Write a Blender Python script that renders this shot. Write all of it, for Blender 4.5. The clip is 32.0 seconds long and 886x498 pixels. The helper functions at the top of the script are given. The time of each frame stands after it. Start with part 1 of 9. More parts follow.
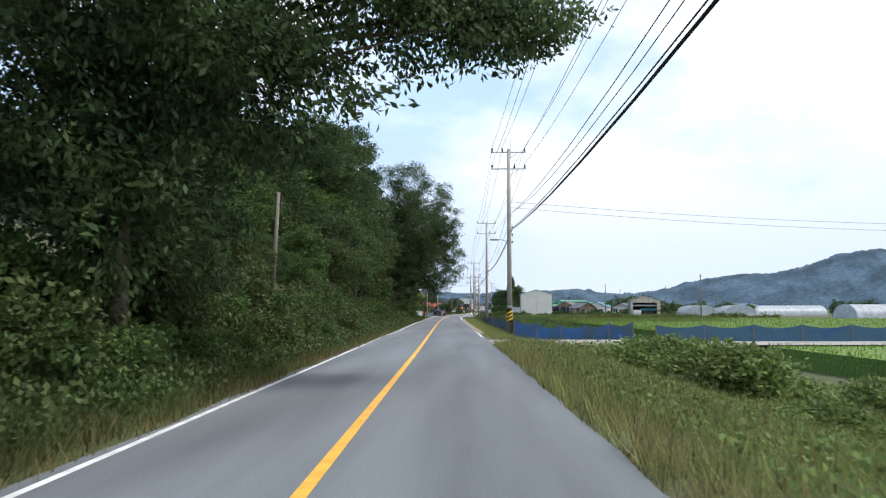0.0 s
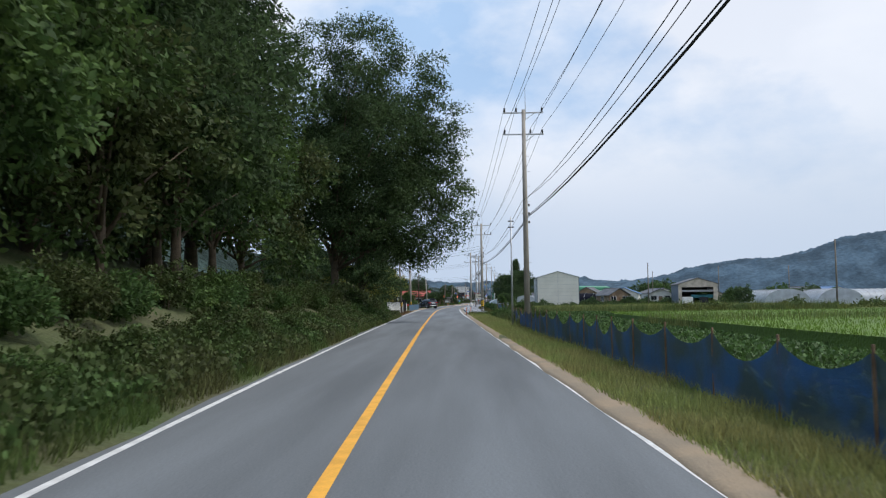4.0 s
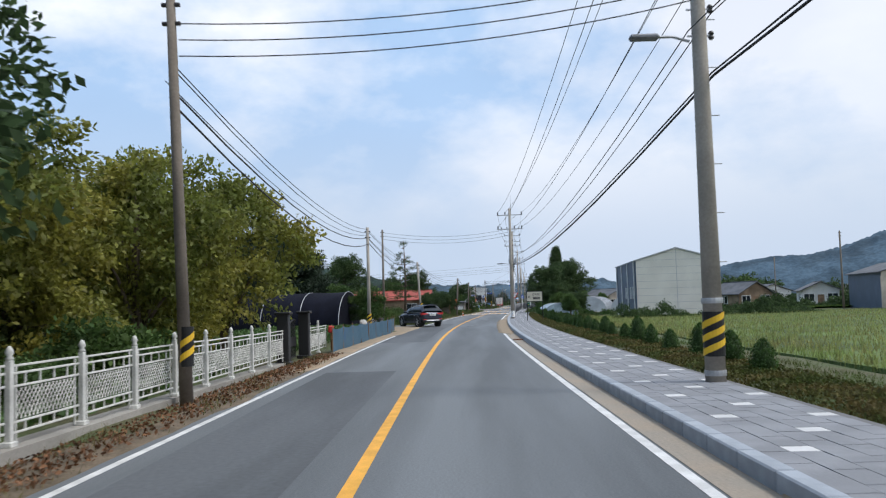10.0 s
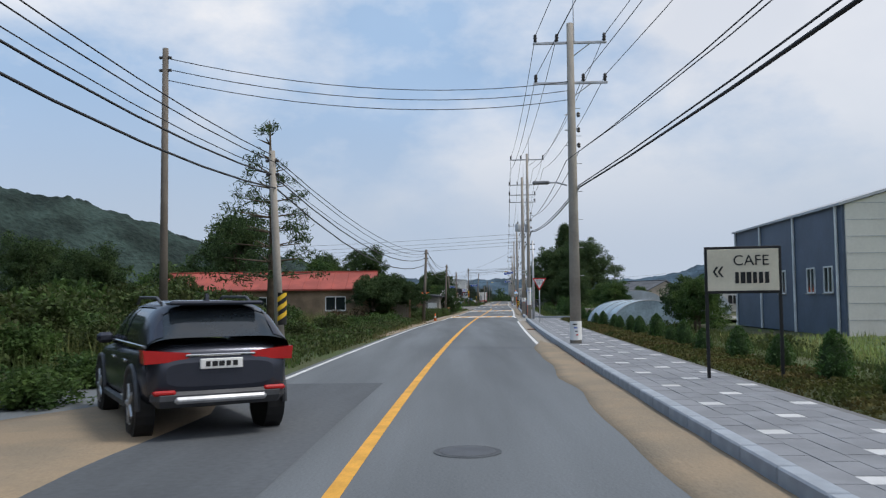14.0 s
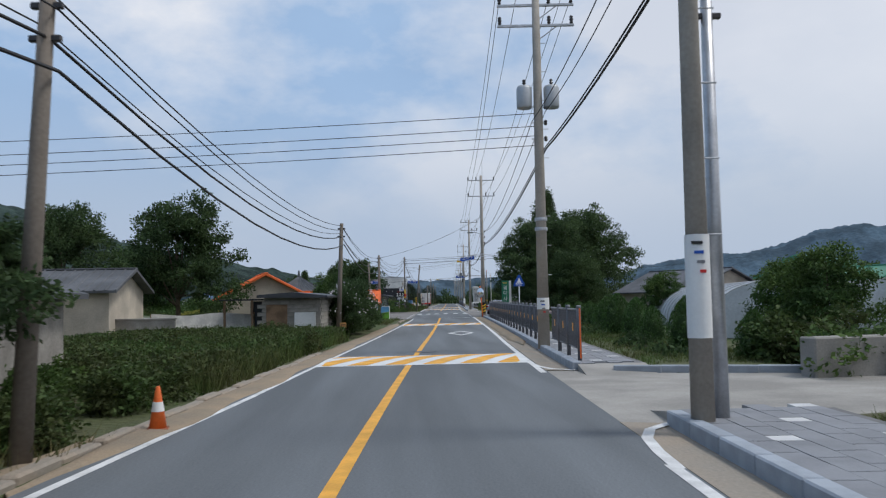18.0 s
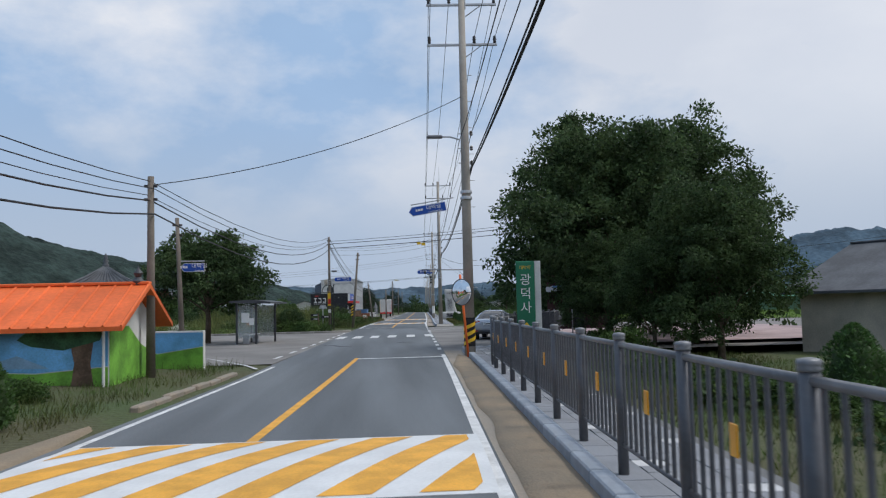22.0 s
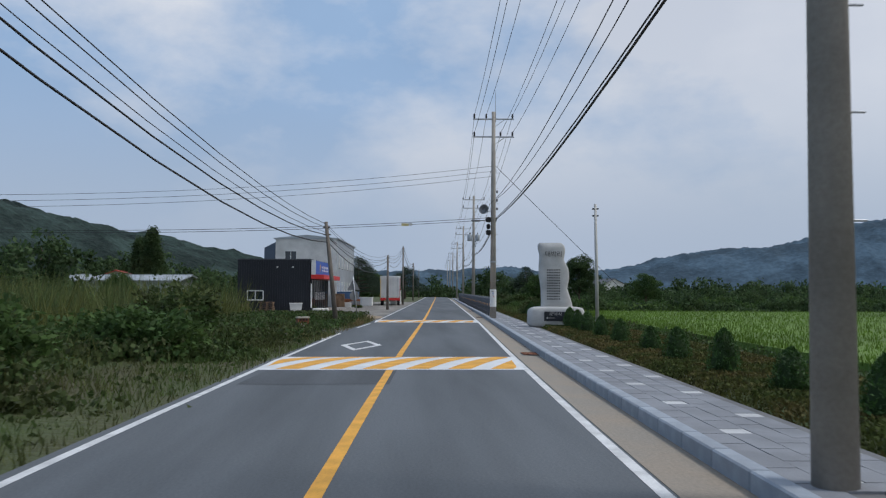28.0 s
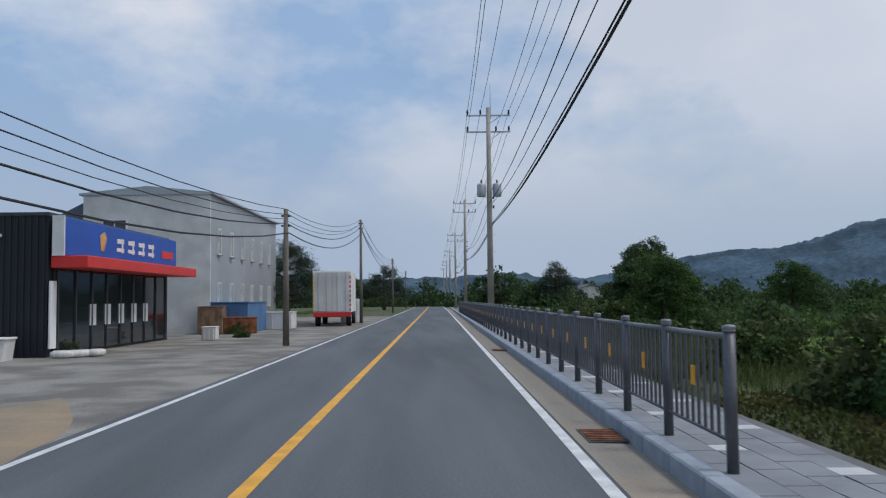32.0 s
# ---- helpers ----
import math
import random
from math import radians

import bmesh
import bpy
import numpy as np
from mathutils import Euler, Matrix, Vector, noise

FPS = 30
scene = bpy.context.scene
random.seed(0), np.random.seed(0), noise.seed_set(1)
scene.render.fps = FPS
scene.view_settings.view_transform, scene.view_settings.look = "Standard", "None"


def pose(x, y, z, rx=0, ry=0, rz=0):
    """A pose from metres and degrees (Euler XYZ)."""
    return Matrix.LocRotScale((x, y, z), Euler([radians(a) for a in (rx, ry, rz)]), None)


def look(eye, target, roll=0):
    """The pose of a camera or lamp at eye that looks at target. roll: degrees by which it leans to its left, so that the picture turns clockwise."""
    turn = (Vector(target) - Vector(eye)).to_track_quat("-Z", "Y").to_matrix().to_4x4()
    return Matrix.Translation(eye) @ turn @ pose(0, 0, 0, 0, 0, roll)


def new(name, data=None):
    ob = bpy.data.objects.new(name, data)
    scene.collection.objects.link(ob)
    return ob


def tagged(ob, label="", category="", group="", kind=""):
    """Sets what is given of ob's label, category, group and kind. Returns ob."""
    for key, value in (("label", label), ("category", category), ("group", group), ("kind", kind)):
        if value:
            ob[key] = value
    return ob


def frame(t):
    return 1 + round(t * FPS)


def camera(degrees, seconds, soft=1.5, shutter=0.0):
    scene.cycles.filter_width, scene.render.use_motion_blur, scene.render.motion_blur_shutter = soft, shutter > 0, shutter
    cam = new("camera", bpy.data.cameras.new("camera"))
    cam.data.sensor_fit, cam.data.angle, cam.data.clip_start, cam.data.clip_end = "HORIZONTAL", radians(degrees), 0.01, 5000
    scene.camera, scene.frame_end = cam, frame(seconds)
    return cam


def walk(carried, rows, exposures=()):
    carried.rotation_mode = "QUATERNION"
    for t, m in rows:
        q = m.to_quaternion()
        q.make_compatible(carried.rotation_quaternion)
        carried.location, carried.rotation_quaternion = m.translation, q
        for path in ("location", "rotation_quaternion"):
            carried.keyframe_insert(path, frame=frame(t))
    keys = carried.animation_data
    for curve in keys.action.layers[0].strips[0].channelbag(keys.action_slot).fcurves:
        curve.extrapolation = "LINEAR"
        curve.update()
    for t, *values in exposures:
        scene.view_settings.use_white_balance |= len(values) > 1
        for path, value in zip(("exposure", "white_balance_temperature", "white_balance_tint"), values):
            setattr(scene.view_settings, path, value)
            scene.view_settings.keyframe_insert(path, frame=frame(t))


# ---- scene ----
cam = camera(55.8, 32.0, 1.2, 0.12)
# seconds, x, y, z, yaw, pitch, roll
PATH = [
    (0.0, 0.000, 0.000, 1.673, 2.324, 4.109, -0.121),
    (0.5, -0.390, 7.100, 1.664, 2.283, 4.135, 0.009),
    (1.0, -0.770, 14.238, 1.680, 2.485, 4.048, -0.199),
    (1.5, -1.129, 21.406, 1.702, 2.761, 3.838, -0.615),
    (2.0, -1.448, 28.591, 1.723, 2.991, 3.636, -1.109),
    (2.5, -1.703, 35.755, 1.719, 2.986, 3.487, -1.305),
    (3.0, -1.893, 42.932, 1.689, 2.731, 3.298, -1.098),
    (3.5, -2.057, 50.245, 1.658, 2.215, 3.225, -0.946),
    (4.0, -2.200, 57.687, 1.621, 1.689, 3.413, -0.843),
    (4.5, -2.332, 65.210, 1.581, 1.386, 3.086, -1.022),
    (6.5, -3.055, 95.091, 1.618, 0.634, 3.531, -1.614),
    (7.0, -3.291, 101.742, 1.644, 0.930, 3.606, -1.258),
    (7.5, -3.540, 108.306, 1.652, 1.233, 3.702, -1.232),
    (8.0, -3.805, 114.781, 1.649, 1.547, 3.867, -1.383),
    (8.5, -4.082, 121.182, 1.674, 1.802, 4.073, -1.409),
    (9.0, -4.346, 127.598, 1.688, 2.019, 4.024, -1.576),
    (9.5, -4.579, 134.058, 1.671, 2.224, 3.903, -1.428),
    (10.0, -4.799, 140.583, 1.677, 2.354, 3.750, -1.614),
    (10.5, -4.988, 147.018, 1.732, 2.432, 3.719, -1.908),
    (11.0, -5.142, 153.497, 1.721, 2.306, 3.685, -1.878),
    (11.5, -5.266, 160.026, 1.714, 2.075, 3.726, -1.738),
    (12.0, -5.365, 166.606, 1.701, 1.945, 3.704, -1.310),
    (12.5, -5.444, 173.190, 1.683, 1.668, 3.678, -0.828),
    (13.0, -5.495, 179.749, 1.659, 1.328, 3.689, -0.764),
    (13.5, -5.500, 186.282, 1.668, 1.067, 3.655, -0.621),
    (14.0, -5.456, 192.789, 1.614, 0.877, 3.381, -0.616),
    (14.5, -5.377, 199.154, 1.525, 0.348, 3.589, -1.574),
    (16.5, -4.953, 224.547, 1.560, -1.696, 3.688, -1.364),
    (17.0, -4.612, 230.236, 1.621, -2.110, 3.487, -1.323),
    (17.5, -4.250, 235.907, 1.621, -2.559, 3.365, -1.134),
    (18.0, -3.871, 241.608, 1.597, -3.044, 3.466, -1.064),
    (18.5, -3.461, 247.355, 1.571, -3.595, 3.500, -0.837),
    (19.0, -2.984, 253.108, 1.565, -4.087, 3.437, -0.764),
    (19.5, -2.377, 258.732, 1.601, -4.620, 3.623, -0.801),
    (20.0, -1.704, 264.216, 1.578, -5.093, 3.959, -0.881),
    (20.5, -1.117, 269.847, 1.537, -5.493, 4.117, -0.577),
    (21.0, -0.648, 275.417, 1.585, -5.356, 4.008, -0.641),
    (21.5, -0.182, 280.945, 1.646, -4.776, 3.994, -0.938),
    (22.0, 0.226, 286.414, 1.681, -4.875, 3.942, -1.356),
    (22.5, 0.520, 291.741, 1.675, -4.614, 3.946, -1.633),
    (23.0, 0.779, 297.274, 1.709, -4.173, 3.840, -1.933),
    (23.5, 0.960, 302.934, 1.583, -3.416, 3.900, -1.604),
    (24.0, 1.093, 308.736, 1.616, -3.053, 3.977, -1.412),
    (24.5, 1.185, 314.545, 1.666, -2.680, 3.970, -1.111),
    (25.0, 1.255, 320.386, 1.690, -2.485, 3.702, -0.632),
    (25.5, 1.316, 326.224, 1.669, -2.438, 3.540, -0.208),
    (26.0, 1.387, 332.048, 1.691, -2.689, 3.568, -0.115),
    (26.5, 1.460, 337.817, 1.735, -2.993, 3.301, 0.226),
    (28.5, 3.238, 360.446, 1.693, -3.975, 2.843, -0.027),
    (29.0, 3.785, 365.984, 1.683, -4.502, 2.899, -0.581),
    (29.5, 4.309, 371.521, 1.662, -5.058, 2.765, -1.403),
    (30.0, 4.778, 377.065, 1.635, -5.169, 2.859, -2.211),
    (30.5, 5.164, 382.623, 1.654, -4.857, 2.989, -2.233),
    (31.0, 5.495, 388.186, 1.599, -4.363, 3.079, -1.927),
    (31.5, 5.792, 393.802, 1.589, -4.036, 3.314, -1.353),
    (32.0, 6.073, 399.466, 1.587, -3.835, 3.410, -0.663),
]
walk(cam, [(t, pose(x, y, z, 90 + p, 0, w) @ pose(0, 0, 0, 0, 0, r)) for t, x, y, z, w, p, r in PATH], [
    (0.0, 0.72, 6450, 10), (1.0, 0.58, 6350, 10), (2.5, 0.42, 6300, 10), (4.0, 0.24, 6300, 10), (5.5, 0.55, 6400, 10), (7.0, 0.74, 6500, 10), (8.0, 0.32, 6600, 10), (9.0, 0.18, 6400, 10), (10.0, 0.3, 6300, 10), (11.0, -0.02, 6150, 10),
    (13.0, -0.04, 6300, 10), (14.0, 0.02, 6400, 10), (17.0, -0.08, 6150, 10), (19.0, -0.1, 6250, 10), (21.0, -0.1, 6200, 10), (23.0, -0.1, 6200, 10), (24.0, 0.3, 6450, 10), (25.0, 0.18, 6400, 10), (26.0, -0.28, 6250, 10), (29.0, -0.26, 6100, 10), (32.0, -0.28, 6050, 10)])

# ---- sky and sun ----
world = bpy.data.worlds.new("sky")
scene.world = world
world.use_nodes = True
wn, wl = world.node_tree.nodes, world.node_tree.links
wn.clear()
w_out, w_bg = wn.new("ShaderNodeOutputWorld"), wn.new("ShaderNodeBackground")
w_sky = wn.new("ShaderNodeTexSky")
w_sky.sky_type, w_sky.sun_disc = "NISHITA", False
w_sky.sun_elevation, w_sky.sun_rotation = radians(59), radians(98)
w_sky.air_density, w_sky.dust_density, w_sky.ozone_density = 1.0, 1.6, 1.5
w_tc, w_map = wn.new("ShaderNodeTexCoord"), wn.new("ShaderNodeMapping")
w_map.inputs["Scale"].default_value = (1.0, 1.0, 1.8)
w_map.inputs["Location"].default_value = (0.35, 0.1, 0.05)
w_n1, w_n2 = wn.new("ShaderNodeTexNoise"), wn.new("ShaderNodeTexNoise")
w_n1.inputs["Scale"].default_value, w_n1.inputs["Detail"].default_value, w_n1.inputs["Roughness"].default_value = 2.1, 6.0, 0.5
w_n2.inputs["Scale"].default_value, w_n2.inputs["Detail"].default_value, w_n2.inputs["Roughness"].default_value = 2.6, 9.0, 0.56
w_r1 = wn.new("ShaderNodeValToRGB")
w_r1.color_ramp.elements[0].position, w_r1.color_ramp.elements[1].position = 0.36, 0.60
w_r1.color_ramp.elements[0].color, w_r1.color_ramp.elements[1].color = (0.72, 0.72, 0.72, 1), (1, 1, 1, 1)
w_r2 = wn.new("ShaderNodeValToRGB")
w_r2.color_ramp.elements[0].position, w_r2.color_ramp.elements[1].position = 0.40, 0.58
w_r2.color_ramp.elements[0].color, w_r2.color_ramp.elements[1].color = (3.5, 4.9, 6.9, 1), (7.9, 7.95, 8.2, 1)
w_mix = wn.new("ShaderNodeMix")
w_mix.data_type = "RGBA"
wl.new(w_tc.outputs["Generated"], w_map.inputs["Vector"])
wl.new(w_map.outputs["Vector"], w_n1.inputs["Vector"])
wl.new(w_map.outputs["Vector"], w_n2.inputs["Vector"])
wl.new(w_n1.outputs["Fac"], w_r1.inputs["Fac"])
w_sep, w_side = wn.new("ShaderNodeSeparateXYZ"), wn.new("ShaderNodeMath")
w_side.operation = "MULTIPLY_ADD"
w_side.inputs[1].default_value = 0.22
wl.new(w_tc.outputs["Generated"], w_sep.inputs["Vector"])
wl.new(w_sep.outputs["X"], w_side.inputs[0])
wl.new(w_n2.outputs["Fac"], w_side.inputs[2])
wl.new(w_side.outputs["Value"], w_r2.inputs["Fac"])
wl.new(w_r1.outputs["Color"], w_mix.inputs["Factor"])
wl.new(w_sky.outputs["Color"], w_mix.inputs["A"])
wl.new(w_r2.outputs["Color"], w_mix.inputs["B"])
# towards the horizon the cloud sheet turns greyer and bluer
w_low, w_grey = wn.new("ShaderNodeMapRange"), wn.new("ShaderNodeMix")
w_low.interpolation_type = "SMOOTHSTEP"
w_low.inputs["From Min"].default_value, w_low.inputs["From Max"].default_value = 0.04, 0.27
w_low.inputs["To Min"].default_value, w_low.inputs["To Max"].default_value = 0.93, 0.0
w_grey.data_type = "RGBA"
wl.new(w_sep.outputs["Z"], w_low.inputs["Value"])
wl.new(w_low.outputs["Result"], w_grey.inputs["Factor"])
wl.new(w_mix.outputs["Result"], w_grey.inputs["A"])
w_grey.inputs["B"].default_value = (4.35, 5.05, 6.1, 1)
wl.new(w_grey.outputs["Result"], w_bg.inputs["Color"])
w_bg.inputs["Strength"].default_value = 0.11
wl.new(w_bg.outputs["Background"], w_out.inputs["Surface"])
sun = new("sun", bpy.data.lights.new("sun", "SUN"))
sun.data.energy, sun.data.angle, sun.data.color = 1.9, radians(12), (1.0, 0.96, 0.9)
sun.matrix_world = look((0, 0, 60), (-34, 5, 0))

# ---- tools ----
rng = np.random.default_rng(7)


class Geo:
    """Collects vertices and faces of one mesh."""

    def __init__(self):
        self.v, self.f = [], []

    def add(self, verts, faces):
        n = len(self.v)
        self.v.extend(verts)
        self.f.extend(tuple(i + n for i in q) for q in faces)
        return self

    def box(self, c, s, b=0.0, rz=0.0, m=None):
        """A box with centre c, size s and chamfer b."""
        hx, hy, hz = (k / 2 for k in s)
        t = m if m is not None else Matrix.Translation(c) @ Matrix.Rotation(rz, 4, "Z")
        if m is not None:
            t = m @ Matrix.Translation(c)
        if b <= 0:
            vs = [t @ Vector((x, y, z)) for x in (-hx, hx) for y in (-hy, hy) for z in (-hz, hz)]
            return self.add([tuple(p) for p in vs], [(0, 1, 3, 2), (4, 6, 7, 5), (0, 4, 5, 1), (2, 3, 7, 6), (0, 2, 6, 4), (1, 5, 7, 3)])
        vs, ix = [], {}
        for i, x in enumerate((-1, 1)):
            for j, y in enumerate((-1, 1)):
                for k, z in enumerate((-1, 1)):
                    for a in range(3):
                        p = [x * (hx - b), y * (hy - b), z * (hz - b)]
                        p[a] = (x, y, z)[a] * (hx, hy, hz)[a]
                        ix[i, j, k, a] = len(vs)
                        vs.append(tuple(t @ Vector(p)))
        fs = []
        for a in range(3):
            u, w = [(1, 2), (2, 0), (0, 1)][a]
            for s_ in (0, 1):
                q = []
                for du, dw in ((0, 0), (1, 0), (1, 1), (0, 1)):
                    key = [0, 0, 0]
                    key[a], key[u], key[w] = s_, du, dw
                    q.append(ix[(*key, a)])
                fs.append(tuple(q if s_ else q[::-1]))
            for du in (0, 1):
                for dw in (0, 1):
                    k0, k1 = [0, 0, 0], [0, 0, 0]
                    k0[u] = k1[u] = du
                    k0[w] = k1[w] = dw
                    k1[a] = 1
                    q = (ix[(*k0, u)], ix[(*k1, u)], ix[(*k1, w)], ix[(*k0, w)])
                    fs.append(q if du == dw else q[::-1])
        for i in (0, 1):
            for j in (0, 1):
                for k in (0, 1):
                    q = (ix[i, j, k, 0], ix[i, j, k, 1], ix[i, j, k, 2])
                    fs.append(q if (i + j + k) % 2 else q[::-1])
        return self.add(vs, fs)

    def tube(self, pts, r, n=8, cap=True):
        """A round bar along pts; r is a radius or one for each point."""
        pts = [Vector(p) for p in pts]
        rs = [r] * len(pts) if isinstance(r, (int, float)) else list(r)
        vs, fs = [], []
        ref = None
        for i, p in enumerate(pts):
            d = (pts[min(i + 1, len(pts) - 1)] - pts[max(i - 1, 0)]).normalized()
            if ref is None:
                ref = Vector((1, 0, 0)) if abs(d.x) < 0.8 else Vector((0, 1, 0))
            a = d.cross(ref).normalized()
            b = d.cross(a)
            ref = a.cross(d)
            vs += [tuple(p + (a * math.cos(k * math.tau / n) + b * math.sin(k * math.tau / n)) * rs[i]) for k in range(n)]
        for i in range(len(pts) - 1):
            fs += [(i * n + k, i * n + (k + 1) % n, (i + 1) * n + (k + 1) % n, (i + 1) * n + k) for k in range(n)]
        if cap:
            fs += [tuple(range(n))[::-1], tuple(range((len(pts) - 1) * n, len(pts) * n))]
        return self.add(vs, fs)

    def prism(self, poly, lo, hi, axis="z"):
        """A flat outline pulled from lo to hi along an axis; the outline is in the two other axes, in order."""
        n = len(poly)
        put = {"x": lambda a, b, h: (h, a, b), "y": lambda a, b, h: (a, h, b), "z": lambda a, b, h: (a, b, h)}[axis]
        vs = [put(a, b, lo) for a, b in poly] + [put(a, b, hi) for a, b in poly]
        fs = [tuple(range(n))[::-1], tuple(range(n, 2 * n))] + [(i, (i + 1) % n, n + (i + 1) % n, n + i) for i in range(n)]
        return self.add(vs, fs)

    def lathe(self, prof, n=16, c=(0, 0, 0)):
        """A turned form round the z axis, from pairs of radius and height."""
        vs = [(c[0] + r * math.cos(k * math.tau / n), c[1] + r * math.sin(k * math.tau / n), c[2] + z) for r, z in prof for k in range(n)]
        fs = [(i * n + k, i * n + (k + 1) % n, (i + 1) * n + (k + 1) % n, (i + 1) * n + k) for i in range(len(prof) - 1) for k in range(n)]
        fs += [tuple(range(n))[::-1], tuple(range((len(prof) - 1) * n, len(prof) * n))]
        return self.add(vs, fs)

    def grid(self, rows, closed=False):
        """A sheet through rows of points."""
        n, m = len(rows), len(rows[0])
        return self.add([tuple(p) for r in rows for p in r],
                        [(i * m + j, i * m + (j + 1) % m, (i + 1) * m + (j + 1) % m, (i + 1) * m + j)
                         for i in range(n - 1) for j in range(m if closed else m - 1)])


def mesh_of(name, geo, mat, smooth=False):
    me = bpy.data.meshes.new(name)
    me.from_pydata(geo.v, [], geo.f)
    if mat is not None:
        for m in (mat if isinstance(mat, (list, tuple)) else [mat]):
            me.materials.append(m)
    if smooth:
        me.polygons.foreach_set("use_smooth", [True] * len(me.polygons))
    me.update()
    return me


def part(name, geo, mat, parent, label="", smooth=False, kind=""):
    """Links a Geo (or a ready mesh) as one mesh object under a thing or a part."""
    me = geo if isinstance(geo, bpy.types.Mesh) else mesh_of(name, geo, mat, smooth)
    ob = new(name, me)
    ob.parent = parent
    return tagged(ob, label, kind=kind)


def thing(name, at, rz=0.0, label="", category="", group="", kind=""):
    """An empty at the base of a thing, to which its parts are given; rz in degrees."""
    ob = new(name)
    ob.empty_display_size = 0.3
    ob.matrix_basis = pose(*at, 0, 0, rz)
    return tagged(ob, label, category, group, kind)


def solid(name, geo, mat, at=(0, 0, 0), rz=0.0, label="", category="", group="", kind="", smooth=False):
    """A thing of one mesh."""
    ob = new(name, geo if isinstance(geo, bpy.types.Mesh) else mesh_of(name, geo, mat, smooth))
    ob.matrix_basis = pose(*at, 0, 0, rz)
    return tagged(ob, label, category, group, kind)


def soup(name, verts, per, mat):
    """A mesh of many loose faces, each of per vertices, from one array."""
    n = len(verts) // per
    me = bpy.data.meshes.new(name)
    me.vertices.add(n * per)
    me.vertices.foreach_set("co", np.ascontiguousarray(verts[: n * per], dtype=np.float32).ravel())
    me.loops.add(n * per)
    me.loops.foreach_set("vertex_index", np.arange(n * per, dtype=np.int32))
    me.polygons.add(n)
    me.polygons.foreach_set("loop_start", np.arange(0, n * per, per, dtype=np.int32))
    me.materials.append(mat)
    me.update(calc_edges=True)
    return me


def unit(a):
    return a / (np.linalg.norm(a, axis=1, keepdims=True) + 1e-9)


def leaves(centres, size, outward, droop=0.25, aspect=0.5):
    """Leaf blades: pointed four-cornered faces at the centres, tips turned outward and down."""
    n = len(centres)
    d = unit(outward * 0.9 + rng.normal(0, 0.75, (n, 3)) - np.array([0, 0, droop]))
    s = unit(np.cross(d, rng.normal(0, 1, (n, 3))))
    ln = size * rng.uniform(0.6, 1.25, (n, 1))
    w = ln * aspect
    nrm = np.cross(d, s) * ln * 0.08
    out = np.stack([centres - d * ln * 0.5, centres - s * w * 0.5 + nrm, centres + d * ln * 0.5, centres + s * w * 0.5 + nrm], 1)
    return out.reshape(-1, 3)


def crown_points(blobs, count, shell=0.55):
    """Points in clumps that fill rounded masses (x, y, z, rx, ry, rz), mostly near their outside, and the ways outward."""
    blobs = np.asarray(blobs, float)
    vol = blobs[:, 3] * blobs[:, 4] + blobs[:, 4] * blobs[:, 5]
    pick = rng.choice(len(blobs), count, p=vol / vol.sum())
    d = unit(rng.normal(0, 1, (count, 3)))
    r = (shell + (1 - shell) * rng.random((count, 1)) ** 0.6) * (1 + rng.normal(0, 0.035, (count, 1)))
    b = blobs[pick]
    return b[:, :3] + d * b[:, 3:] * r, d


def crown_mesh(name, blobs, mat, clumps=260, per=24, clump=0.45, size=0.16, aspect=0.5, droop=0.25, shell=0.6):
    """A crown: leaf clumps (twigs) on the masses, each of many single leaves."""
    c, d = crown_points(blobs, clumps, shell)
    k = np.repeat(np.arange(clumps), per)
    off = np.clip(rng.normal(0, clump * 0.42, (clumps * per, 3)), -clump * 0.75, clump * 0.75) * np.array([1, 1, 0.65])
    return soup(name, leaves(c[k] + off, size, d[k], droop, aspect), 4, mat)


def blades(pos, height, width, lean=0.35):
    """Grass blades: pointed triangles that rise from the points."""
    n = len(pos)
    a = rng.uniform(0, math.tau, n)
    h = height * rng.uniform(0.45, 1.25, (n, 1))
    side = np.stack([np.cos(a), np.sin(a), np.zeros(n)], 1) * width * rng.uniform(0.6, 1.3, (n, 1))
    tip = rng.normal(0, lean, (n, 3)) * h
    tip[:, 2] = h[:, 0]
    return np.stack([pos - side, pos + side, pos + tip], 1).reshape(-1, 3)


# ---- the road's line: y against the x of its yellow line ----
LINE_Y = [-60, 8, 34, 65, 102, 136, 170, 187, 206, 232, 260, 282, 314, 368, 407, 515, 640, 900]
LINE_X = [0.5, -1.62, -2.4, -3.5, -4.77, -5.75, -6.55, -6.72, -6.42, -5.4, -3.86, -2.3, -0.36, 2.35, 4.9, 11.3, 18.3, 32]
_yy = np.arange(-60, 900, 1.0)
_xx = np.interp(_yy, LINE_Y, LINE_X)
_xx = np.convolve(np.pad(_xx, 12, mode="edge"), np.ones(25) / 25, "valid")
_xx[:12] = np.interp(_yy[:12], LINE_Y, LINE_X)


def xc(y):
    return np.interp(y, _yy, _xx)


def way(y):
    """The road's heading at y, degrees from +y to the left."""
    return -math.degrees(math.atan2(float(xc(y + 3) - xc(y - 3)), 6.0))


def on(y, d, z=0.0):
    """The place at y along the road and d metres right of its yellow line."""
    return (float(xc(y)) + d, y, z)

# ---- materials ----


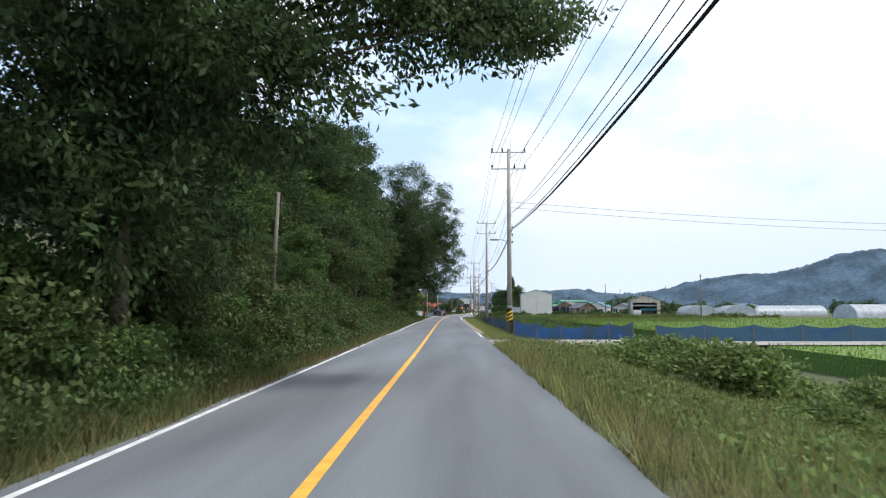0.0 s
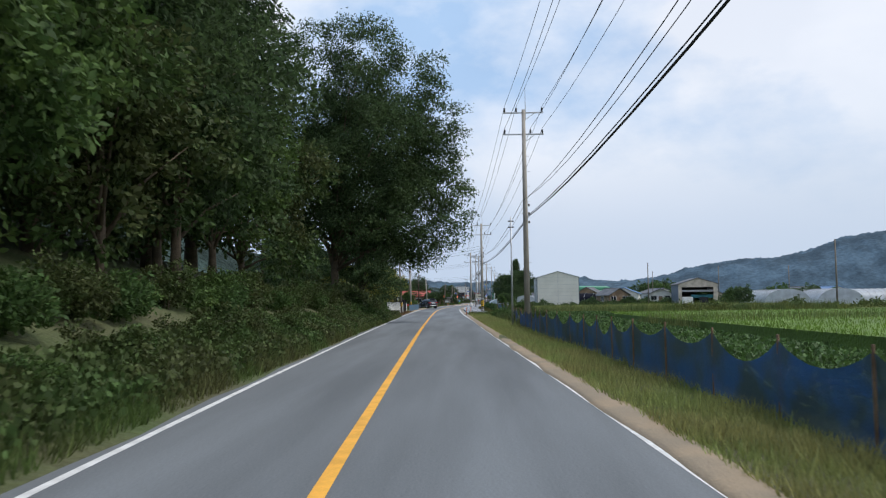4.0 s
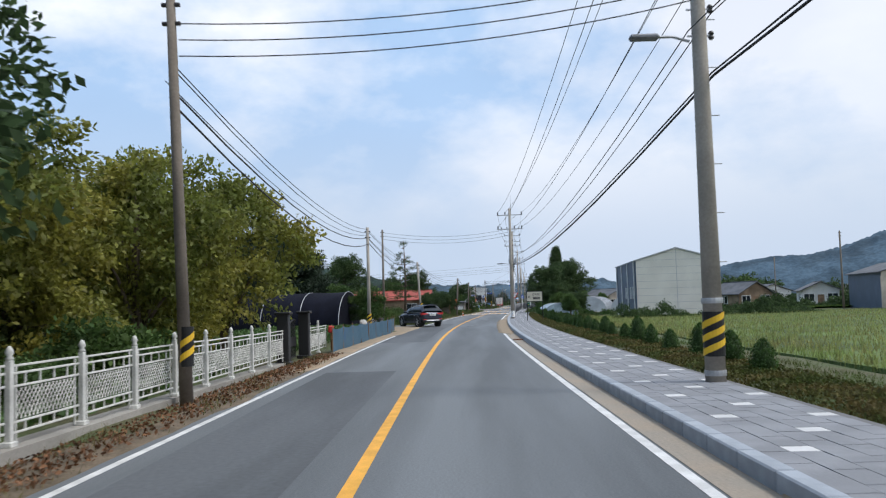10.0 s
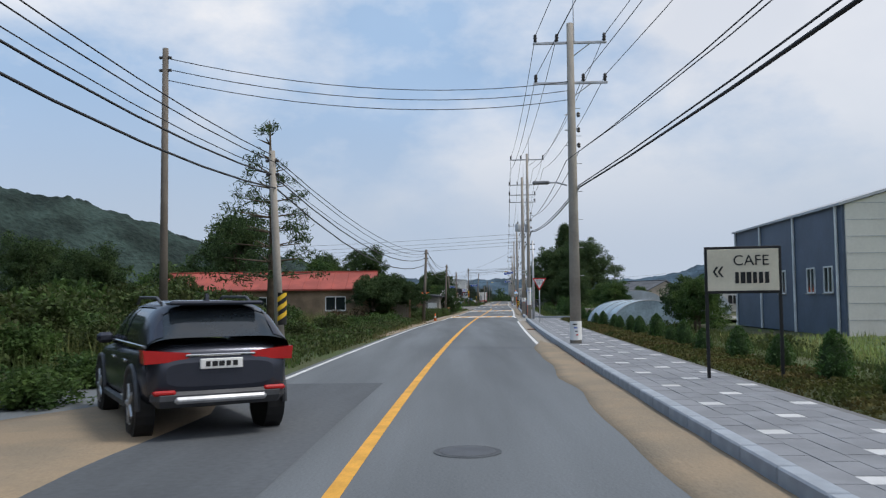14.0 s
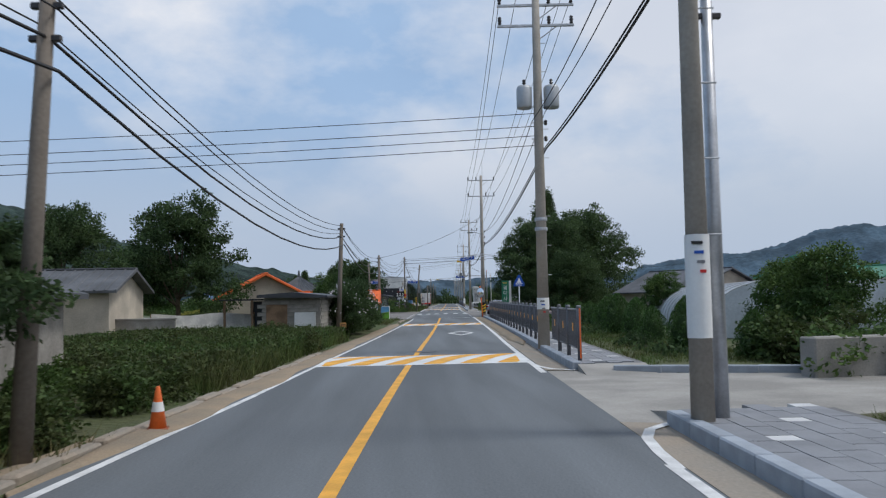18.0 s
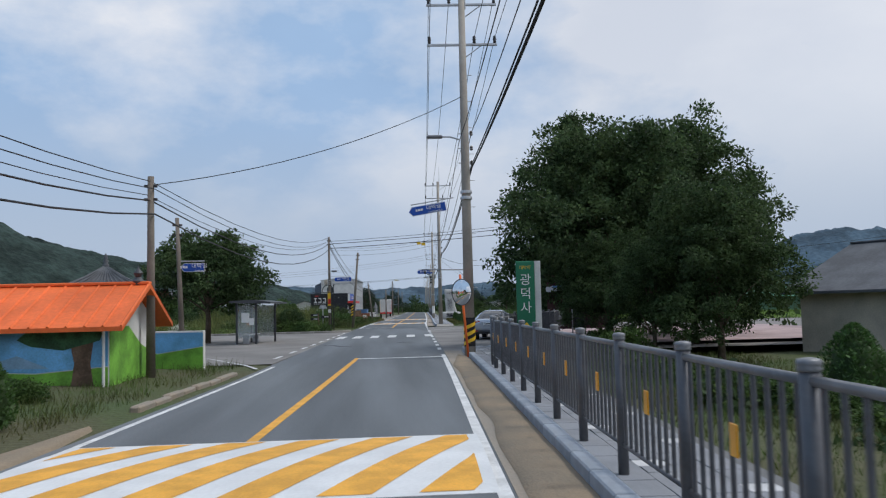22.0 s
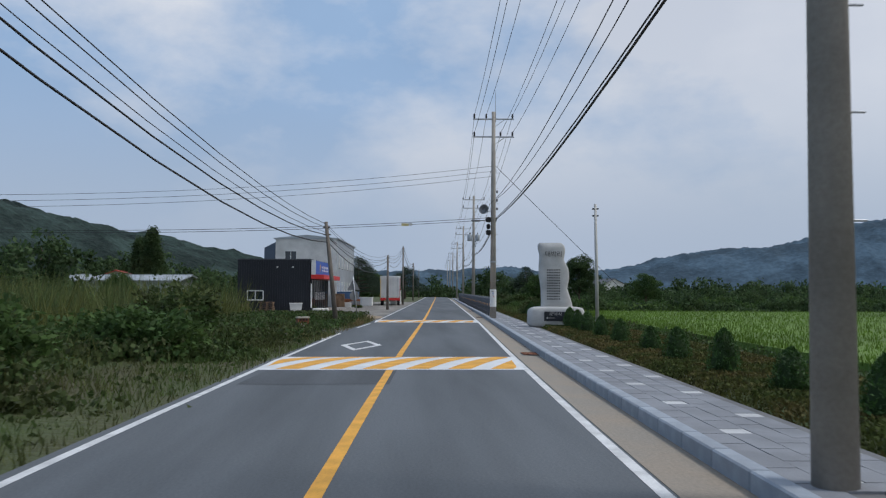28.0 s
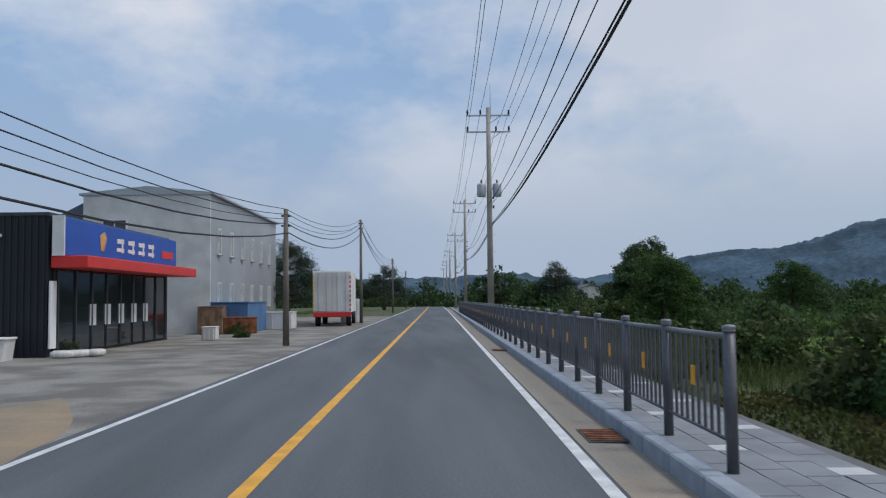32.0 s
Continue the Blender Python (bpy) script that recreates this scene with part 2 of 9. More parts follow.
def M(name, col, rough=0.8, metal=0.0, var=0.22, scale=1.2, fine=24.0, bump=0.25, dist=0.01, col2=None, mix=(0.4, 0.62), island=0.0, obj=0.0, spec=0.4, thru=0.0, alpha=1.0, along=1.0):
    """A surface with large stains and fine grain; col2: a second colour in the stains; island, obj: variation piece by piece."""
    m = bpy.data.materials.new(name)
    m.use_nodes = True
    n, l = m.node_tree.nodes, m.node_tree.links
    n.clear()
    out, bs = n.new("ShaderNodeOutputMaterial"), n.new("ShaderNodeBsdfPrincipled")
    bs.inputs["Roughness"].default_value, bs.inputs["Metallic"].default_value = rough, metal
    bs.inputs["Specular IOR Level"].default_value = spec
    tc = n.new("ShaderNodeTexCoord")
    a, b = n.new("ShaderNodeTexNoise"), n.new("ShaderNodeTexNoise")
    co = tc.outputs["Object"]
    if along != 1.0:
        mp = n.new("ShaderNodeMapping")
        mp.inputs["Scale"].default_value = (1.0, along, 1.0)
        l.new(co, mp.inputs["Vector"])
        co = mp.outputs["Vector"]
    for t, sc, de in ((a, scale, 5.0), (b, fine, 3.0)):
        t.inputs["Scale"].default_value, t.inputs["Detail"].default_value = sc, de
        l.new(co if t is a else tc.outputs["Object"], t.inputs["Vector"])
    ramp = n.new("ShaderNodeValToRGB")
    ramp.color_ramp.elements[0].position, ramp.color_ramp.elements[1].position = mix
    c2 = col2 or tuple(c * (1 - var) for c in col)
    c1 = col if col2 else tuple(min(c * (1 + var), 1) for c in col)
    ramp.color_ramp.elements[0].color, ramp.color_ramp.elements[1].color = (*c2, 1), (*c1, 1)
    l.new(a.outputs["Fac"], ramp.inputs["Fac"])
    val = n.new("ShaderNodeMapRange")
    val.inputs["From Min"].default_value, val.inputs["From Max"].default_value = 0.25, 0.75
    val.inputs["To Min"].default_value, val.inputs["To Max"].default_value = 1 - var * 0.8, 1 + var * 0.8
    l.new(b.outputs["Fac"], val.inputs["Value"])
    last = val.outputs["Result"]
    for amount, node, sock in ((island, "ShaderNodeNewGeometry", "Random Per Island"), (obj, "ShaderNodeObjectInfo", "Random")):
        if amount:
            g, mr, mu = n.new(node), n.new("ShaderNodeMapRange"), n.new("ShaderNodeMath")
            mr.inputs["To Min"].default_value, mr.inputs["To Max"].default_value = 1 - amount, 1 + amount
            mu.operation = "MULTIPLY"
            l.new(g.outputs[sock], mr.inputs["Value"])
            l.new(mr.outputs["Result"], mu.inputs[0])
            l.new(last, mu.inputs[1])
            last = mu.outputs[0]
    mul = n.new("ShaderNodeVectorMath")
    mul.operation = "SCALE"
    l.new(ramp.outputs["Color"], mul.inputs[0])
    l.new(last, mul.inputs["Scale"])
    l.new(mul.outputs["Vector"], bs.inputs["Base Color"])
    if bump:
        bu = n.new("ShaderNodeBump")
        bu.inputs["Strength"].default_value, bu.inputs["Distance"].default_value = bump, dist
        l.new(b.outputs["Fac"], bu.inputs["Height"])
        l.new(bu.outputs["Normal"], bs.inputs["Normal"])
    surf = bs.outputs["BSDF"]
    if thru:
        tr, mx = n.new("ShaderNodeBsdfTranslucent"), n.new("ShaderNodeMixShader")
        mx.inputs["Fac"].default_value = thru
        l.new(mul.outputs["Vector"], tr.inputs["Color"])
        l.new(surf, mx.inputs[1])
        l.new(tr.outputs["BSDF"], mx.inputs[2])
        surf = mx.outputs["Shader"]
    if alpha < 1:
        tp, mx = n.new("ShaderNodeBsdfTransparent"), n.new("ShaderNodeMixShader")
        mx.inputs["Fac"].default_value = alpha
        l.new(tp.outputs["BSDF"], mx.inputs[1])
        l.new(surf, mx.inputs[2])
        surf = mx.outputs["Shader"]
    l.new(surf, out.inputs["Surface"])
    return m


ASPHALT = M("asphalt", (0.136, 0.148, 0.158), 0.85, var=0.21, scale=0.8, fine=34, bump=0.6, dist=0.006, spec=0.3, along=0.07, mix=(0.36, 0.66))
ASPHALT_NEW = M("newer_asphalt", (0.092, 0.099, 0.107), 0.85, var=0.17, scale=0.8, fine=13, bump=0.5, dist=0.006, spec=0.3, along=0.12)
ASPHALT_MID = M("smooth_grey_asphalt", (0.108, 0.118, 0.127), 0.85, var=0.2, scale=0.8, fine=30, bump=0.55, dist=0.006, spec=0.3, along=0.09, mix=(0.36, 0.66))
ASPHALT_SIDE = M("worn_side_asphalt", (0.210, 0.198, 0.186), 0.88, var=0.14, scale=0.3, fine=45, bump=0.5, dist=0.006, spec=0.3)
YELLOW = M("yellow_road_paint", (0.72, 0.36, 0.045), 0.7, var=0.12, scale=2.5, fine=30, bump=0.2)
WHITE_LINE = M("white_road_paint", (0.62, 0.62, 0.61), 0.7, var=0.14, scale=2.5, fine=30, bump=0.2)
WHITE_HUMP = M("white_hump_paint", (0.66, 0.67, 0.67), 0.65, var=0.07, scale=1.2, fine=22, bump=0.2)
CONCRETE = M("concrete", (0.29, 0.275, 0.25), 0.9, var=0.16, scale=0.7, fine=30, bump=0.4)
GUTTER = M("sandy_gutter_concrete", (0.30, 0.25, 0.195), 0.92, var=0.2, scale=0.8, fine=25, bump=0.4, col2=(0.27, 0.24, 0.20))
KERB = M("granite_kerb", (0.30, 0.33, 0.37), 0.85, var=0.1, scale=3, fine=60, bump=0.3, obj=0.06)
PAVER = M("grey_paver", (0.225, 0.233, 0.250), 0.9, var=0.1, scale=1.5, fine=40, bump=0.3, obj=0.12)
PAVER_BED = M("paver_bed", (0.15, 0.15, 0.15), 0.92, var=0.12, scale=1.2, fine=35, bump=0.4)
PAVER_PALE = M("pale_paver", (0.52, 0.52, 0.52), 0.9, var=0.08, scale=2, fine=40, bump=0.2, obj=0.06)
SAND = M("sandy_dirt", (0.30, 0.23, 0.155), 0.95, var=0.16, scale=0.9, fine=28, bump=0.6, dist=0.02, col2=(0.24, 0.195, 0.14))
EARTH = M("field_earth", (0.062, 0.088, 0.028), 0.95, var=0.3, scale=0.25, fine=9, bump=0.8, dist=0.06, col2=(0.082, 0.080, 0.038))
GRAVEL = M("gravel_yard", (0.215, 0.20, 0.178), 0.95, var=0.3, scale=0.6, fine=18, bump=0.9, dist=0.03)
LEAF = M("broad_leaves", (0.092, 0.145, 0.038), 0.65, var=0.25, scale=0.35, fine=3, bump=0, island=0.45, spec=0.2, thru=0.35, col2=(0.050, 0.095, 0.028))
LEAF_DARK = M("dark_leaves", (0.080, 0.122, 0.048), 0.58, var=0.25, scale=0.4, fine=3, bump=0, island=0.5, spec=0.15, thru=0.45, col2=(0.046, 0.078, 0.032))
LEAF_GOLD = M("yellowing_leaves", (0.30, 0.27, 0.050), 0.55, var=0.25, scale=0.3, fine=3, bump=0, island=0.4, thru=0.5, col2=(0.16, 0.19, 0.042))
LEAF_PINE = M("pine_needles", (0.032, 0.056, 0.030), 0.6, var=0.25, scale=0.4, fine=4, bump=0, island=0.4, thru=0.15)
LEAF_IVY = M("bank_creeper_leaves", (0.060, 0.104, 0.030), 0.65, var=0.25, scale=0.5, fine=3, bump=0, island=0.45, spec=0.2, thru=0.3, col2=(0.070, 0.085, 0.030))
LEAF_FRESH = M("pale_kudzu_leaves", (0.165, 0.235, 0.072), 0.65, var=0.25, scale=0.5, fine=3, bump=0, island=0.45, spec=0.2, thru=0.35, col2=(0.120, 0.165, 0.052))
LEAF_CONIFER = M("garden_conifer_leaves", (0.060, 0.125, 0.028), 0.6, var=0.2, scale=2, fine=6, bump=0, island=0.35, thru=0.2)
GRASS = M("verge_grass", (0.090, 0.138, 0.038), 0.7, var=0.25, scale=0.5, fine=2, bump=0, island=0.45, spec=0.2, thru=0.4, col2=(0.105, 0.112, 0.042))
# paler, drier meadow grass; sunlight is put into its colour too
GRASS_PALE = M("sun_painted_meadow_grass", (0.235, 0.300, 0.095), 0.7, var=0.25, scale=0.4, fine=2, bump=0, island=0.4, spec=0.2, thru=0.4, col2=(0.27, 0.26, 0.10))
GROUND_COVER = M("low_brown_ground_cover", (0.124, 0.098, 0.036), 0.8, var=0.25, scale=0.7, fine=2, bump=0, island=0.45, spec=0.2, thru=0.25, col2=(0.066, 0.084, 0.022))
GRASS_DRY = M("dry_grass", (0.195, 0.142, 0.064), 0.8, var=0.25, scale=0.6, fine=2, bump=0, island=0.4, thru=0.3, col2=(0.12, 0.13, 0.045))
RICE = M("rice_leaves", (0.122, 0.200, 0.026), 0.7, var=0.15, scale=0.15, fine=2, bump=0, island=0.25, thru=0.35)
RICE_BED = M("rice_field", (0.100, 0.168, 0.024), 0.85, var=0.2, scale=0.12, fine=6, bump=0.9, dist=0.1)
CROP = M("crop_leaves", (0.070, 0.130, 0.034), 0.6, var=0.2, scale=0.5, fine=3, bump=0, island=0.4, thru=0.3)
REED = M("reed_leaves", (0.150, 0.160, 0.045), 0.7, var=0.25, scale=0.4, fine=2, bump=0, island=0.4, thru=0.35, col2=(0.09, 0.13, 0.04))
# far woodland, with blue-grey distance haze put into its base colour
HILL_HAZE = M("far_hill_painted_haze", (0.062, 0.096, 0.128), 0.95, var=0.26, scale=0.02, fine=0.16, bump=0.4, dist=3.0, spec=0.1)
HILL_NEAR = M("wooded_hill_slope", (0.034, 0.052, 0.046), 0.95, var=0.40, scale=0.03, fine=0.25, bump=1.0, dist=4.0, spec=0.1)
BARK = M("bark", (0.11, 0.085, 0.06), 0.95, var=0.3, scale=2, fine=18, bump=0.8, dist=0.02)
POLE = M("weathered_concrete_pole", (0.34, 0.31, 0.27), 0.9, var=0.14, scale=0.8, fine=22, bump=0.3)
POLE_BROWN = M("old_brown_pole", (0.17, 0.145, 0.12), 0.9, var=0.18, scale=0.8, fine=22, bump=0.3)
STEEL = M("galvanised_steel", (0.50, 0.51, 0.53), 0.45, 0.75, var=0.12, scale=3, fine=30, bump=0.1)
STEEL_DARK = M("dark_grey_painted_steel", (0.065, 0.068, 0.075), 0.5, 0.2, var=0.15, scale=3, fine=30, bump=0.1)
STEEL_RAIL = M("grey_railing_steel", (0.115, 0.118, 0.128), 0.45, 0.3, var=0.12, scale=3, fine=30, bump=0.1)
STEEL_GREY = M("grey_painted_steel", (0.20, 0.205, 0.215), 0.45, 0.3, var=0.12, scale=3, fine=30, bump=0.1)
BLACK = M("black_rubber", (0.012, 0.012, 0.013), 0.6, var=0.2, bump=0.1)
CERAMIC = M("brown_insulator_glaze", (0.045, 0.040, 0.040), 0.3, var=0.1, bump=0)
WHITE_PAINT = M("white_paint", (0.74, 0.74, 0.72), 0.55, var=0.08, scale=1.5, fine=20, bump=0.1)
PANEL_WHITE = M("white_metal_panel", (0.68, 0.66, 0.60), 0.55, var=0.05, scale=0.5, fine=8, bump=0.05)
PANEL_BLUE = M("blue_grey_metal_panel", (0.095, 0.125, 0.175), 0.5, 0.1, var=0.08, scale=0.6, fine=8, bump=0.05)
PANEL_DARK = M("charcoal_metal_panel", (0.022, 0.024, 0.030), 0.55, 0.1, var=0.12, scale=0.6, fine=8, bump=0.05)
PANEL_GREY = M("silver_grey_panel", (0.40, 0.42, 0.44), 0.45, 0.3, var=0.06, scale=0.5, fine=8, bump=0.05)
ROOF_RED = M("red_roof_tile", (0.33, 0.070, 0.050), 0.7, var=0.15, scale=0.8, fine=10, bump=0.3)
ROOF_ORANGE = M("orange_roof_tile", (0.75, 0.15, 0.035), 0.65, var=0.12, scale=0.8, fine=10, bump=0.3)
ROOF_GREEN = M("green_metal_roof", (0.070, 0.24, 0.15), 0.5, 0.1, var=0.12, scale=0.6, fine=10, bump=0.1)
ROOF_GREY = M("grey_roof_tile", (0.10, 0.105, 0.115), 0.75, var=0.2, scale=0.8, fine=10, bump=0.4)
ROOF_BLUE = M("blue_roof", (0.075, 0.17, 0.33), 0.55, var=0.12, scale=0.8, fine=10, bump=0.2)
PLASTER = M("stained_plaster", (0.50, 0.44, 0.36), 0.9, var=0.16, scale=0.8, fine=20, bump=0.4)
PLASTER_BROWN = M("brown_stained_plaster", (0.27, 0.195, 0.13), 0.9, var=0.25, scale=0.8, fine=20, bump=0.4)
PLASTER_WHITE = M("pale_plaster", (0.66, 0.65, 0.62), 0.88, var=0.1, scale=0.8, fine=20, bump=0.3)
BLOCK = M("grey_concrete_block", (0.30, 0.28, 0.25), 0.92, var=0.2, scale=1.5, fine=22, bump=0.6, obj=0.12)
NET_BLUE = M("blue_field_net", (0.032, 0.125, 0.38), 0.8, var=0.25, scale=0.9, fine=40, bump=0.4, dist=0.02, col2=(0.055, 0.095, 0.14), alpha=0.85)
NET_TEAL = M("faded_green_blue_net", (0.045, 0.105, 0.16), 0.85, var=0.2, scale=0.8, fine=40, bump=0.4, dist=0.02, col2=(0.02, 0.075, 0.2), mix=(0.3, 0.42))
SHADE_CLOTH = M("black_shade_cloth", (0.006, 0.007, 0.014), 0.8, spec=0.12, var=0.2, scale=1.2, fine=20, bump=0.5, dist=0.03)
VINYL = M("white_greenhouse_film", (0.56, 0.60, 0.64), 0.35, var=0.12, scale=0.8, fine=9, bump=0.3, dist=0.03, thru=0.4)
WOOD = M("weathered_wood", (0.22, 0.14, 0.085), 0.85, var=0.25, scale=2, fine=25, bump=0.4)
WOOD_RED = M("red_brown_painted_wood", (0.19, 0.055, 0.035), 0.7, var=0.2, scale=2, fine=25, bump=0.3)
STONE = M("dressed_granite", (0.50, 0.49, 0.47), 0.85, var=0.12, scale=1.2, fine=45, bump=0.5, dist=0.012)
STONE_DARK = M("polished_black_stone", (0.03, 0.032, 0.038), 0.3, var=0.2, scale=3, fine=30, bump=0.05)
ENGRAVED = M("engraved_dark_letters", (0.10, 0.10, 0.10), 0.9, var=0.1, bump=0)
SIGN_BLUE = M("blue_sign_face", (0.015, 0.085, 0.42), 0.45, var=0.06, bump=0)
SIGN_GREEN = M("green_sign_face", (0.02, 0.17, 0.085), 0.5, var=0.08, bump=0)
SIGN_WHITE = M("white_sign_face", (0.80, 0.80, 0.78), 0.5, var=0.04, bump=0)
SIGN_RED = M("red_sign_face", (0.60, 0.035, 0.03), 0.5, var=0.06, bump=0)
SIGN_YELLOW = M("yellow_sign_face", (0.80, 0.50, 0.03), 0.5, var=0.06, bump=0)
SIGN_BLACK = M("black_sign_face", (0.014, 0.014, 0.015), 0.5, var=0.1, bump=0)
ORANGE = M("orange_plastic", (0.80, 0.16, 0.03), 0.5, var=0.1, bump=0)
AMBER = M("amber_reflector", (0.82, 0.36, 0.02), 0.35, var=0.08, bump=0)
GLASS = M("dark_window_glass", (0.020, 0.026, 0.032), 0.06, var=0.1, bump=0, spec=0.8)
CAR_GREY = M("dark_blue_grey_car_paint", (0.050, 0.055, 0.074), 0.22, 0.55, var=0.05, bump=0, spec=0.6)
CAR_WHITE = M("silver_car_paint", (0.50, 0.54, 0.60), 0.25, 0.45, var=0.04, bump=0, spec=0.6)
CHROME = M("chrome", (0.65, 0.65, 0.66), 0.15, 1.0, var=0.04, bump=0)
LAMP_RED = M("red_lamp_lens", (0.42, 0.012, 0.012), 0.2, var=0.08, bump=0, spec=0.6)
TRACTOR = M("orange_tractor_paint", (0.45, 0.085, 0.030), 0.4, var=0.1, bump=0)
RUST = M("rusty_steel", (0.23, 0.085, 0.04), 0.85, var=0.3, scale=4, fine=30, bump=0.3)
TARP = M("crumpled_white_tarp", (0.62, 0.60, 0.57), 0.7, var=0.15, scale=2, fine=15, bump=0.5, dist=0.03)

# ---- the ground: one sheet to the horizon ----


def smooth01(a, b, v):
    t = np.clip((v - a) / (b - a), 0, 1)
    return t * t * (3 - 2 * t)


def gz(y, d):
    """Height of the open ground at y along the road, d to the right of its yellow line."""
    y, d = np.asarray(y, float), np.asarray(d, float)
    wood = 1 - smooth01(100, 132, y)
    left = -d
    bank = np.interp(left, [0, 2.7, 3.4, 5, 7, 11, 20, 45, 90, 200], [-0.12, -0.10, 0.05, 0.6, 1.5, 3.0, 6.0, 9.0, 8.0, 0.0]) * wood
    flat_l = np.interp(left, [0, 2.55, 2.75, 3.4, 6, 30], [-0.12, -0.12, -0.02, -0.01, 0.06, 0.0]) * (1 - wood)
    farm = 1 - smooth01(136, 143, y)
    drop = np.interp(d, [0, 3.0, 3.15, 3.6, 5.5, 8, 12, 200], [-0.12, -0.12, -0.03, -0.02, -0.12, -0.7, -0.9, -0.8]) * farm
    apron = smooth01(36, 41, y) * (1 - smooth01(46.5, 48.5, y))
    drop = drop * (1 - apron) + np.where(d > 3.1, -0.06, drop) * apron
    edge = np.where(y < 256, 5.92, 5.3)
    d_ = np.where(d > edge, d - edge + 6.2, np.minimum(d, 6.2))
    flat_r = np.interp(d_, [0, 3.1, 6.2, 6.5, 9.5, 12, 200], [-0.12, -0.16, -0.16, 0.09, 0.05, -0.35, -0.4])
    flat_r = np.where((y < 145.6) & (d_ > 3.05) & (d_ < 6.5), -0.02, flat_r) * (1 - farm)
    cross = smooth01(312.5, 316.5, y) * np.where(d > 0, 1 - smooth01(356.5, 358.2, y), 1 - smooth01(350, 356, y))
    side = smooth01(251.2, 252.6, y) * (1 - smooth01(259.2, 260.2, y)) * (d > 3)
    lev = np.maximum(cross, side)
    lanes = smooth01(193.5, 196, y) * (1 - smooth01(208.8, 210.5, y)) * (left > 2.7)
    lev = np.maximum(lev, lanes)
    lev = np.maximum(lev, smooth01(403.5, 405, y) * (1 - smooth01(479, 481, y)) * (left > 2.7) * (left < 16))
    lev = np.maximum(lev, smooth01(387.2, 388.4, y) * (1 - smooth01(393, 394.2, y)) * (left > 2.6) * (left < 7.5))
    z = np.where(d < 0, bank + flat_l, drop + flat_r)
    return z * (1 - lev) + lev * np.minimum(z, -0.10)


def ground_at(y, d):
    return (float(xc(y)) + d, y, float(gz(y, d)))


_gy = np.concatenate([[-900, -500, -300, -180, -110, -80], np.arange(-60, 560, 2.0), [575, 600, 640, 700, 780, 880, 1100, 1500, 2200, 3200]])
_gd = np.array([-2600, -1500, -800, -450, -250, -150, -90, -60, -45, -34, -27, -22, -18, -15, -13, -11, -9.5, -8, -7, -6, -5, -4.2, -3.5, -3.1, -2.7, -1.5, 0, 1.5, 3.1,
                3.6, 4.2, 5, 5.8, 6.2, 6.6, 7.4, 8.4, 9.5, 11, 12, 14, 17, 21, 26, 32, 40, 52, 70, 95, 130, 180, 260, 450, 800, 1500, 2600])
_GY, _GD = np.meshgrid(_gy, _gd, indexing="ij")
_far = smooth01(110, 260, np.abs(_GD))
_bump = np.array([[noise.noise(Vector((y * 0.22, d * 0.22, 0.3))) for d in _gd] for y in _gy]) * 0.12 * (np.abs(_GD) > 3.3) * (np.abs(_GD) < 120)
_GZ = gz(_GY, _GD) * (1 - _far) + _bump * (1 - _far) - 0.4 * _far
_GX = xc(np.clip(_GY, -60, 899)) + _GD
g = Geo().grid([[(float(_GX[i, j]), float(_gy[i]), float(_GZ[i, j])) for j in range(len(_gd))] for i in range(len(_gy))])
solid("ground", g, EARTH, label="open farm ground with soil and weeds", category="ground", kind="structure", smooth=True)


def strip(y0, y1, d0, d1, z, step=2.0, thick=0.0, dz=None):
    """A band that follows the road, from d0 to d1 (numbers or functions of y), with its sides."""
    ys = np.arange(y0, y1 + 1e-6, (y1 - y0) / max(1, round((y1 - y0) / step)))
    f0 = d0 if callable(d0) else (lambda y: d0)
    f1 = d1 if callable(d1) else (lambda y: d1)
    fz = dz or (lambda y, d: 0.0)
    rows = []
    for y in ys:
        a, b = f0(y), f1(y)
        r = [on(y, a, z + fz(y, a)), on(y, b, z + fz(y, b))]
        if thick:
            r = [on(y, a, z - thick)] + r + [on(y, b, z - thick)]
        rows.append(r)
    return Geo().grid(rows)


# the white edge lines: metres right and left of the yellow line
EDGE_R = lambda y: float(np.interp(y, [-60, 50, 63, 120, 140, 180, 245, 272, 314, 340, 380, 400, 900], [3.12, 3.26, 3.36, 3.37, 3.18, 3.16, 3.13, 2.95, 2.95, 2.9, 2.98, 3.06, 3.06]))
EDGE_L = lambda y: float(np.interp(y, [-60, 10, 52, 64, 75, 112, 140, 176, 240, 256, 275, 308, 315, 360, 375, 388, 400, 900], [-2.55, -2.6, -2.8, -2.5, -2.62, -2.7, -2.82, -2.76, -2.74, -2.36, -2.25, -2.2, -2.3, -2.75, -2.88, -2.95, -2.6, -2.55]))
# the carriageway
for y0, y1, tar in ((-60, 354, ASPHALT), (354, 880, ASPHALT_MID)):
    solid("road", strip(y0, y1, lambda y: EDGE_L(y) - 0.2 - 0.07 * math.sin(y * 0.9) * (y < 110), lambda y: EDGE_R(y) + 0.12 + 0.05 * math.sin(y * 1.3) * (y < 55), 0.0, 2.0, 0.14), tar,
          label="narrow two-lane grey asphalt road", category="road", kind="structure")
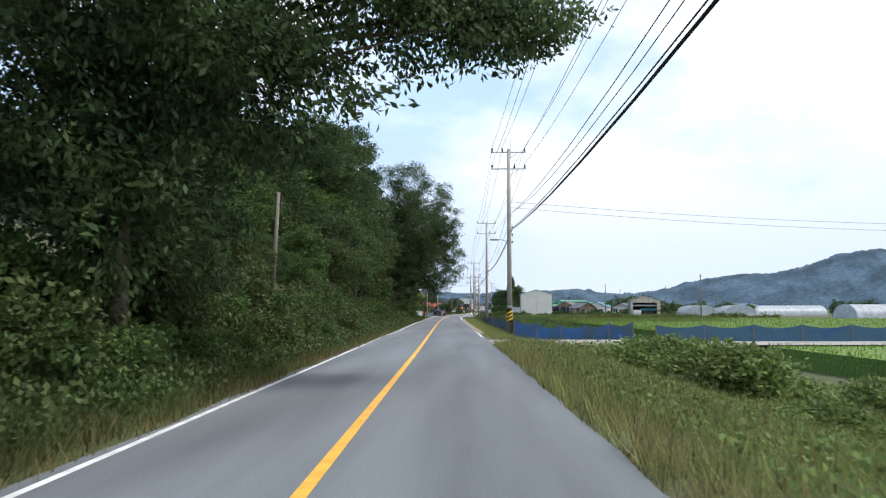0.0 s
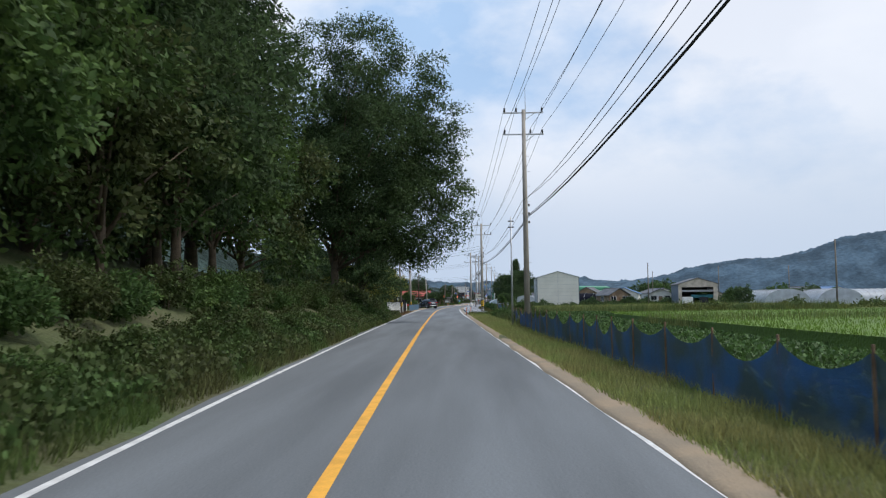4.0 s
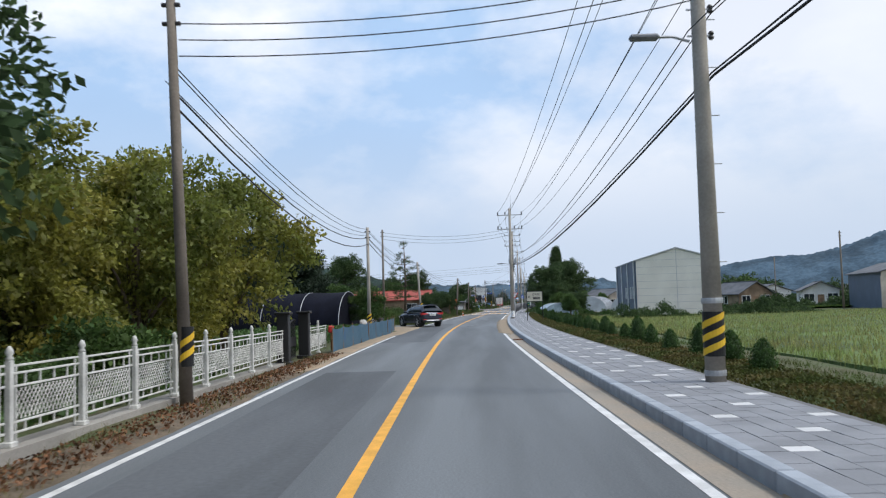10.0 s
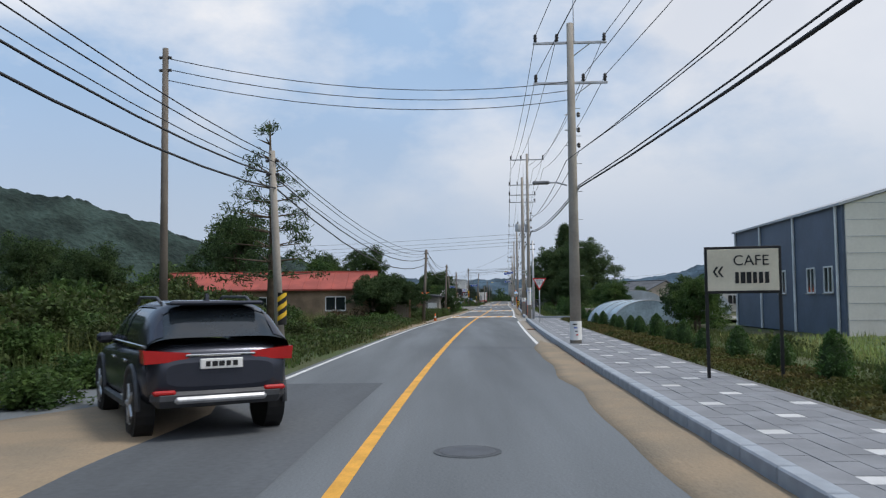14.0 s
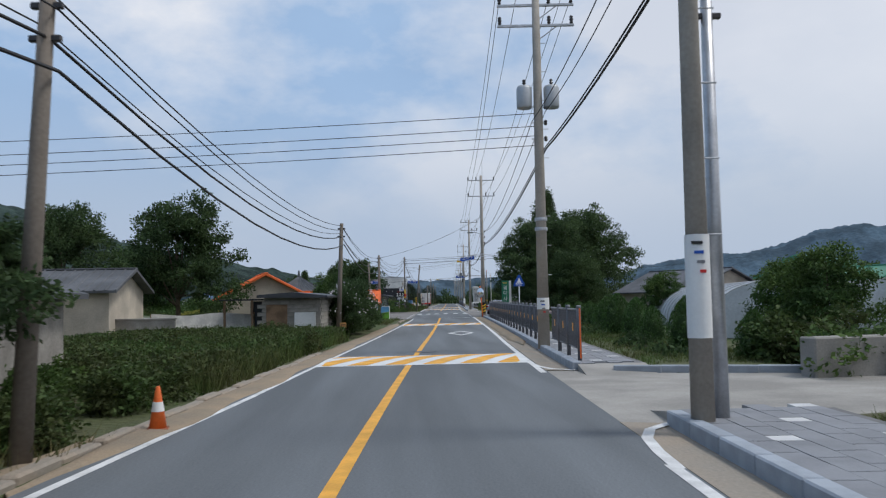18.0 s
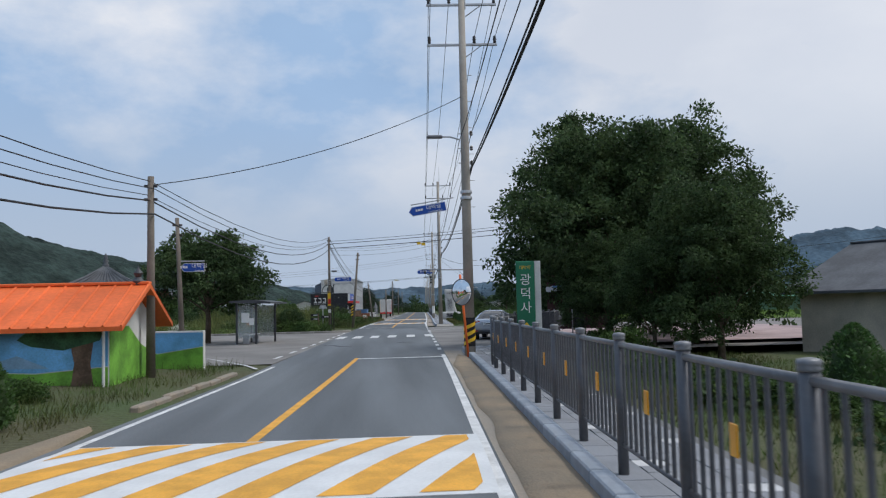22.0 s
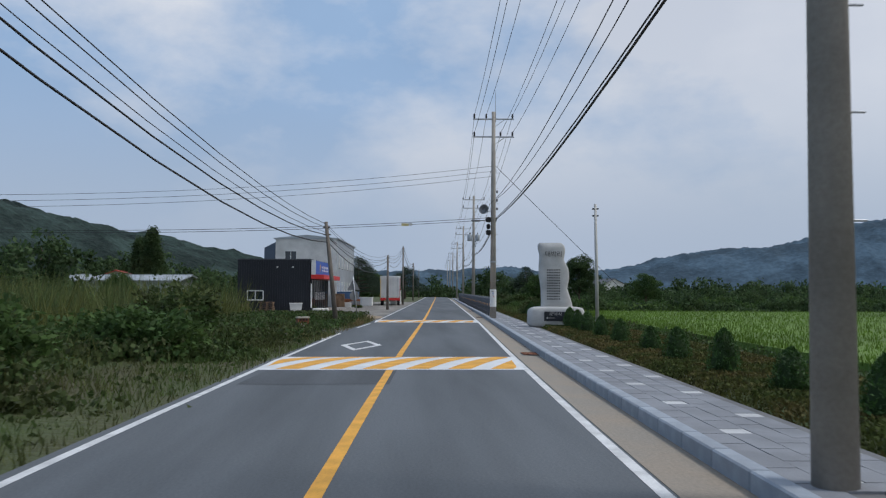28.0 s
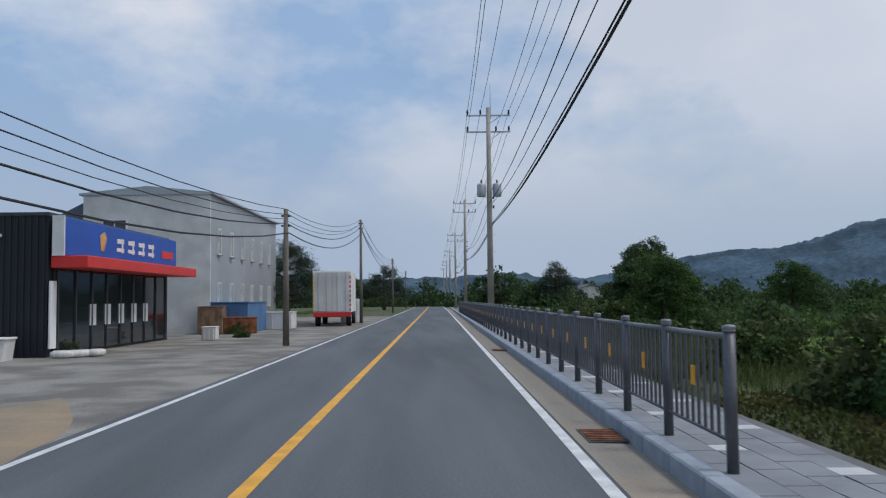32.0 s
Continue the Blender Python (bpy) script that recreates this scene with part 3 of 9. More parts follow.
# side roads
left_lane = strip(195.5, 209.8, -26, -2.6, -0.012, 2.0, 0.3)
solid("side_road", left_lane, ASPHALT, label="narrow grey asphalt lane off the road", category="road", kind="structure")
solid("side_road", strip(39.5, 46.5, 3.0, 34, -0.014, 2.0, 0.5), CONCRETE, label="pale concrete farm track", category="road", kind="structure")
solid("side_road", strip(252.0, 260.0, 2.9, 30, -0.014, 2.0, 0.5), CONCRETE, label="pale concrete side lane", category="road", kind="structure")
solid("side_road", strip(313.6, 352, -48, -2.6, -0.014, 3.0, 0.3), ASPHALT_SIDE, label="worn brownish asphalt side road", category="road", kind="structure")
solid("side_road", strip(316.5, 357.5, 3.0, 46, -0.016, 3.0, 0.5), ASPHALT_SIDE, label="worn brownish asphalt forecourt and side road", category="road", kind="structure")
# painted lines
def painted(name, y0, y1, d, w, mat, label, z=0.004):
    f = d if callable(d) else (lambda y: d)
    return solid(name, strip(y0, y1, lambda y: f(y) - w / 2, lambda y: f(y) + w / 2, z, 2.0), mat, label=label, category="road marking", kind="structure")


painted("yellow_line", -60, 315.2, 0, 0.15, YELLOW, "solid yellow centre line")
painted("yellow_line", 358.2, 880, 0, 0.15, YELLOW, "solid yellow centre line")
painted("edge_line", 50.5, 144, EDGE_R, 0.11, WHITE_LINE, "solid white edge line")
painted("edge_line", 145, 249.5, EDGE_R, 0.13, WHITE_LINE, "solid white edge line")
painted("edge_line", 259.5, 316, EDGE_R, 0.14, WHITE_LINE, "solid white edge line")
painted("edge_line", 359, 880, EDGE_R, 0.13, WHITE_LINE, "solid white edge line")
painted("edge_line", -60, 186, EDGE_L, 0.11, WHITE_LINE, "solid white edge line")
painted("edge_line", 208, 312, EDGE_L, 0.11, WHITE_LINE, "solid white edge line")
painted("edge_line", 357, 388, EDGE_L, 0.12, WHITE_LINE, "solid white edge line")
painted("edge_line", 393.4, 398.2, EDGE_L, 0.11, WHITE_LINE, "solid white edge line")
painted("edge_line", 403.4, 880, EDGE_L, 0.11, WHITE_LINE, "solid white edge line")
# kerb, gutter and pavement on the right
RUNS = [(146, 252.2), (260, 318.5), (361, 540)]
for a, b in RUNS:
    solid("gutter", strip(a, b, lambda y: EDGE_R(y) + 0.1, 3.73, 0.006, 2.0, 0.1, lambda y, d: -0.02 if d > 3.5 else 0.0), GUTTER, label="sandy concrete gutter strip", category="gutter", kind="structure")
    solid("pavement", strip(a, b, 3.9, 5.98 if a < 200 else 5.36, 0.122, 2.0, 0.2), PAVER_BED, label="grey block-paved footway", category="pavement", kind="structure")

# ramps that close the ends of the footways
for y0, y1, d1 in ((144.6, 146.02, 5.98), (253.4, 252.18, 5.98), (258.8, 260.02, 5.36), (319.6, 318.48, 5.36), (359.8, 361.02, 5.36)):
    g = Geo()
    a, b = (on(y0, 3.85, -0.02), on(y0, d1, -0.02)), (on(y1, 3.85, 0.125), on(y1, d1, 0.125))
    lo = (on(y1, 3.85, -0.3), on(y1, d1, -0.3))
    lo0 = (on(y0, 3.85, -0.3), on(y0, d1, -0.3))
    g.add([a[0], a[1], b[1], b[0], lo0[0], lo0[1], lo[1], lo[0]], [(0, 1, 2, 3), (4, 5, 1, 0), (0, 3, 7, 4), (1, 2, 6, 5)])
    solid("footway_ramp", g, CONCRETE, label="sloping concrete end of the footway", category="ramp", kind="structure")
solid("yard", strip(405, 480, -15.5, -2.76, -0.004, 4.0, 0.2), GRAVEL, label="pale gravel and broken paving before the shop", category="yard", kind="structure")

# ---- hills on the skyline ----
def ridge(name, pts, depth, label, mat):
    """A wooded ridge: pts are x, y, height along its crest."""
    pts = np.array(pts, float)
    t = np.linspace(0, len(pts) - 1, 320)
    c = np.stack([np.interp(t, range(len(pts)), pts[:, k]) for k in range(3)], 1)
    d = unit(np.gradient(c[:, :2], axis=0))
    side = np.stack([d[:, 1], -d[:, 0]], 1)
    rows = []
    for k in np.linspace(-1, 1, 31):
        row = []
        for i in range(len(c)):
            x, y = c[i, 0] + side[i, 0] * depth * k, c[i, 1] + side[i, 1] * depth * k
            f = max(0.0, math.cos(k * math.pi / 2)) ** 1.2
            h = c[i, 2] * f * (1 + 0.16 * noise.noise(Vector((x * 0.008, y * 0.008, 0)))) + f * (5 * noise.noise(Vector((x * 0.04, y * 0.04, 5))) + 4.5 * abs(noise.noise(Vector((x * 0.13, y * 0.13, 9)))))
            row.append((x, y, h - 3))
        rows.append(row)
    return solid(name, Geo().grid(rows), mat, label=label, category="hill", kind="structure", smooth=True)


# the first and third ridge wear the colour with haze painted in
ridge("hill", [(180, 1560, 10), (290, 1520, 30), (400, 1480, 52), (520, 1440, 70), (650, 1400, 98), (770, 1370, 92), (900, 1350, 106), (1150, 1300, 60)], 200, "distant wooded hill with haze put into its colour", HILL_HAZE)
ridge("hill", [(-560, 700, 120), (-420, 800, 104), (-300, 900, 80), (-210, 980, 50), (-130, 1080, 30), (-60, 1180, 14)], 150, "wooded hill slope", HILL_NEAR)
ridge("hill", [(-400, 1700, 40), (-200, 1750, 46), (0, 1800, 38), (200, 1800, 42), (420, 1750, 30)], 150, "low distant wooded hill with haze put into its colour", HILL_HAZE)

# ---- utility poles and cables ----


def insulator(g, x, y, z, s=1.0):
    g.lathe([(0.03 * s, 0), (0.07 * s, 0.05 * s), (0.045 * s, 0.1 * s), (0.08 * s, 0.15 * s), (0.05 * s, 0.2 * s), (0.07 * s, 0.25 * s), (0.02 * s, 0.3 * s)], 8, (x, y, z))


def stripes(pole, z0, z1, r, step=0.24):
    """Slanted yellow and black warning bands round a pole's foot."""
    part("warning_band", Geo().lathe([(r + 0.006, z0), (r + 0.004, z1)], 20), SIGN_BLACK, pole, "black and yellow warning band")
    z = z0
    while z < z1 - step:
        g = Geo()
        n = 20
        vs, fs = [], []
        for k in range(n + 1):
            a = k * math.tau / n
            s = (abs((k / n) * 2 - 1)) * 0.26
            for dz in (0, step * 0.5):
                zz = min(z + s + dz, z1)
                vs.append(((r + 0.012) * math.cos(a), (r + 0.012) * math.sin(a), zz))
        fs = [(2 * k, 2 * k + 2, 2 * k + 3, 2 * k + 1) for k in range(n)]
        part("yellow_stripe", g.add(vs, fs), SIGN_YELLOW, pole)
        z += step


def street_lamp_arm(pole, z, r):
    part("lamp_arm", Geo().tube([(-r, 0, z), (-0.5, 0, z + 0.10), (-0.75, 0, z + 0.10)], 0.028, 8), STEEL, pole)
    part("lamp_head", Geo().box((-1.02, 0, z + 0.10), (0.55, 0.2, 0.11), 0.04), STEEL_GREY, pole, "grey street lamp head")


def power_pole(y, d, h, arms, lamp=0.0, band=None, box=False, label="tall weathered concrete utility pole with steel crossarms", collar=(), slim=1.0, notice=None):
    """A concrete pole with a lightning rod, crossarms at the given heights and their insulators."""
    p = thing("utility_pole", on(y, d, float(gz(y, d)) - 0.05 if y < 140 else 0.1), way(y), label, "utility pole", "poles along the road")
    r0, r1 = 0.185 * slim, 0.105 * slim
    if notice:
        nt = part("notice", Geo().tube([(0, 0, notice[0]), (0, 0, notice[1])], r0 + 0.004, 16, False), SIGN_WHITE, p, "white paper notice round the pole", smooth=True)
        for q in range(4):
            part("notice_mark", Geo().box((-0.04 + 0.02 * q, -r0 - 0.004, notice[1] - 0.1 - 0.11 * q), (0.13 - 0.02 * q, 0.012, 0.035)), (SIGN_BLACK, SIGN_BLUE, STEEL_GREY, SIGN_RED)[q], nt)
    part("shaft", Geo().tube([(0, 0, -0.05), (0, 0, h * 0.5), (0, 0, h)], [r0, (r0 + r1) / 2, r1], 16), POLE, p, smooth=True)
    part("rod", Geo().tube([(0.12, 0, h - 0.6), (0.12, 0, h + 1.3)], [0.03, 0.012], 6), STEEL, p)
    for i, z in enumerate(arms):
        arm = part("crossarm", Geo().box((0, 0.13, z), (2.4, 0.08, 0.08), 0.01), STEEL, p)
        for x in ((-1.12, -0.42, 1.12) if i == 0 else (-1.12, 0.42, 1.12)):
            g = Geo()
            insulator(g, x, 0.13, z + 0.04, 0.9)
            part("insulator", g, CERAMIC, arm, smooth=True)
        part("brace", Geo().tube([(0.7, 0.13, z), (0.1, 0.1, z - 0.45)], 0.018, 6), STEEL, p)
    for z in np.arange(2.2, h - 2.5, 0.9):
        part("step_bolt", Geo().tube([(0.1, 0, z), (0.3, 0, z)], 0.011, 5), STEEL, p)
    for z in collar:
        part("strap", Geo().lathe([(r0 + 0.008, z - 0.05), (r0 + 0.012, z), (r0 + 0.008, z + 0.05)], 16), STEEL, p)
    for z in (6.4, 6.9, 7.4):
        rack = part("cable_rack", Geo().tube([(-0.22, 0, z), (0.22, 0, z)], 0.02, 6), STEEL, p)
        part("spool", Geo().lathe([(0.03, -0.08), (0.06, -0.04), (0.04, 0), (0.06, 0.04), (0.03, 0.08)], 8, (0.22, 0, z)), CERAMIC, rack)
    if lamp:
        street_lamp_arm(p, lamp, r0)
    if band:
        stripes(p, band[0], band[1], r0)
    if box:
        for x in (-0.42, 0.42):
            tr = part("transformer", Geo().lathe([(0.22, 0), (0.24, 0.05), (0.24, 0.62), (0.2, 0.7)], 14, (x, 0, h - 4.85)), PANEL_GREY, p, "pale grey transformer drum", smooth=True)
            g = Geo()
            insulator(g, x, 0, h - 4.17, 0.8)
            part("bushing", g, CERAMIC, tr)
    return p


POLES = [(-12, 5.2, 12.6, (12.2, 11.3)), (57.0, 5.42, 12.8, (12.6, 11.45)), (107, 6.15, 13.1, (12.95, 11.65)), (156, 5.65, 10.3, (10.1, 9.0)), (219.6, 4.22, 10.4, (9.8, 8.47)),
         (251.2, 3.95, 11.6, (11.2,)), (267.0, 3.86, 12.2, (11.55, 10.65, 10.0)), (314.2, 3.8, 12.3, (11.9, 10.5)), (361.5, 4.25, 12.9, (12.55, 11.4)), (403.2, 4.02, 12.1, (11.7, 10.65)),
         (444, 4.5, 11.8, (11.4, 10.5)), (486, 4.6, 11.8, (11.4, 10.5)), (530, 4.6, 11.8, (11.4, 10.5)), (576, 4.6, 11.8, (11.4, 10.5)), (625, 4.6, 11.8, (11.4, 10.5)), (680, 4.6, 11.8, (11.4,))]
EXTRA = {1: dict(lamp=6.45, band=(0.95, 1.85), collar=(2.0,)), 3: dict(lamp=6.3, band=(0.5, 1.3), collar=(0.2, 1.5)), 4: dict(lamp=5.1, notice=(0.15, 0.75)), 5: dict(slim=0.75, notice=(1.0, 2.2)), 6: dict(box=True, notice=(1.15, 1.5), collar=(3.6, 3.9)),
         7: dict(lamp=7.2, band=(0.25, 1.2), collar=(5.2, 5.4)), 8: dict(collar=(4.2, 4.4, 4.6)), 9: dict(lamp=5.6, notice=(0.7, 1.7), collar=(3.3,)), 10: dict(box=True)}
for i, (y, d, h, arms) in enumerate(POLES):
    power_pole(y, d, h, arms, **EXTRA.get(i, {}))


hp = thing("loudspeaker", on(403.2, 3.95, 0.1), way(402), "grey horn loudspeaker on the pole", "loudspeaker")
part("horn", Geo().lathe([(0.05, 0), (0.07, 0.12), (0.14, 0.26), (0.27, 0.38), (0.29, 0.4), (0.24, 0.37), (0.1, 0.2)], 22), STEEL_GREY, hp, smooth=True).matrix_basis = pose(-0.35, -0.25, 6.25, 80, 0, -25)
part("bracket", Geo().tube([(0, 0, 6.25), (-0.35, -0.2, 6.25)], 0.03, 8), STEEL, hp)
for dz, sx in ((5.75, 0.3), (5.35, 0.22), (5.0, 0.26)):
    jb = thing("junction_box", on(403.2, 3.95 - 0.25, 0.1 + dz), way(402), "black cable junction box on the pole", "junction box", "junction boxes")
    part("box", Geo().box((0.03, -0.12, 0), (sx, 0.22, 0.3), 0.06), BLACK, jb)
    part("strap", Geo().box((0.12, 0, 0), (0.3, 0.03, 0.04)), STEEL, jb)


def cable(name, pts, r, sag, mat, label, per=9, group=""):
    """One hanging cable from point to point."""
    line = []
    for a, b in zip(pts, pts[1:]):
        a, b = Vector(a), Vector(b)
        s = sag * (b - a).length / 45
        for k in range(per):
            u = k / per
            line.append(a.lerp(b, u) - Vector((0, 0, 4 * s * u * (1 - u))))
    line.append(Vector(pts[-1]))
    return solid(name, Geo().tube(line, r, 5), mat, label=label, category="cable", group=group)


for x, lvl in ((-1.12, 0), (-0.42, 0), (1.12, 0), (-1.12, 1), (0.42, 1), (1.12, 1)):
    pts = [on(y, d + x, (arms[min(lvl, len(arms) - 1)] if len(arms) > 1 or lvl == 0 else arms[0] - 0.9) + 0.32 + (0 if y > 140 else float(gz(y, d)))) for y, d, h, arms in POLES]
    cable("power_line", pts, 0.011, 0.75, BLACK, "thin overhead power line between poles", group="power lines")
BUNDLE = [7.0, 6.95, 6.3, 5.6, 5.0, 6.05, 6.05, 6.2, 6.3, 5.8, 5.5, 5.5, 5.5, 5.5, 5.5, 5.5]
for k, (dx, z, r, sag) in enumerate(((0.2, 0.2, 0.018, 0.45), (0.22, 0.14, 0.026, 0.5), (0.24, 0.17, 0.016, 0.54), (-0.2, 1.0, 0.012, 0.8), (0.22, 1.3, 0.012, 0.85))):
    cable("telephone_cable", [on(y, d + dx, z + BUNDLE[i]) for i, (y, d, h, arms) in enumerate(POLES)], r, sag, BLACK, "thick black telephone cable bundle" if r > 0.02 else "thin overhead service cable", group="telephone cables")


def small_pole(y, d, h, lean=(0, 0), band=None, mat=None, r=0.12, label="slim weathered concrete telephone pole"):
    p = thing("telephone_pole", ground_at(y, d), way(y), label, "utility pole", "poles along the road")
    part("shaft", Geo().tube([(0, 0, -0.1), (lean[0] * 0.5, lean[1] * 0.5, h / 2), (lean[0], lean[1], h)], [r, r * 0.82, r * 0.66], 14), mat or POLE_BROWN, p, smooth=True)
    for z in (h - 0.25, h - 0.6):
        part("clamp", Geo().box((lean[0] * z / h, lean[1] * z / h, z), (0.34, 0.07, 0.07), 0.01), CERAMIC, p)
    if band:
        stripes(p, band[0], band[1], r)
    return p


small_pole(42.5, -7.8, 5.9, (0.3, 0))
LEFT = [(155.3, -3.8, 7.5), (189.8, -4.65, 6.3), (213.8, -3.75, 5.4), (250.4, -3.35, 5.0), (279.3, -4.1, 5.1), (308.5, -4.75, 5.2), (352.5, -4.7, 7.4), (394.2, -3.85, 4.9), (429.5, -3.75, 4.95), (457.2, -3.6, 7.2), (500, -3.7, 6.5), (545, -3.7, 6.5)]
LEANS = {0: (-0.25, 0), 2: (-0.25, 0), 3: (0.25, 0), 4: (0.2, 0), 7: (-0.55, 0)}
BANDS = {0: (0.7, 1.4), 1: (0.4, 1.2), 2: (1.0, 1.8)}
for i, (y, d, h) in enumerate(LEFT):
    small_pole(y, d, h, LEANS.get(i, (0, 0)), BANDS.get(i), POLE if i in (1, 2) else None)
for dz, dx, r, sag in ((0.1, 0.0, 0.012, 0.9), (0.3, 0.1, 0.012, 1.0), (0.45, -0.1, 0.010, 1.0), (0.6, 0.0, 0.02, 1.15), (0.95, 0.1, 0.022, 1.3)):
    cable("telephone_cable", [(on(y, d + dx + LEANS.get(i, (0, 0))[0])[0], y, (6.3 if i == 0 else h) - dz) for i, (y, d, h) in enumerate(LEFT)], r, sag, BLACK, "black telephone cable between small poles", group="telephone cables")
small_pole(215, -7.2, 8.4)
small_pole(358.6, -3.4, 6.5, (0.55, 0), (1.0, 2.0), label="leaning concrete pole with a striped warning band")
small_pole(316.3, -6.1, 5.1, (-0.2, 0), r=0.1)
small_pole(251.45, 4.25, 5.75, r=0.1, mat=STEEL, label="grey steel cable riser pole")
for y, d, h in ((160, 48.5, 8.5), (236, 41, 9), (262, 62, 9), (300, 52, 9), (250, 75, 8.5)):
    small_pole(y, d, h, r=0.13, label="slim utility pole out in the fields")
small_pole(106.0, 5.2, 6.4, r=0.06, mat=STEEL, label="thin galvanised steel post")

# ---- trees ----


def tree_meshes(h, r, mat, clumps, per, clump, size, bole=0.35, aspect=0.5, droop=0.25, blobs=7, seed=0, shell=0.6, flat=0.75, more=(), off=(0, 0)):
    """The trunk and crown meshes of one broad-leaved tree of height h and crown radius r."""
    global rng
    keep = rng
    rng = np.random.default_rng(1000 + seed)
    bs = [(0, 0, h * (bole + 1) / 2, r * 0.62, r * 0.62, h * (1 - bole) * 0.42)]
    for k in range(blobs):
        a = k * 2.4 + rng.uniform(-0.5, 0.5)
        q = r * rng.uniform(0.42, 0.72)
        z = h * (bole + (0.90 - bole) * ((k + 0.5) / blobs) ** 0.9)
        rr = r * rng.uniform(0.34, 0.52)
        q *= 1.0 if z < h * 0.7 else 0.55
        bs.append((q * math.cos(a), q * math.sin(a), z, rr, rr, rr * flat))
    bs = [(b[0] + off[0], b[1] + off[1], *b[2:]) for b in bs] + list(more)
    lobes = []
    for b in bs:
        for _ in range(6):
            v = unit(np.array([[rng.normal(), rng.normal(), rng.normal() + 0.35]]))[0]
            q = rng.uniform(0.3, 0.46)
            lobes.append((*(np.array(b[:3]) + v * np.array(b[3:]) * 0.86), b[3] * q, b[4] * q, b[5] * q))
    crown = crown_mesh("crown", bs + lobes, mat, clumps, per, clump, size, aspect, droop, shell)
    g = Geo()
    tr = h * 0.011 + 0.07
    g.tube([(0, 0, -0.3), (0.05, 0.03, h * bole * 0.6), (-0.04, 0.05, h * (bole + 0.25)), (off[0], off[1], h * 0.85)], [tr * 1.4, tr, tr * 0.7, tr * 0.15], 9)
    for b in bs[1:]:
        z0 = h * bole * rng.uniform(0.7, 1.2)
        mid = (b[0] * 0.45, b[1] * 0.45, z0 + (b[2] - z0) * 0.6)
        g.tube([(0, 0, z0), mid, (b[0], b[1], b[2])], [tr * 0.5, tr * 0.3, tr * 0.06], 6)
    trunk = mesh_of("trunk", g, BARK, True)
    rng = keep
    return trunk, crown


def plant(name, meshes, at, rz=0.0, s=1.0, label="", category="tree", group="", squash=1.0):
    p = thing(name, at, rz, label, category, group)
    p.scale = (s, s, s * squash)
    part("trunk", meshes[0], None, p)
    part("crown", meshes[1], None, p)
    return p


WOODS = [tree_meshes(10, 4.2, LEAF, 560, 28, 0.75, 0.30, 0.22, seed=1, blobs=9), tree_meshes(9, 3.8, LEAF, 520, 28, 0.7, 0.28, 0.16, seed=2, blobs=9),
         tree_meshes(11, 4.4, LEAF_DARK, 560, 28, 0.8, 0.30, 0.22, seed=3, blobs=9), tree_meshes(8, 4.0, LEAF_IVY, 500, 28, 0.7, 0.26, 0.12, seed=4, blobs=8)]
r_ = random.Random(5)
k = 0
for y in np.arange(4, 104, 5.2):
    for d0, s0 in ((-9.0, 0.78), (-14.5, 1.05), (-22, 1.2)):
        if d0 == -9.0 and 10 < y < 24:
            continue
        d = d0 + r_.uniform(-1.4, 1.2)
        yy = y + r_.uniform(-1.8, 1.8)
        grow = float(np.interp(yy, [0, 30, 50, 62, 80, 104], [0.58, 0.46, 0.46, 0.85, 1.3, 1.4]))
        plant("woodland_tree", WOODS[k % 4], ground_at(yy, d), r_.uniform(0, 360), s0 * grow * r_.uniform(0.9, 1.12), "broad-leaved green tree on the wooded bank", "tree", "trees of the wooded bank")
        k += 1
# the two large dark trees that reach over the road
over1 = tree_meshes(14, 5.6, LEAF_DARK, 3000, 34, 0.7, 0.21, 0.34, 0.42, 0.5, 11, 11, 0.4, 0.75,
                    ((3.2, 0.5, 7.6, 2.2, 2.4, 1.5), (5.4, 0.5, 7.8, 2.0, 2.2, 1.2), (7.4, 1.8, 8.0, 1.9, 2.0, 1.2), (8.7, 2.4, 7.9, 1.2, 1.5, 0.8), (8.3, 1.4, 7.2, 1.5, 1.8, 0.8), (6.6, 0.6, 6.8, 1.8, 2.0, 0.9), (2.4, -1.0, 5.6, 2.2, 2.2, 1.4), (4.5, 3.0, 9.6, 2.4, 2.4, 1.6), (1.2, -2.0, 6.6, 2.6, 2.6, 1.8),
                     (-1.5, -3.0, 5.0, 2.8, 2.6, 2.0), (6.4, 3.2, 9.6, 2.2, 2.0, 1.4), (0.2, -1.8, 4.0, 2.2, 2.0, 1.8), (-3.0, -1.0, 3.2, 2.6, 2.4, 2.0), (0.6, -2.2, 2.4, 1.8, 1.6, 1.5), (0.6, 1.5, 2.6, 1.8, 2.2, 1.6), (-1.5, 4.0, 3.4, 2.4, 2.4, 2.0)))
plant("oak_tree", over1, ground_at(17.0, -5.6), 0, 1.0, "large dark broad-leaved tree whose limbs overhang the road")
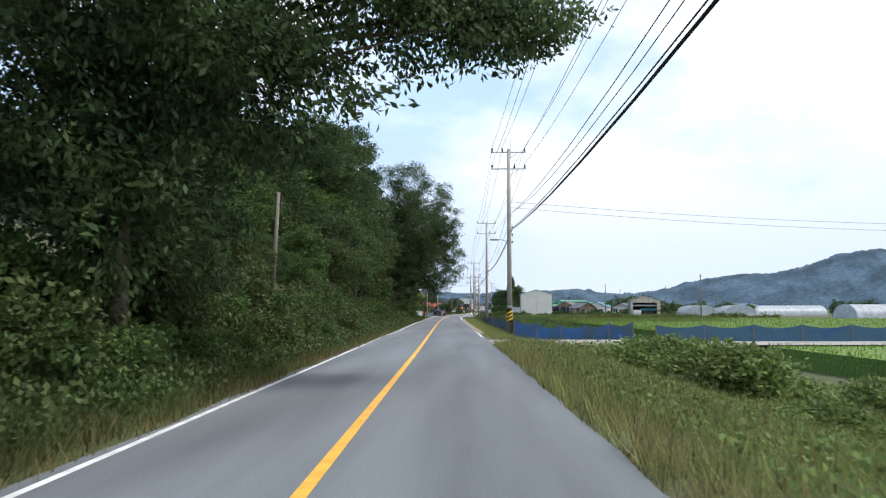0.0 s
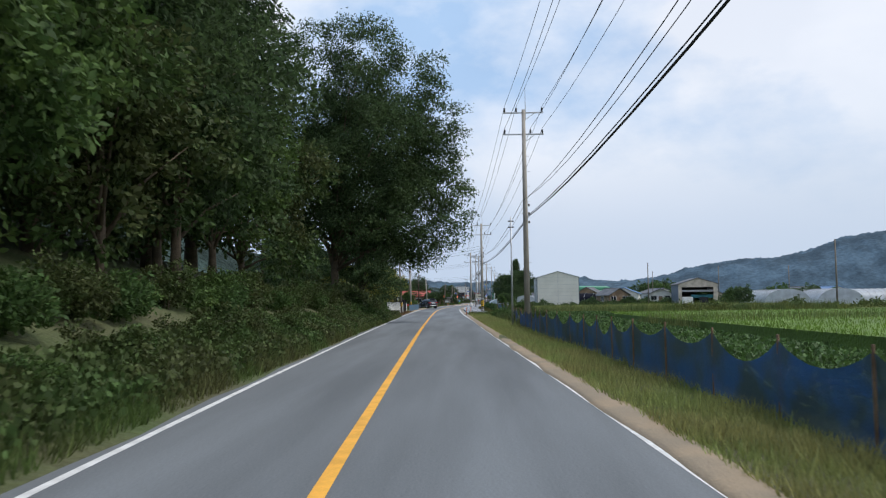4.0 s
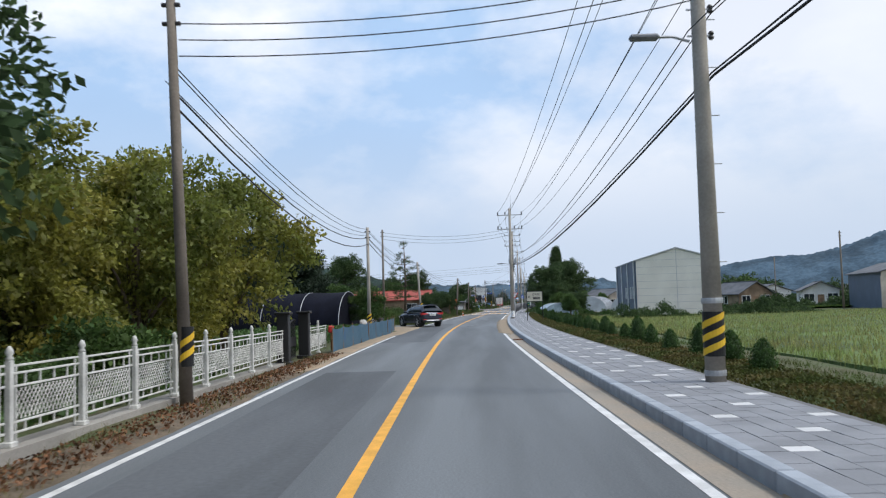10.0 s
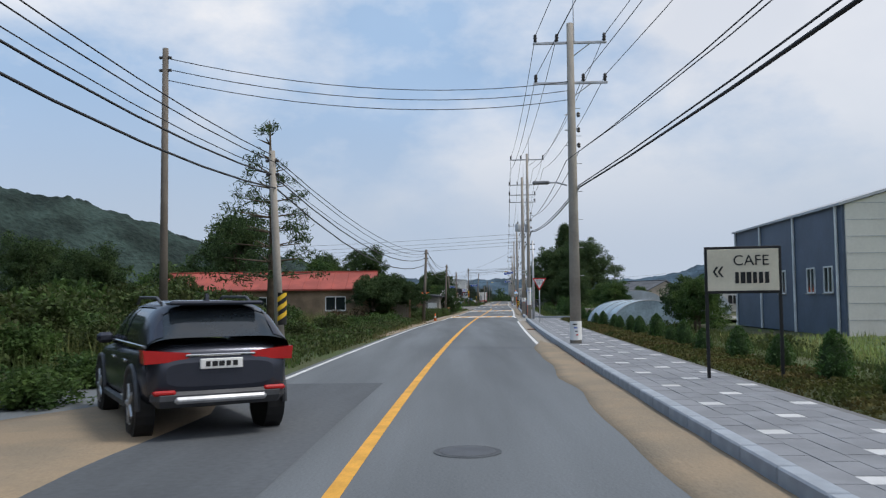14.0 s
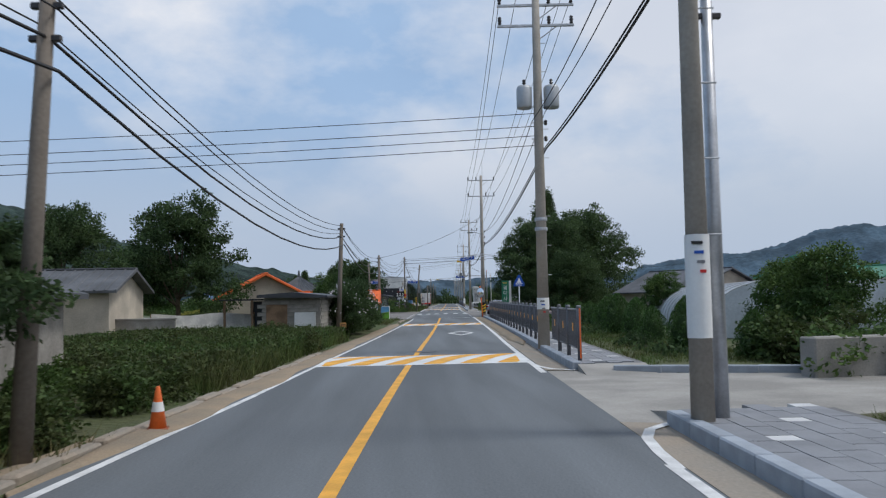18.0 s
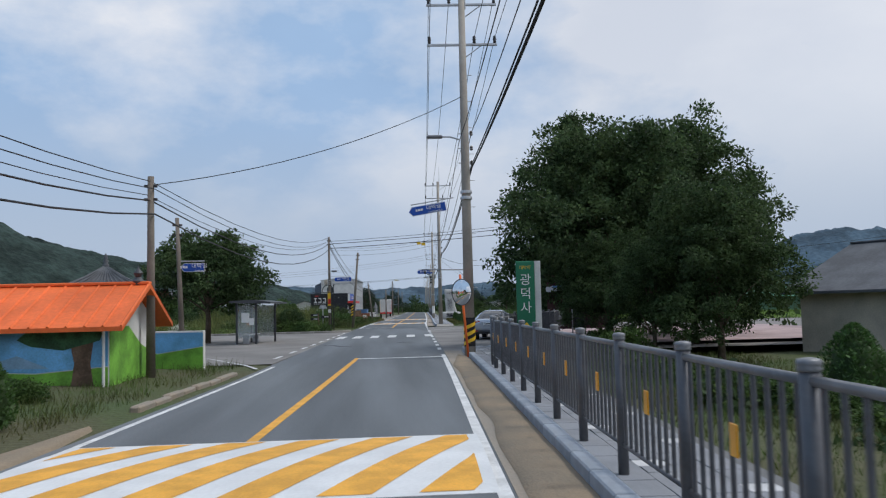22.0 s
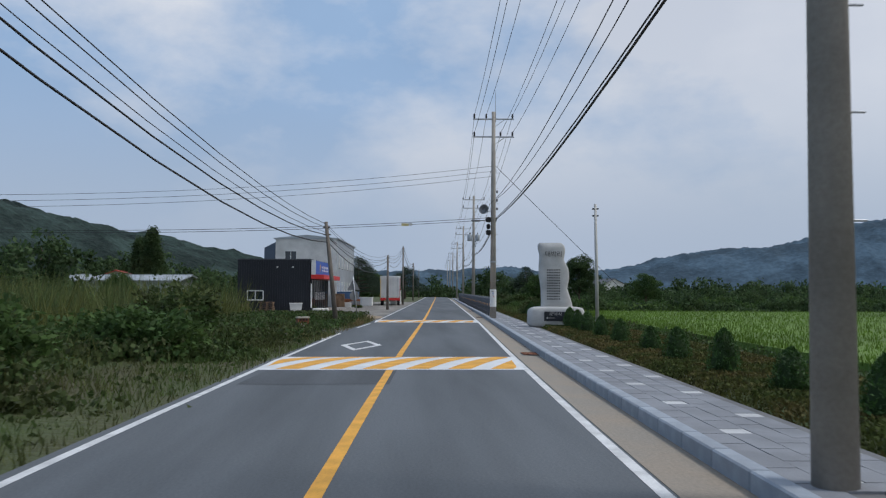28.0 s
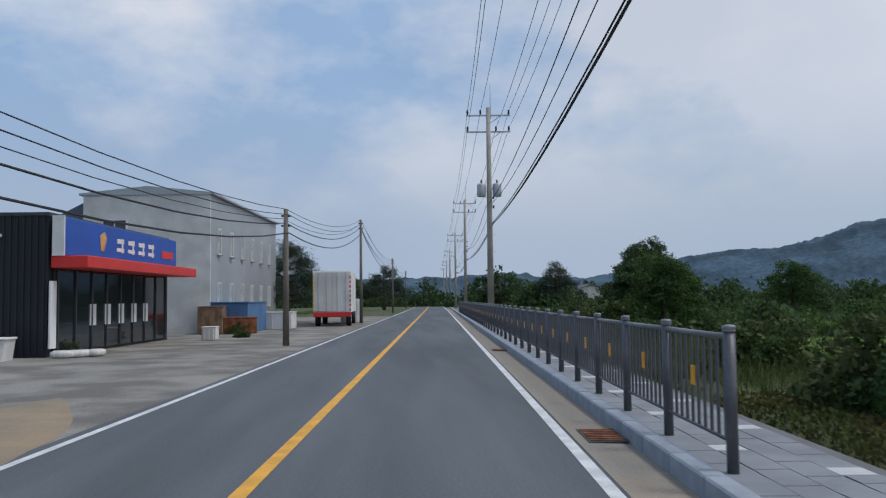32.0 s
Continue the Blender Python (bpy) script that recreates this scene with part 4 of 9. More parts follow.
over2 = tree_meshes(18, 6.6, LEAF_DARK, 4600, 34, 0.75, 0.23, 0.24, 0.42, 0.5, 16, 12, 0.4, 0.75,
                    ((8.4, -1.0, 6.6, 1.7, 2.2, 1.5), (8.0, 0.5, 8.8, 2.0, 2.4, 1.8), (6.0, -1.0, 4.9, 2.0, 2.2, 1.2), (4.0, -1.6, 6.2, 2.6, 2.4, 1.7), (1.0, -2.0, 6.2, 3.0, 2.6, 2.0), (-2.5, -2.0, 7.0, 3.0, 2.6, 2.4), (7.4, 1.0, 12.0, 2.2, 2.4, 2.4), (-5, -1, 8, 3, 3, 2.6),
                     (6.8, 0, 10.5, 2.4, 2.4, 2.2), (3.5, -1.5, 9.5, 3.0, 2.6, 2.4), (0, 0, 11, 3.4, 3, 3), (-3, 0, 12, 3.4, 3, 3), (5.5, -1.5, 8.0, 2.6, 2.2, 1.8), (5.2, 1, 16.5, 3.2, 3, 2.8), (2.0, 1, 19.5, 3.6, 3.2, 2.6), (7.2, 1, 14.5, 2.2, 2.4, 2.4), (-2, 1, 18, 3.6, 3.2, 3)), (2.4, 0))
plant("oak_tree", over2, ground_at(117.5, -6.6), 0, 1.0, "tall dark broad-leaved tree whose crown overhangs the road")
back2 = tree_meshes(20, 6.4, LEAF_DARK, 1500, 30, 0.9, 0.32, 0.16, 0.45, 0.4, 14, 13, 0.5, 0.8)
for y, d, rz, s_ in ((84, -12.0, 120, 0.92), (92, -11.0, 60, 0.98), (98.5, -13.5, 200, 0.95), (105, -13.2, 20, 1.08)):
    plant("oak_tree", back2, ground_at(y, d), rz, s_, "tall dark broad-leaved tree on the wooded bank")

# ---- shrubs and creepers on the banks ----


def bush_mesh(rx, ry, rz, mat, n, size, seed, aspect=0.55):
    global rng
    keep = rng
    rng = np.random.default_rng(2000 + seed)
    bs = [(rng.uniform(-0.5, 0.5) * rx, rng.uniform(-0.5, 0.5) * ry, rz * rng.uniform(0.35, 0.62), rx * rng.uniform(0.4, 0.62), ry * rng.uniform(0.4, 0.62), rz * rng.uniform(0.35, 0.5)) for _ in range(7)]
    me = crown_mesh("foliage", bs, mat, n, 20, 0.4, size, aspect, 0.15, 0.55)
    rng = keep
    return me


STEMS = mesh_of("stem", Geo().tube([(0, 0, -0.1), (0.2, 0.1, 0.9)], [0.03, 0.012], 5).tube([(0, 0, -0.1), (-0.3, 0.2, 1.0)], [0.03, 0.012], 5).tube([(0, 0, -0.1), (0.05, -0.35, 0.8)], [0.03, 0.012], 5), BARK)
BUSHES = [bush_mesh(1.7, 1.7, 1.9, LEAF_IVY, 210, 0.19, 1), bush_mesh(1.6, 2.0, 1.5, LEAF, 210, 0.18, 2), bush_mesh(1.8, 1.8, 2.3, LEAF_IVY, 220, 0.2, 3), bush_mesh(1.5, 1.5, 1.7, LEAF, 200, 0.18, 4)]


def bush(y, d, s=1.0, kind=None, zs=1.0, label="leafy green shrub on the verge", group="verge shrubs", z=None):
    m = BUSHES[r_.randrange(4) if kind is None else kind]
    at = ground_at(y, d)
    p = thing("shrub", (at[0], at[1], (at[2] if z is None else z) - 0.1), r_.uniform(0, 360), label, "shrub", group)
    part("foliage", m, None, p)
    part("stem", STEMS, None, p)
    p.scale = (s, s, s * zs)
    return p


for y in np.arange(-4, 133, 2.6):
    for d, s in ((-4.6, 0.62), (-6.6, 0.95)):
        bush(y + r_.uniform(-0.8, 0.8), d + r_.uniform(-0.4, 0.4), s * r_.uniform(0.85, 1.25) * (0.7 if 54 < y < 112 else 1.0), None, 1.0, "creeper-covered shrub on the roadside bank", "shrubs of the bank")

# ---- lettering ----


def letters(parent, body, size, at, rot=(90, 0, 0), mat=None, depth=0.003, align="CENTER", label="", spacing=1.0):
    """Words in the built-in font as one mesh part, facing -y of the thing unless turned."""
    cu = bpy.data.curves.new("lettering", "FONT")
    cu.body, cu.size, cu.extrude, cu.align_x, cu.align_y, cu.space_character = body, size, depth, align, "CENTER", spacing
    ob = bpy.data.objects.new("lettering_curve", cu)
    scene.collection.objects.link(ob)
    bpy.context.view_layer.update()
    me = bpy.data.meshes.new_from_object(ob.evaluated_get(bpy.context.evaluated_depsgraph_get()))
    bpy.data.objects.remove(ob)
    me.transform(pose(*at, *rot))
    me.materials.clear()
    me.materials.append(mat or SIGN_WHITE)
    return part("lettering", me, None, parent, label or "lettering")


def bars(parent, x0, x1, z, n, h, mat, y=-0.02, seed=1, name="writing_bar"):
    """Writing that cannot be read: short bars in a row."""
    rr = random.Random(seed)
    w = (x1 - x0) / n
    for i in range(n):
        ww = w * rr.uniform(0.6, 0.85)
        part(name, Geo().box((x0 + (i + 0.5) * w, y, z), (ww, 0.006, h)), mat, parent)


# ---- kerbs and paving on the right ----
PALE_STONE = mesh_of("kerb_stone", Geo().box((0, 0, 0.05), (0.26, 1.0, 0.24), 0.02), CONCRETE)
OLD_STONE = mesh_of("kerb_stone", Geo().box((0, 0, 0.05), (0.18, 0.96, 0.22), 0.03), GUTTER)
KERB_STONE = mesh_of("kerb_stone", Geo().box((0, 0, 0.05), (0.2, 0.985, 0.24), 0.018), KERB)
for a, b in RUNS:
    kb = thing("kerb", (0, 0, 0), 0, "blue-grey granite kerb along the footway", "kerb", kind="structure")
    rest = Geo()
    y = a + 0.5
    while y < b:
        p = on(y, 3.83, 0.0)
        if y < 436:
            o = part("kerb_stone", KERB_STONE, None, kb)
            o.matrix_basis = pose(*p, 0, 0, way(y))
        else:
            rest.box((p[0], p[1], 0.05), (0.2, 0.985, 0.24), 0.0, radians(way(y)))
        y += 1.0
    if rest.v:
        part("kerb_stones", rest, KERB, kb, kind="stuff")
# the paved corner before the forecourt
PINK = M("pink_paving", (0.43, 0.325, 0.32), 0.9, var=0.12, scale=0.7, fine=20, bump=0.3)
edge = lambda y: 4.75 + 0.32 * (y - 317.5)
solid("pavement", strip(318.4, 338, edge, 24, 0.12, 1.5, 0.4), PINK, label="faded pink paving of the village corner", category="pavement", kind="structure")
kb = thing("kerb", (0, 0, 0), 0, "blue-grey granite kerb that turns into the side road", "kerb", kind="structure")
for k in range(20):
    y = 318.2 + 0.95 * k
    o = part("kerb_stone", KERB_STONE, None, kb)
    o.matrix_basis = pose(*on(y, edge(y) - 0.1, 0.0), 0, 0, way(y) - 17.5)
# low kerbs on the left
for y0, y1, d in ((249, 268, -3.02), (302, 310, -2.86)):
    kb = thing("kerb", (0, 0, 0), 0, "old weathered sandy concrete kerb", "kerb", kind="structure")
    for y in np.arange(y0, y1, 1.0):
        o = part("kerb_stone", OLD_STONE, None, kb)
        o.matrix_basis = pose(*on(y, d + 0.03 * math.sin(y * 5), -0.10 + 0.015 * math.sin(y * 3)), 0, 1.5 * math.sin(y * 7), way(y) + 1.2 * math.sin(y * 4))
kb = thing("kerb", (0, 0, 0), 0, "pale concrete kerb round the restaurant corner", "kerb", kind="structure")
for k in range(26):
    u = k / 25
    o = part("kerb_stone", PALE_STONE, None, kb)
    o.matrix_basis = pose(*on(347.2, -30 + 25.2 * u, -0.04), 0, 0, way(347) + 90)
for k in range(7):
    a = k / 6 * 80
    o = part("kerb_stone", PALE_STONE, None, kb)
    o.matrix_basis = pose(*on(349.0 - 1.8 * math.cos(radians(a)), -4.6 + 1.6 * math.sin(radians(a)), -0.04), 0, 0, 90 + a)

PAVE_MESH = mesh_of("paver", Geo().box((0, 0, 0), (0.298, 0.59, 0.05), 0.004), PAVER)
HALF_MESH = mesh_of("paver", Geo().box((0, -0.15, 0), (0.298, 0.288, 0.05), 0.004), PAVER)
PALE_MESH = mesh_of("paver", Geo().box((0, 0.15, 0), (0.298, 0.288, 0.05), 0.004), PAVER_PALE)
for a, b in RUNS:
    rest, pale, home = Geo(), Geo(), thing("paving", (0, 0, 0), 0, "grey paving blocks with scattered pale blocks", "paving", kind="structure")
    row = 0
    y = a + 0.3
    while y < min(b, 470):
        for c in range(6 if a < 200 else 4):
            yy = y + (0.3 if c % 2 else 0.0)
            p = on(yy, 4.09 + 0.31 * c, 0.118 + 0.002 * ((row * 7 + c * 5) % 3))
            is_pale = (c in (1, 5) and row % 4 == 0) or (c == 3 and row % 4 == 2)
            if 368 < y < 391:
                for me in ((PALE_MESH, HALF_MESH) if is_pale else (PAVE_MESH,)):
                    o = part("paver", me, None, home)
                    o.matrix_basis = pose(*p, 0, 0, way(yy))
            else:
                if is_pale:
                    pale.box((p[0], p[1] + 0.15, p[2]), (0.298, 0.288, 0.05), 0, radians(way(yy)))
                    rest.box((p[0], p[1] - 0.15, p[2]), (0.298, 0.288, 0.05), 0, radians(way(yy)))
                else:
                    rest.box(p, (0.298, 0.59, 0.05), 0, radians(way(yy)))
        y += 0.6
        row += 1
    part("grey_pavers", rest, PAVER, home, kind="stuff")
    part("pale_pavers", pale, PAVER_PALE, home, "pale paving blocks", kind="stuff")

# ---- road humps and markings ----


def hump(y0, n=6, length=3.5):
    """A painted road hump with slanting yellow bars on white."""
    h = thing("road_hump", (0, 0, 0), 0, "low road hump with slanting yellow and white bars", "road hump", "road humps", "structure")
    rise = lambda u: 0.055 * math.sin(math.pi * u) + 0.004
    rows = []
    for k in range(13):
        u = k / 12
        rows.append([on(y0 + length * u, d, rise(u)) for d in (EDGE_L(y0) + 0.03, -1, 0, 1, EDGE_R(y0) - 0.04)])
    part("white_base", Geo().grid(rows), WHITE_HUMP, h, smooth=True)
    d = -3.4
    while d < 2.6:
        g = Geo()
        rr = []
        for k in range(13):
            u = k / 12
            u2 = 0.03 + 0.94 * u
            s = 1.25 * u
            lo, hi = np.clip(d + s, EDGE_L(y0) + 0.15, 2.78), np.clip(d + s + 0.5, EDGE_L(y0) + 0.15, 2.78)
            rr.append([on(y0 + length * u2, float(lo), rise(u2) + 0.005), on(y0 + length * u2, float(hi), rise(u2) + 0.005)])
        part("yellow_bar", g.grid(rr), YELLOW, h)
        d += 0.93
    return h


for y in (262.4, 294.0, 373.0, 399.8):
    hump(y)


def diamond(y0, y1, d0, d1):
    g = Geo()
    ym, dm, w = (y0 + y1) / 2, (d0 + d1) / 2, 0.2
    out = [(y0, dm), (ym, d1), (y1, dm), (ym, d0)]
    ins = [(y0 + w * 3.2, dm), (ym, d1 - w), (y1 - w * 3.2, dm), (ym, d0 + w)]
    g.add([on(a, b, 0.005) for a, b in out + ins], [(i, (i + 1) % 4, 4 + (i + 1) % 4, 4 + i) for i in range(4)])
    return solid("crossing_ahead_mark", g, WHITE_LINE, label="white diamond outline painted on the lane", category="road marking", group="diamond marks", kind="structure")


diamond(278.9, 283.9, 0.75, 2.05)
diamond(378.8, 383.4, -2.05, -0.75)
solid("stop_line", strip(314.6, 314.95, 0.05, 3.0, 0.005), WHITE_LINE, label="white stop line", category="road marking", kind="structure")
solid("stop_line", strip(358.3, 358.65, -2.7, -0.05, 0.005), WHITE_LINE, label="white stop line", category="road marking", kind="structure")
cw = thing("zebra_crossing", (0, 0, 0), 0, "white zebra crossing bars", "crossing", kind="structure")
for i, d in enumerate((-2.35, -1.4, -0.42, 0.58, 1.68, 2.75)):
    part("bar", strip(334.0 + 0.1 * i, 337.6 + 0.1 * i, d - 0.24, d + 0.24, 0.010), WHITE_LINE, cw)
for side, ys in ((2.92, np.arange(319.4, 358, 3.4)), (-2.95, np.arange(316.2, 346, 3.4))):
    dl = thing("dashed_line", (0, 0, 0), 0, "broken white line across the junction", "road marking", kind="structure")
    for y in ys:
        part("dash", strip(y, y + 1.6, side - 0.075, side + 0.075, 0.005), WHITE_LINE, dl)


def paint_arc(cy, cd, r, a0, a1, w=0.14):
    rows = []
    for k in range(13):
        a = radians(a0 + (a1 - a0) * k / 12)
        rows.append([on(cy + (r + s) * math.sin(a), cd + (r + s) * math.cos(a), 0.006) for s in (-w / 2, w / 2)])
    return solid("edge_line", Geo().grid(rows), WHITE_LINE, label="curved white edge line at the junction", category="road marking", kind="structure")


solid("edge_line", Geo().grid([[on(y + 0.05, d - 0.07, 0.006), on(y - 0.05, d + 0.07, 0.006)] for y, d in ((311.2, -2.62), (312.0, -2.9), (313.0, -3.3), (314.1, -3.84), (315.4, -4.5), (316.8, -5.2), (318.3, -6.1), (319.3, -7.1), (320.1, -8.14))]),
      WHITE_LINE, label="curved white edge line at the junction", category="road marking", kind="structure")
paint_arc(345.6, 6.0, 3.1, 180, 100)
paint_arc(402.0, -6.5, 3.9, 0, 40)
def paint_path(points, w=0.13, label="curved white edge line"):
    """A painted line through places (y, d)."""
    pts = [Vector(on(y, d, 0.006)) for y, d in points]
    rows = []
    for i, p in enumerate(pts):
        t = (pts[min(i + 1, len(pts) - 1)] - pts[max(i - 1, 0)]).normalized()
        n = Vector((t.y, -t.x, 0)) * w / 2
        rows.append([tuple(p - n), tuple(p + n)])
    return solid("edge_line", Geo().grid(rows), WHITE_LINE, label=label, category="road marking", kind="structure")


paint_path(((249.3, 3.13), (250.2, 3.16), (251.0, 3.24), (251.6, 3.42), (252.0, 3.75), (252.2, 4.3)))
paint_path(((259.9, 4.3), (260.0, 3.7), (260.4, 3.3), (261.2, 3.08), (262.4, 2.98)))
paint_path(((50.6, 3.27), (50.2, 3.42), (49.9, 3.7), (49.8, 4.1)))
paint_path(((384.3, -3.08), (386.2, -3.0), (387.8, -2.92), (388.3, -2.98), (388.55, -3.35), (388.7, -3.83), (388.4, -4.43), (387.9, -5.1)), label="white edge line that turns into a field entrance")
solid("side_road", strip(388.5, 393.0, -7.0, -2.7, -0.008, 1.5, 0.3), ASPHALT, label="short asphalt field entrance", category="road", kind="structure")
# newer asphalt patches, sand spills, manholes
for y0, y1, d0, d1 in ((146.8, 162, -2.4, -0.6), (178, 209, -2.72, -0.62), (370.2, 372.9, -2.6, 0.15)):
    solid("asphalt_patch", strip(y0, y1, d0, d1, 0.003), ASPHALT_NEW, label="darker newer asphalt patch", category="road patch", kind="structure")


def spill(y0, y1, d0, d1, z, seed, label="pale sand washed over the road edge", mat=None):
    nz = lambda y, k: noise.noise(Vector((y * 0.35, seed, k)))
    rows = []
    for y in np.arange(y0, y1 + 0.1, 0.8):
        e = min(1.0, (y - y0) / 4, (y1 - y) / 4)
        q = 0.4 if callable(d0) else min(0.5, (d1 - d0) * 0.22)
        a, b = (d0(y) if callable(d0) else d0) + q * nz(y, 0), (d1(y) + 0.12 * nz(y, 3) if callable(d1) else d1 + q * nz(y, 3))
        m = (a + b) / 2
        a, b = m + (a - m) * max(e, 0.05), m + (b - m) * max(e, 0.05)
        rows.append([on(y, a - 0.06, z - 0.16)] + [on(y, a + (b - a) * k / 4, z + (0.03 + 0.02 * nz(y * 3, k)) * math.sin(math.pi * k / 4)) for k in range(5)] + [on(y, b + 0.06, z - 0.16)])
    return solid("sand_spill", Geo().grid(rows), mat or SAND, label=label, category="sand", kind="structure", smooth=True)


spill(184, 224, 2.9, 3.85, 0.004, 1)
spill(140.2, 149, 3.2, 4.8, 0.011, 2)
spill(160, 209, lambda y: float(np.interp(y, [160, 192, 198, 204, 209], [-3.7, -3.8, -6.2, -5.6, -3.6])), lambda y: -2.88 if y < 188 else -2.62, 0.006, 3)
spill(132, 172, -3.95, -3.0, 0.004, 4, "brown dirt and dead leaves along the fence foot", M("brown_dirt", (0.150, 0.115, 0.080), 0.95, var=0.3, scale=1.5, fine=20, bump=0.6, dist=0.02, col2=(0.095, 0.075, 0.05)))
spill(249, 300, -3.1, -2.42, 0.004, 5, "sandy dirt at the road edge")
spill(402.5, 414, -6.5, -2.75, 0.004, 6, "pale sandy apron of the yard")
spill(56, 143, 3.34, 3.86, 0.004, 8, "sandy edge beside the white line")
spill(270, 316, 3.15, 3.85, 0.02, 9, "sand in the gutter")
for y, d in ((201.7, 1.1), (267.6, 0.2), (327.5, 1.4), (324.6, -1.3), (326, -2.0), (54.3, 1.34)):
    mh = thing("manhole_cover", on(y, d, 0.003), 0, "dark round iron manhole cover", "manhole cover", "manhole covers", "structure")
    part("ring", Geo().lathe([(0.36, 0), (0.36, 0.004), (0.33, 0.006)], 24), ASPHALT_NEW, mh)
    part("lid", Geo().lathe([(0.30, 0), (0.30, 0.008), (0.28, 0.009)], 24), STEEL_DARK, mh)
for y in (235.4, 213, 189, 178, 377.5, 409, 425):
    gr = thing("drain_grate", on(y, 3.5, 0.0), way(y), "dark iron drain grate in the gutter", "drain grate", "drain grates", "structure")
    part("frame", Geo().box((0, 0, 0.008), (0.44, 0.9, 0.012)), STEEL_DARK, gr)
    for k in range(7):
        part("slat", Geo().box((0, -0.36 + 0.12 * k, 0.018), (0.4, 0.06, 0.012)), RUST, gr)

# ---- grey railing along the footway ----


def fence_panel_meshes():
    bar = mesh_of("bar", Geo().tube([(0, 0, 0.27), (0, 0, 1.10)], 0.016, 6), STEEL_RAIL)
    rail = mesh_of("rail", Geo().tube([(0, 0, 0), (0, 1.84, 0)], 0.026, 8), STEEL_GREY, True)
    low = mesh_of("rail", Geo().tube([(0, 0, 0), (0, 1.84, 0)], 0.018, 8), STEEL_RAIL, True)
    post = mesh_of("post", Geo().lathe([(0.05, 0), (0.05, 1.16)], 12), STEEL_RAIL, True)
    cap = mesh_of("cap", Geo().lathe([(0.054, 1.16), (0.058, 1.172), (0.054, 1.18), (0.058, 1.19), (0.058, 1.205), (0.05, 1.215), (0.015, 1.222)], 12), STEEL_GREY, True)
    plate = mesh_of("reflector", Geo().box((0, 0, 0), (0.012, 0.11, 0.18), 0.003), AMBER)
    return bar, rail, low, post, cap, plate


FP = fence_panel_meshes()


def railing(points, label, zb=0.14, tall=1.04):
    """A railing over the given posts: each panel is a thing with post, rails, bars and reflector."""
    made = []
    for (x0, y0), (x1, y1) in zip(points, points[1:]):
        L = math.hypot(x1 - x0, y1 - y0)
        rz = math.degrees(math.atan2(-(x1 - x0), y1 - y0))
        f = thing("railing_panel", (x0, y0, zb), rz, label, "railing", "railing along the footway")
        f.scale = (1, 1, tall)
        s = L / 1.9
        post = part("post", FP[3], None, f)
        part("cap", FP[4], None, post)
        for m, z in ((FP[1], 1.12), (FP[2], 0.26)):
            o = part("rail", m, None, f)
            o.matrix_basis = Matrix.Translation((0, 0.03, z)) @ Matrix.Diagonal((1, s, 1, 1))
        for k in range(10):
            o = part("bar", FP[0], None, f)
            o.location = (0, L * (k + 0.75) / 10.5, 0)
        o = part("reflector", FP[5], None, f, "amber reflector plate")
        o.location = (-0.02, L * 0.5, 0.72)
        made.append(f)
    return made


def along(y0, y1, d, step=1.9):
    n = round((y1 - y0) / step)
    return [on(y0 + (y1 - y0) * k / n, d)[:2] for k in range(n + 1)]


first = railing(along(260.8, 266.2, 4.02), "dark grey steel railing with amber reflectors")[0]
part("reflective_strip", Geo().box((0.015, -0.055, 0.6), (0.035, 0.012, 1.1)), ORANGE, first, "orange reflective strip on the end post")
railing(along(267.6, 307, 4.02), "dark grey steel railing with amber reflectors")
railing([on(307 + 1.2 * k, 4.02 + 0.03 * k * k)[:2] for k in range(8)], "grey steel railing that bends with the kerb")
railing([on(319 + 1.8 * k, edge(319 + 1.8 * k) + 0.3)[:2] for k in range(10)], "grey steel railing beside the side road")
railing(along(406.2, 492, 4.04), "dark grey steel railing with amber reflectors", tall=0.99)

# ---- small clipped conifers ----


def conifer_mesh(h, r, seed, n=1500, size=0.075):
    global rng
    keep = rng
    rng = np.random.default_rng(3000 + seed)
    u = rng.random(n) ** 0.8
    prof = np.interp(u, [0, 0.12, 0.35, 0.65, 0.88, 1], [0.6, 0.92, 1.0, 0.78, 0.42, 0.08])
    a = rng.uniform(0, math.tau, n)
    rad = r * prof * rng.uniform(0.72, 1.08, n) * (1 + 0.1 * np.sin(a * 3 + seed))
    c = np.stack([np.cos(a) * rad, np.sin(a) * rad, u * h], 1)
    out = unit(np.stack([np.cos(a) * 0.6, np.sin(a) * 0.6, np.full(n, 1.0)], 1))
    me = soup("foliage", leaves(c, size * (h ** 0.4), out, -0.3, 0.38), 4, LEAF_CONIFER)
    rng = keep
    core = Geo().lathe([(r * 0.5, 0.02), (r * 0.78, h * 0.3), (r * 0.55, h * 0.68), (r * 0.1, h * 0.93)], 10)
    return me, mesh_of("core", core, LEAF_DARK, True)


CONIFERS = [conifer_mesh(0.95, 0.34, 1), conifer_mesh(0.88, 0.33, 2), conifer_mesh(1.02, 0.35, 3)]
BIG_CONIFERS = [conifer_mesh(1.5, 0.62, 4, 2600, 0.085), conifer_mesh(1.7, 0.7, 5, 2800, 0.085)]


def conifer(y, d, kinds=CONIFERS, s=1.0, z=None):
    m = kinds[r_.randrange(len(kinds))]
    at = ground_at(y, d)
    p = thing("conifer_shrub", (at[0], at[1], at[2] if z is None else z), r_.uniform(0, 360), "small clipped egg-shaped conifer in the planting strip", "shrub", "clipped conifers")
    p.scale = (s, s, s * r_.uniform(0.92, 1.08))
    part("foliage", m[0], None, p)
    part("core", m[1], None, p)


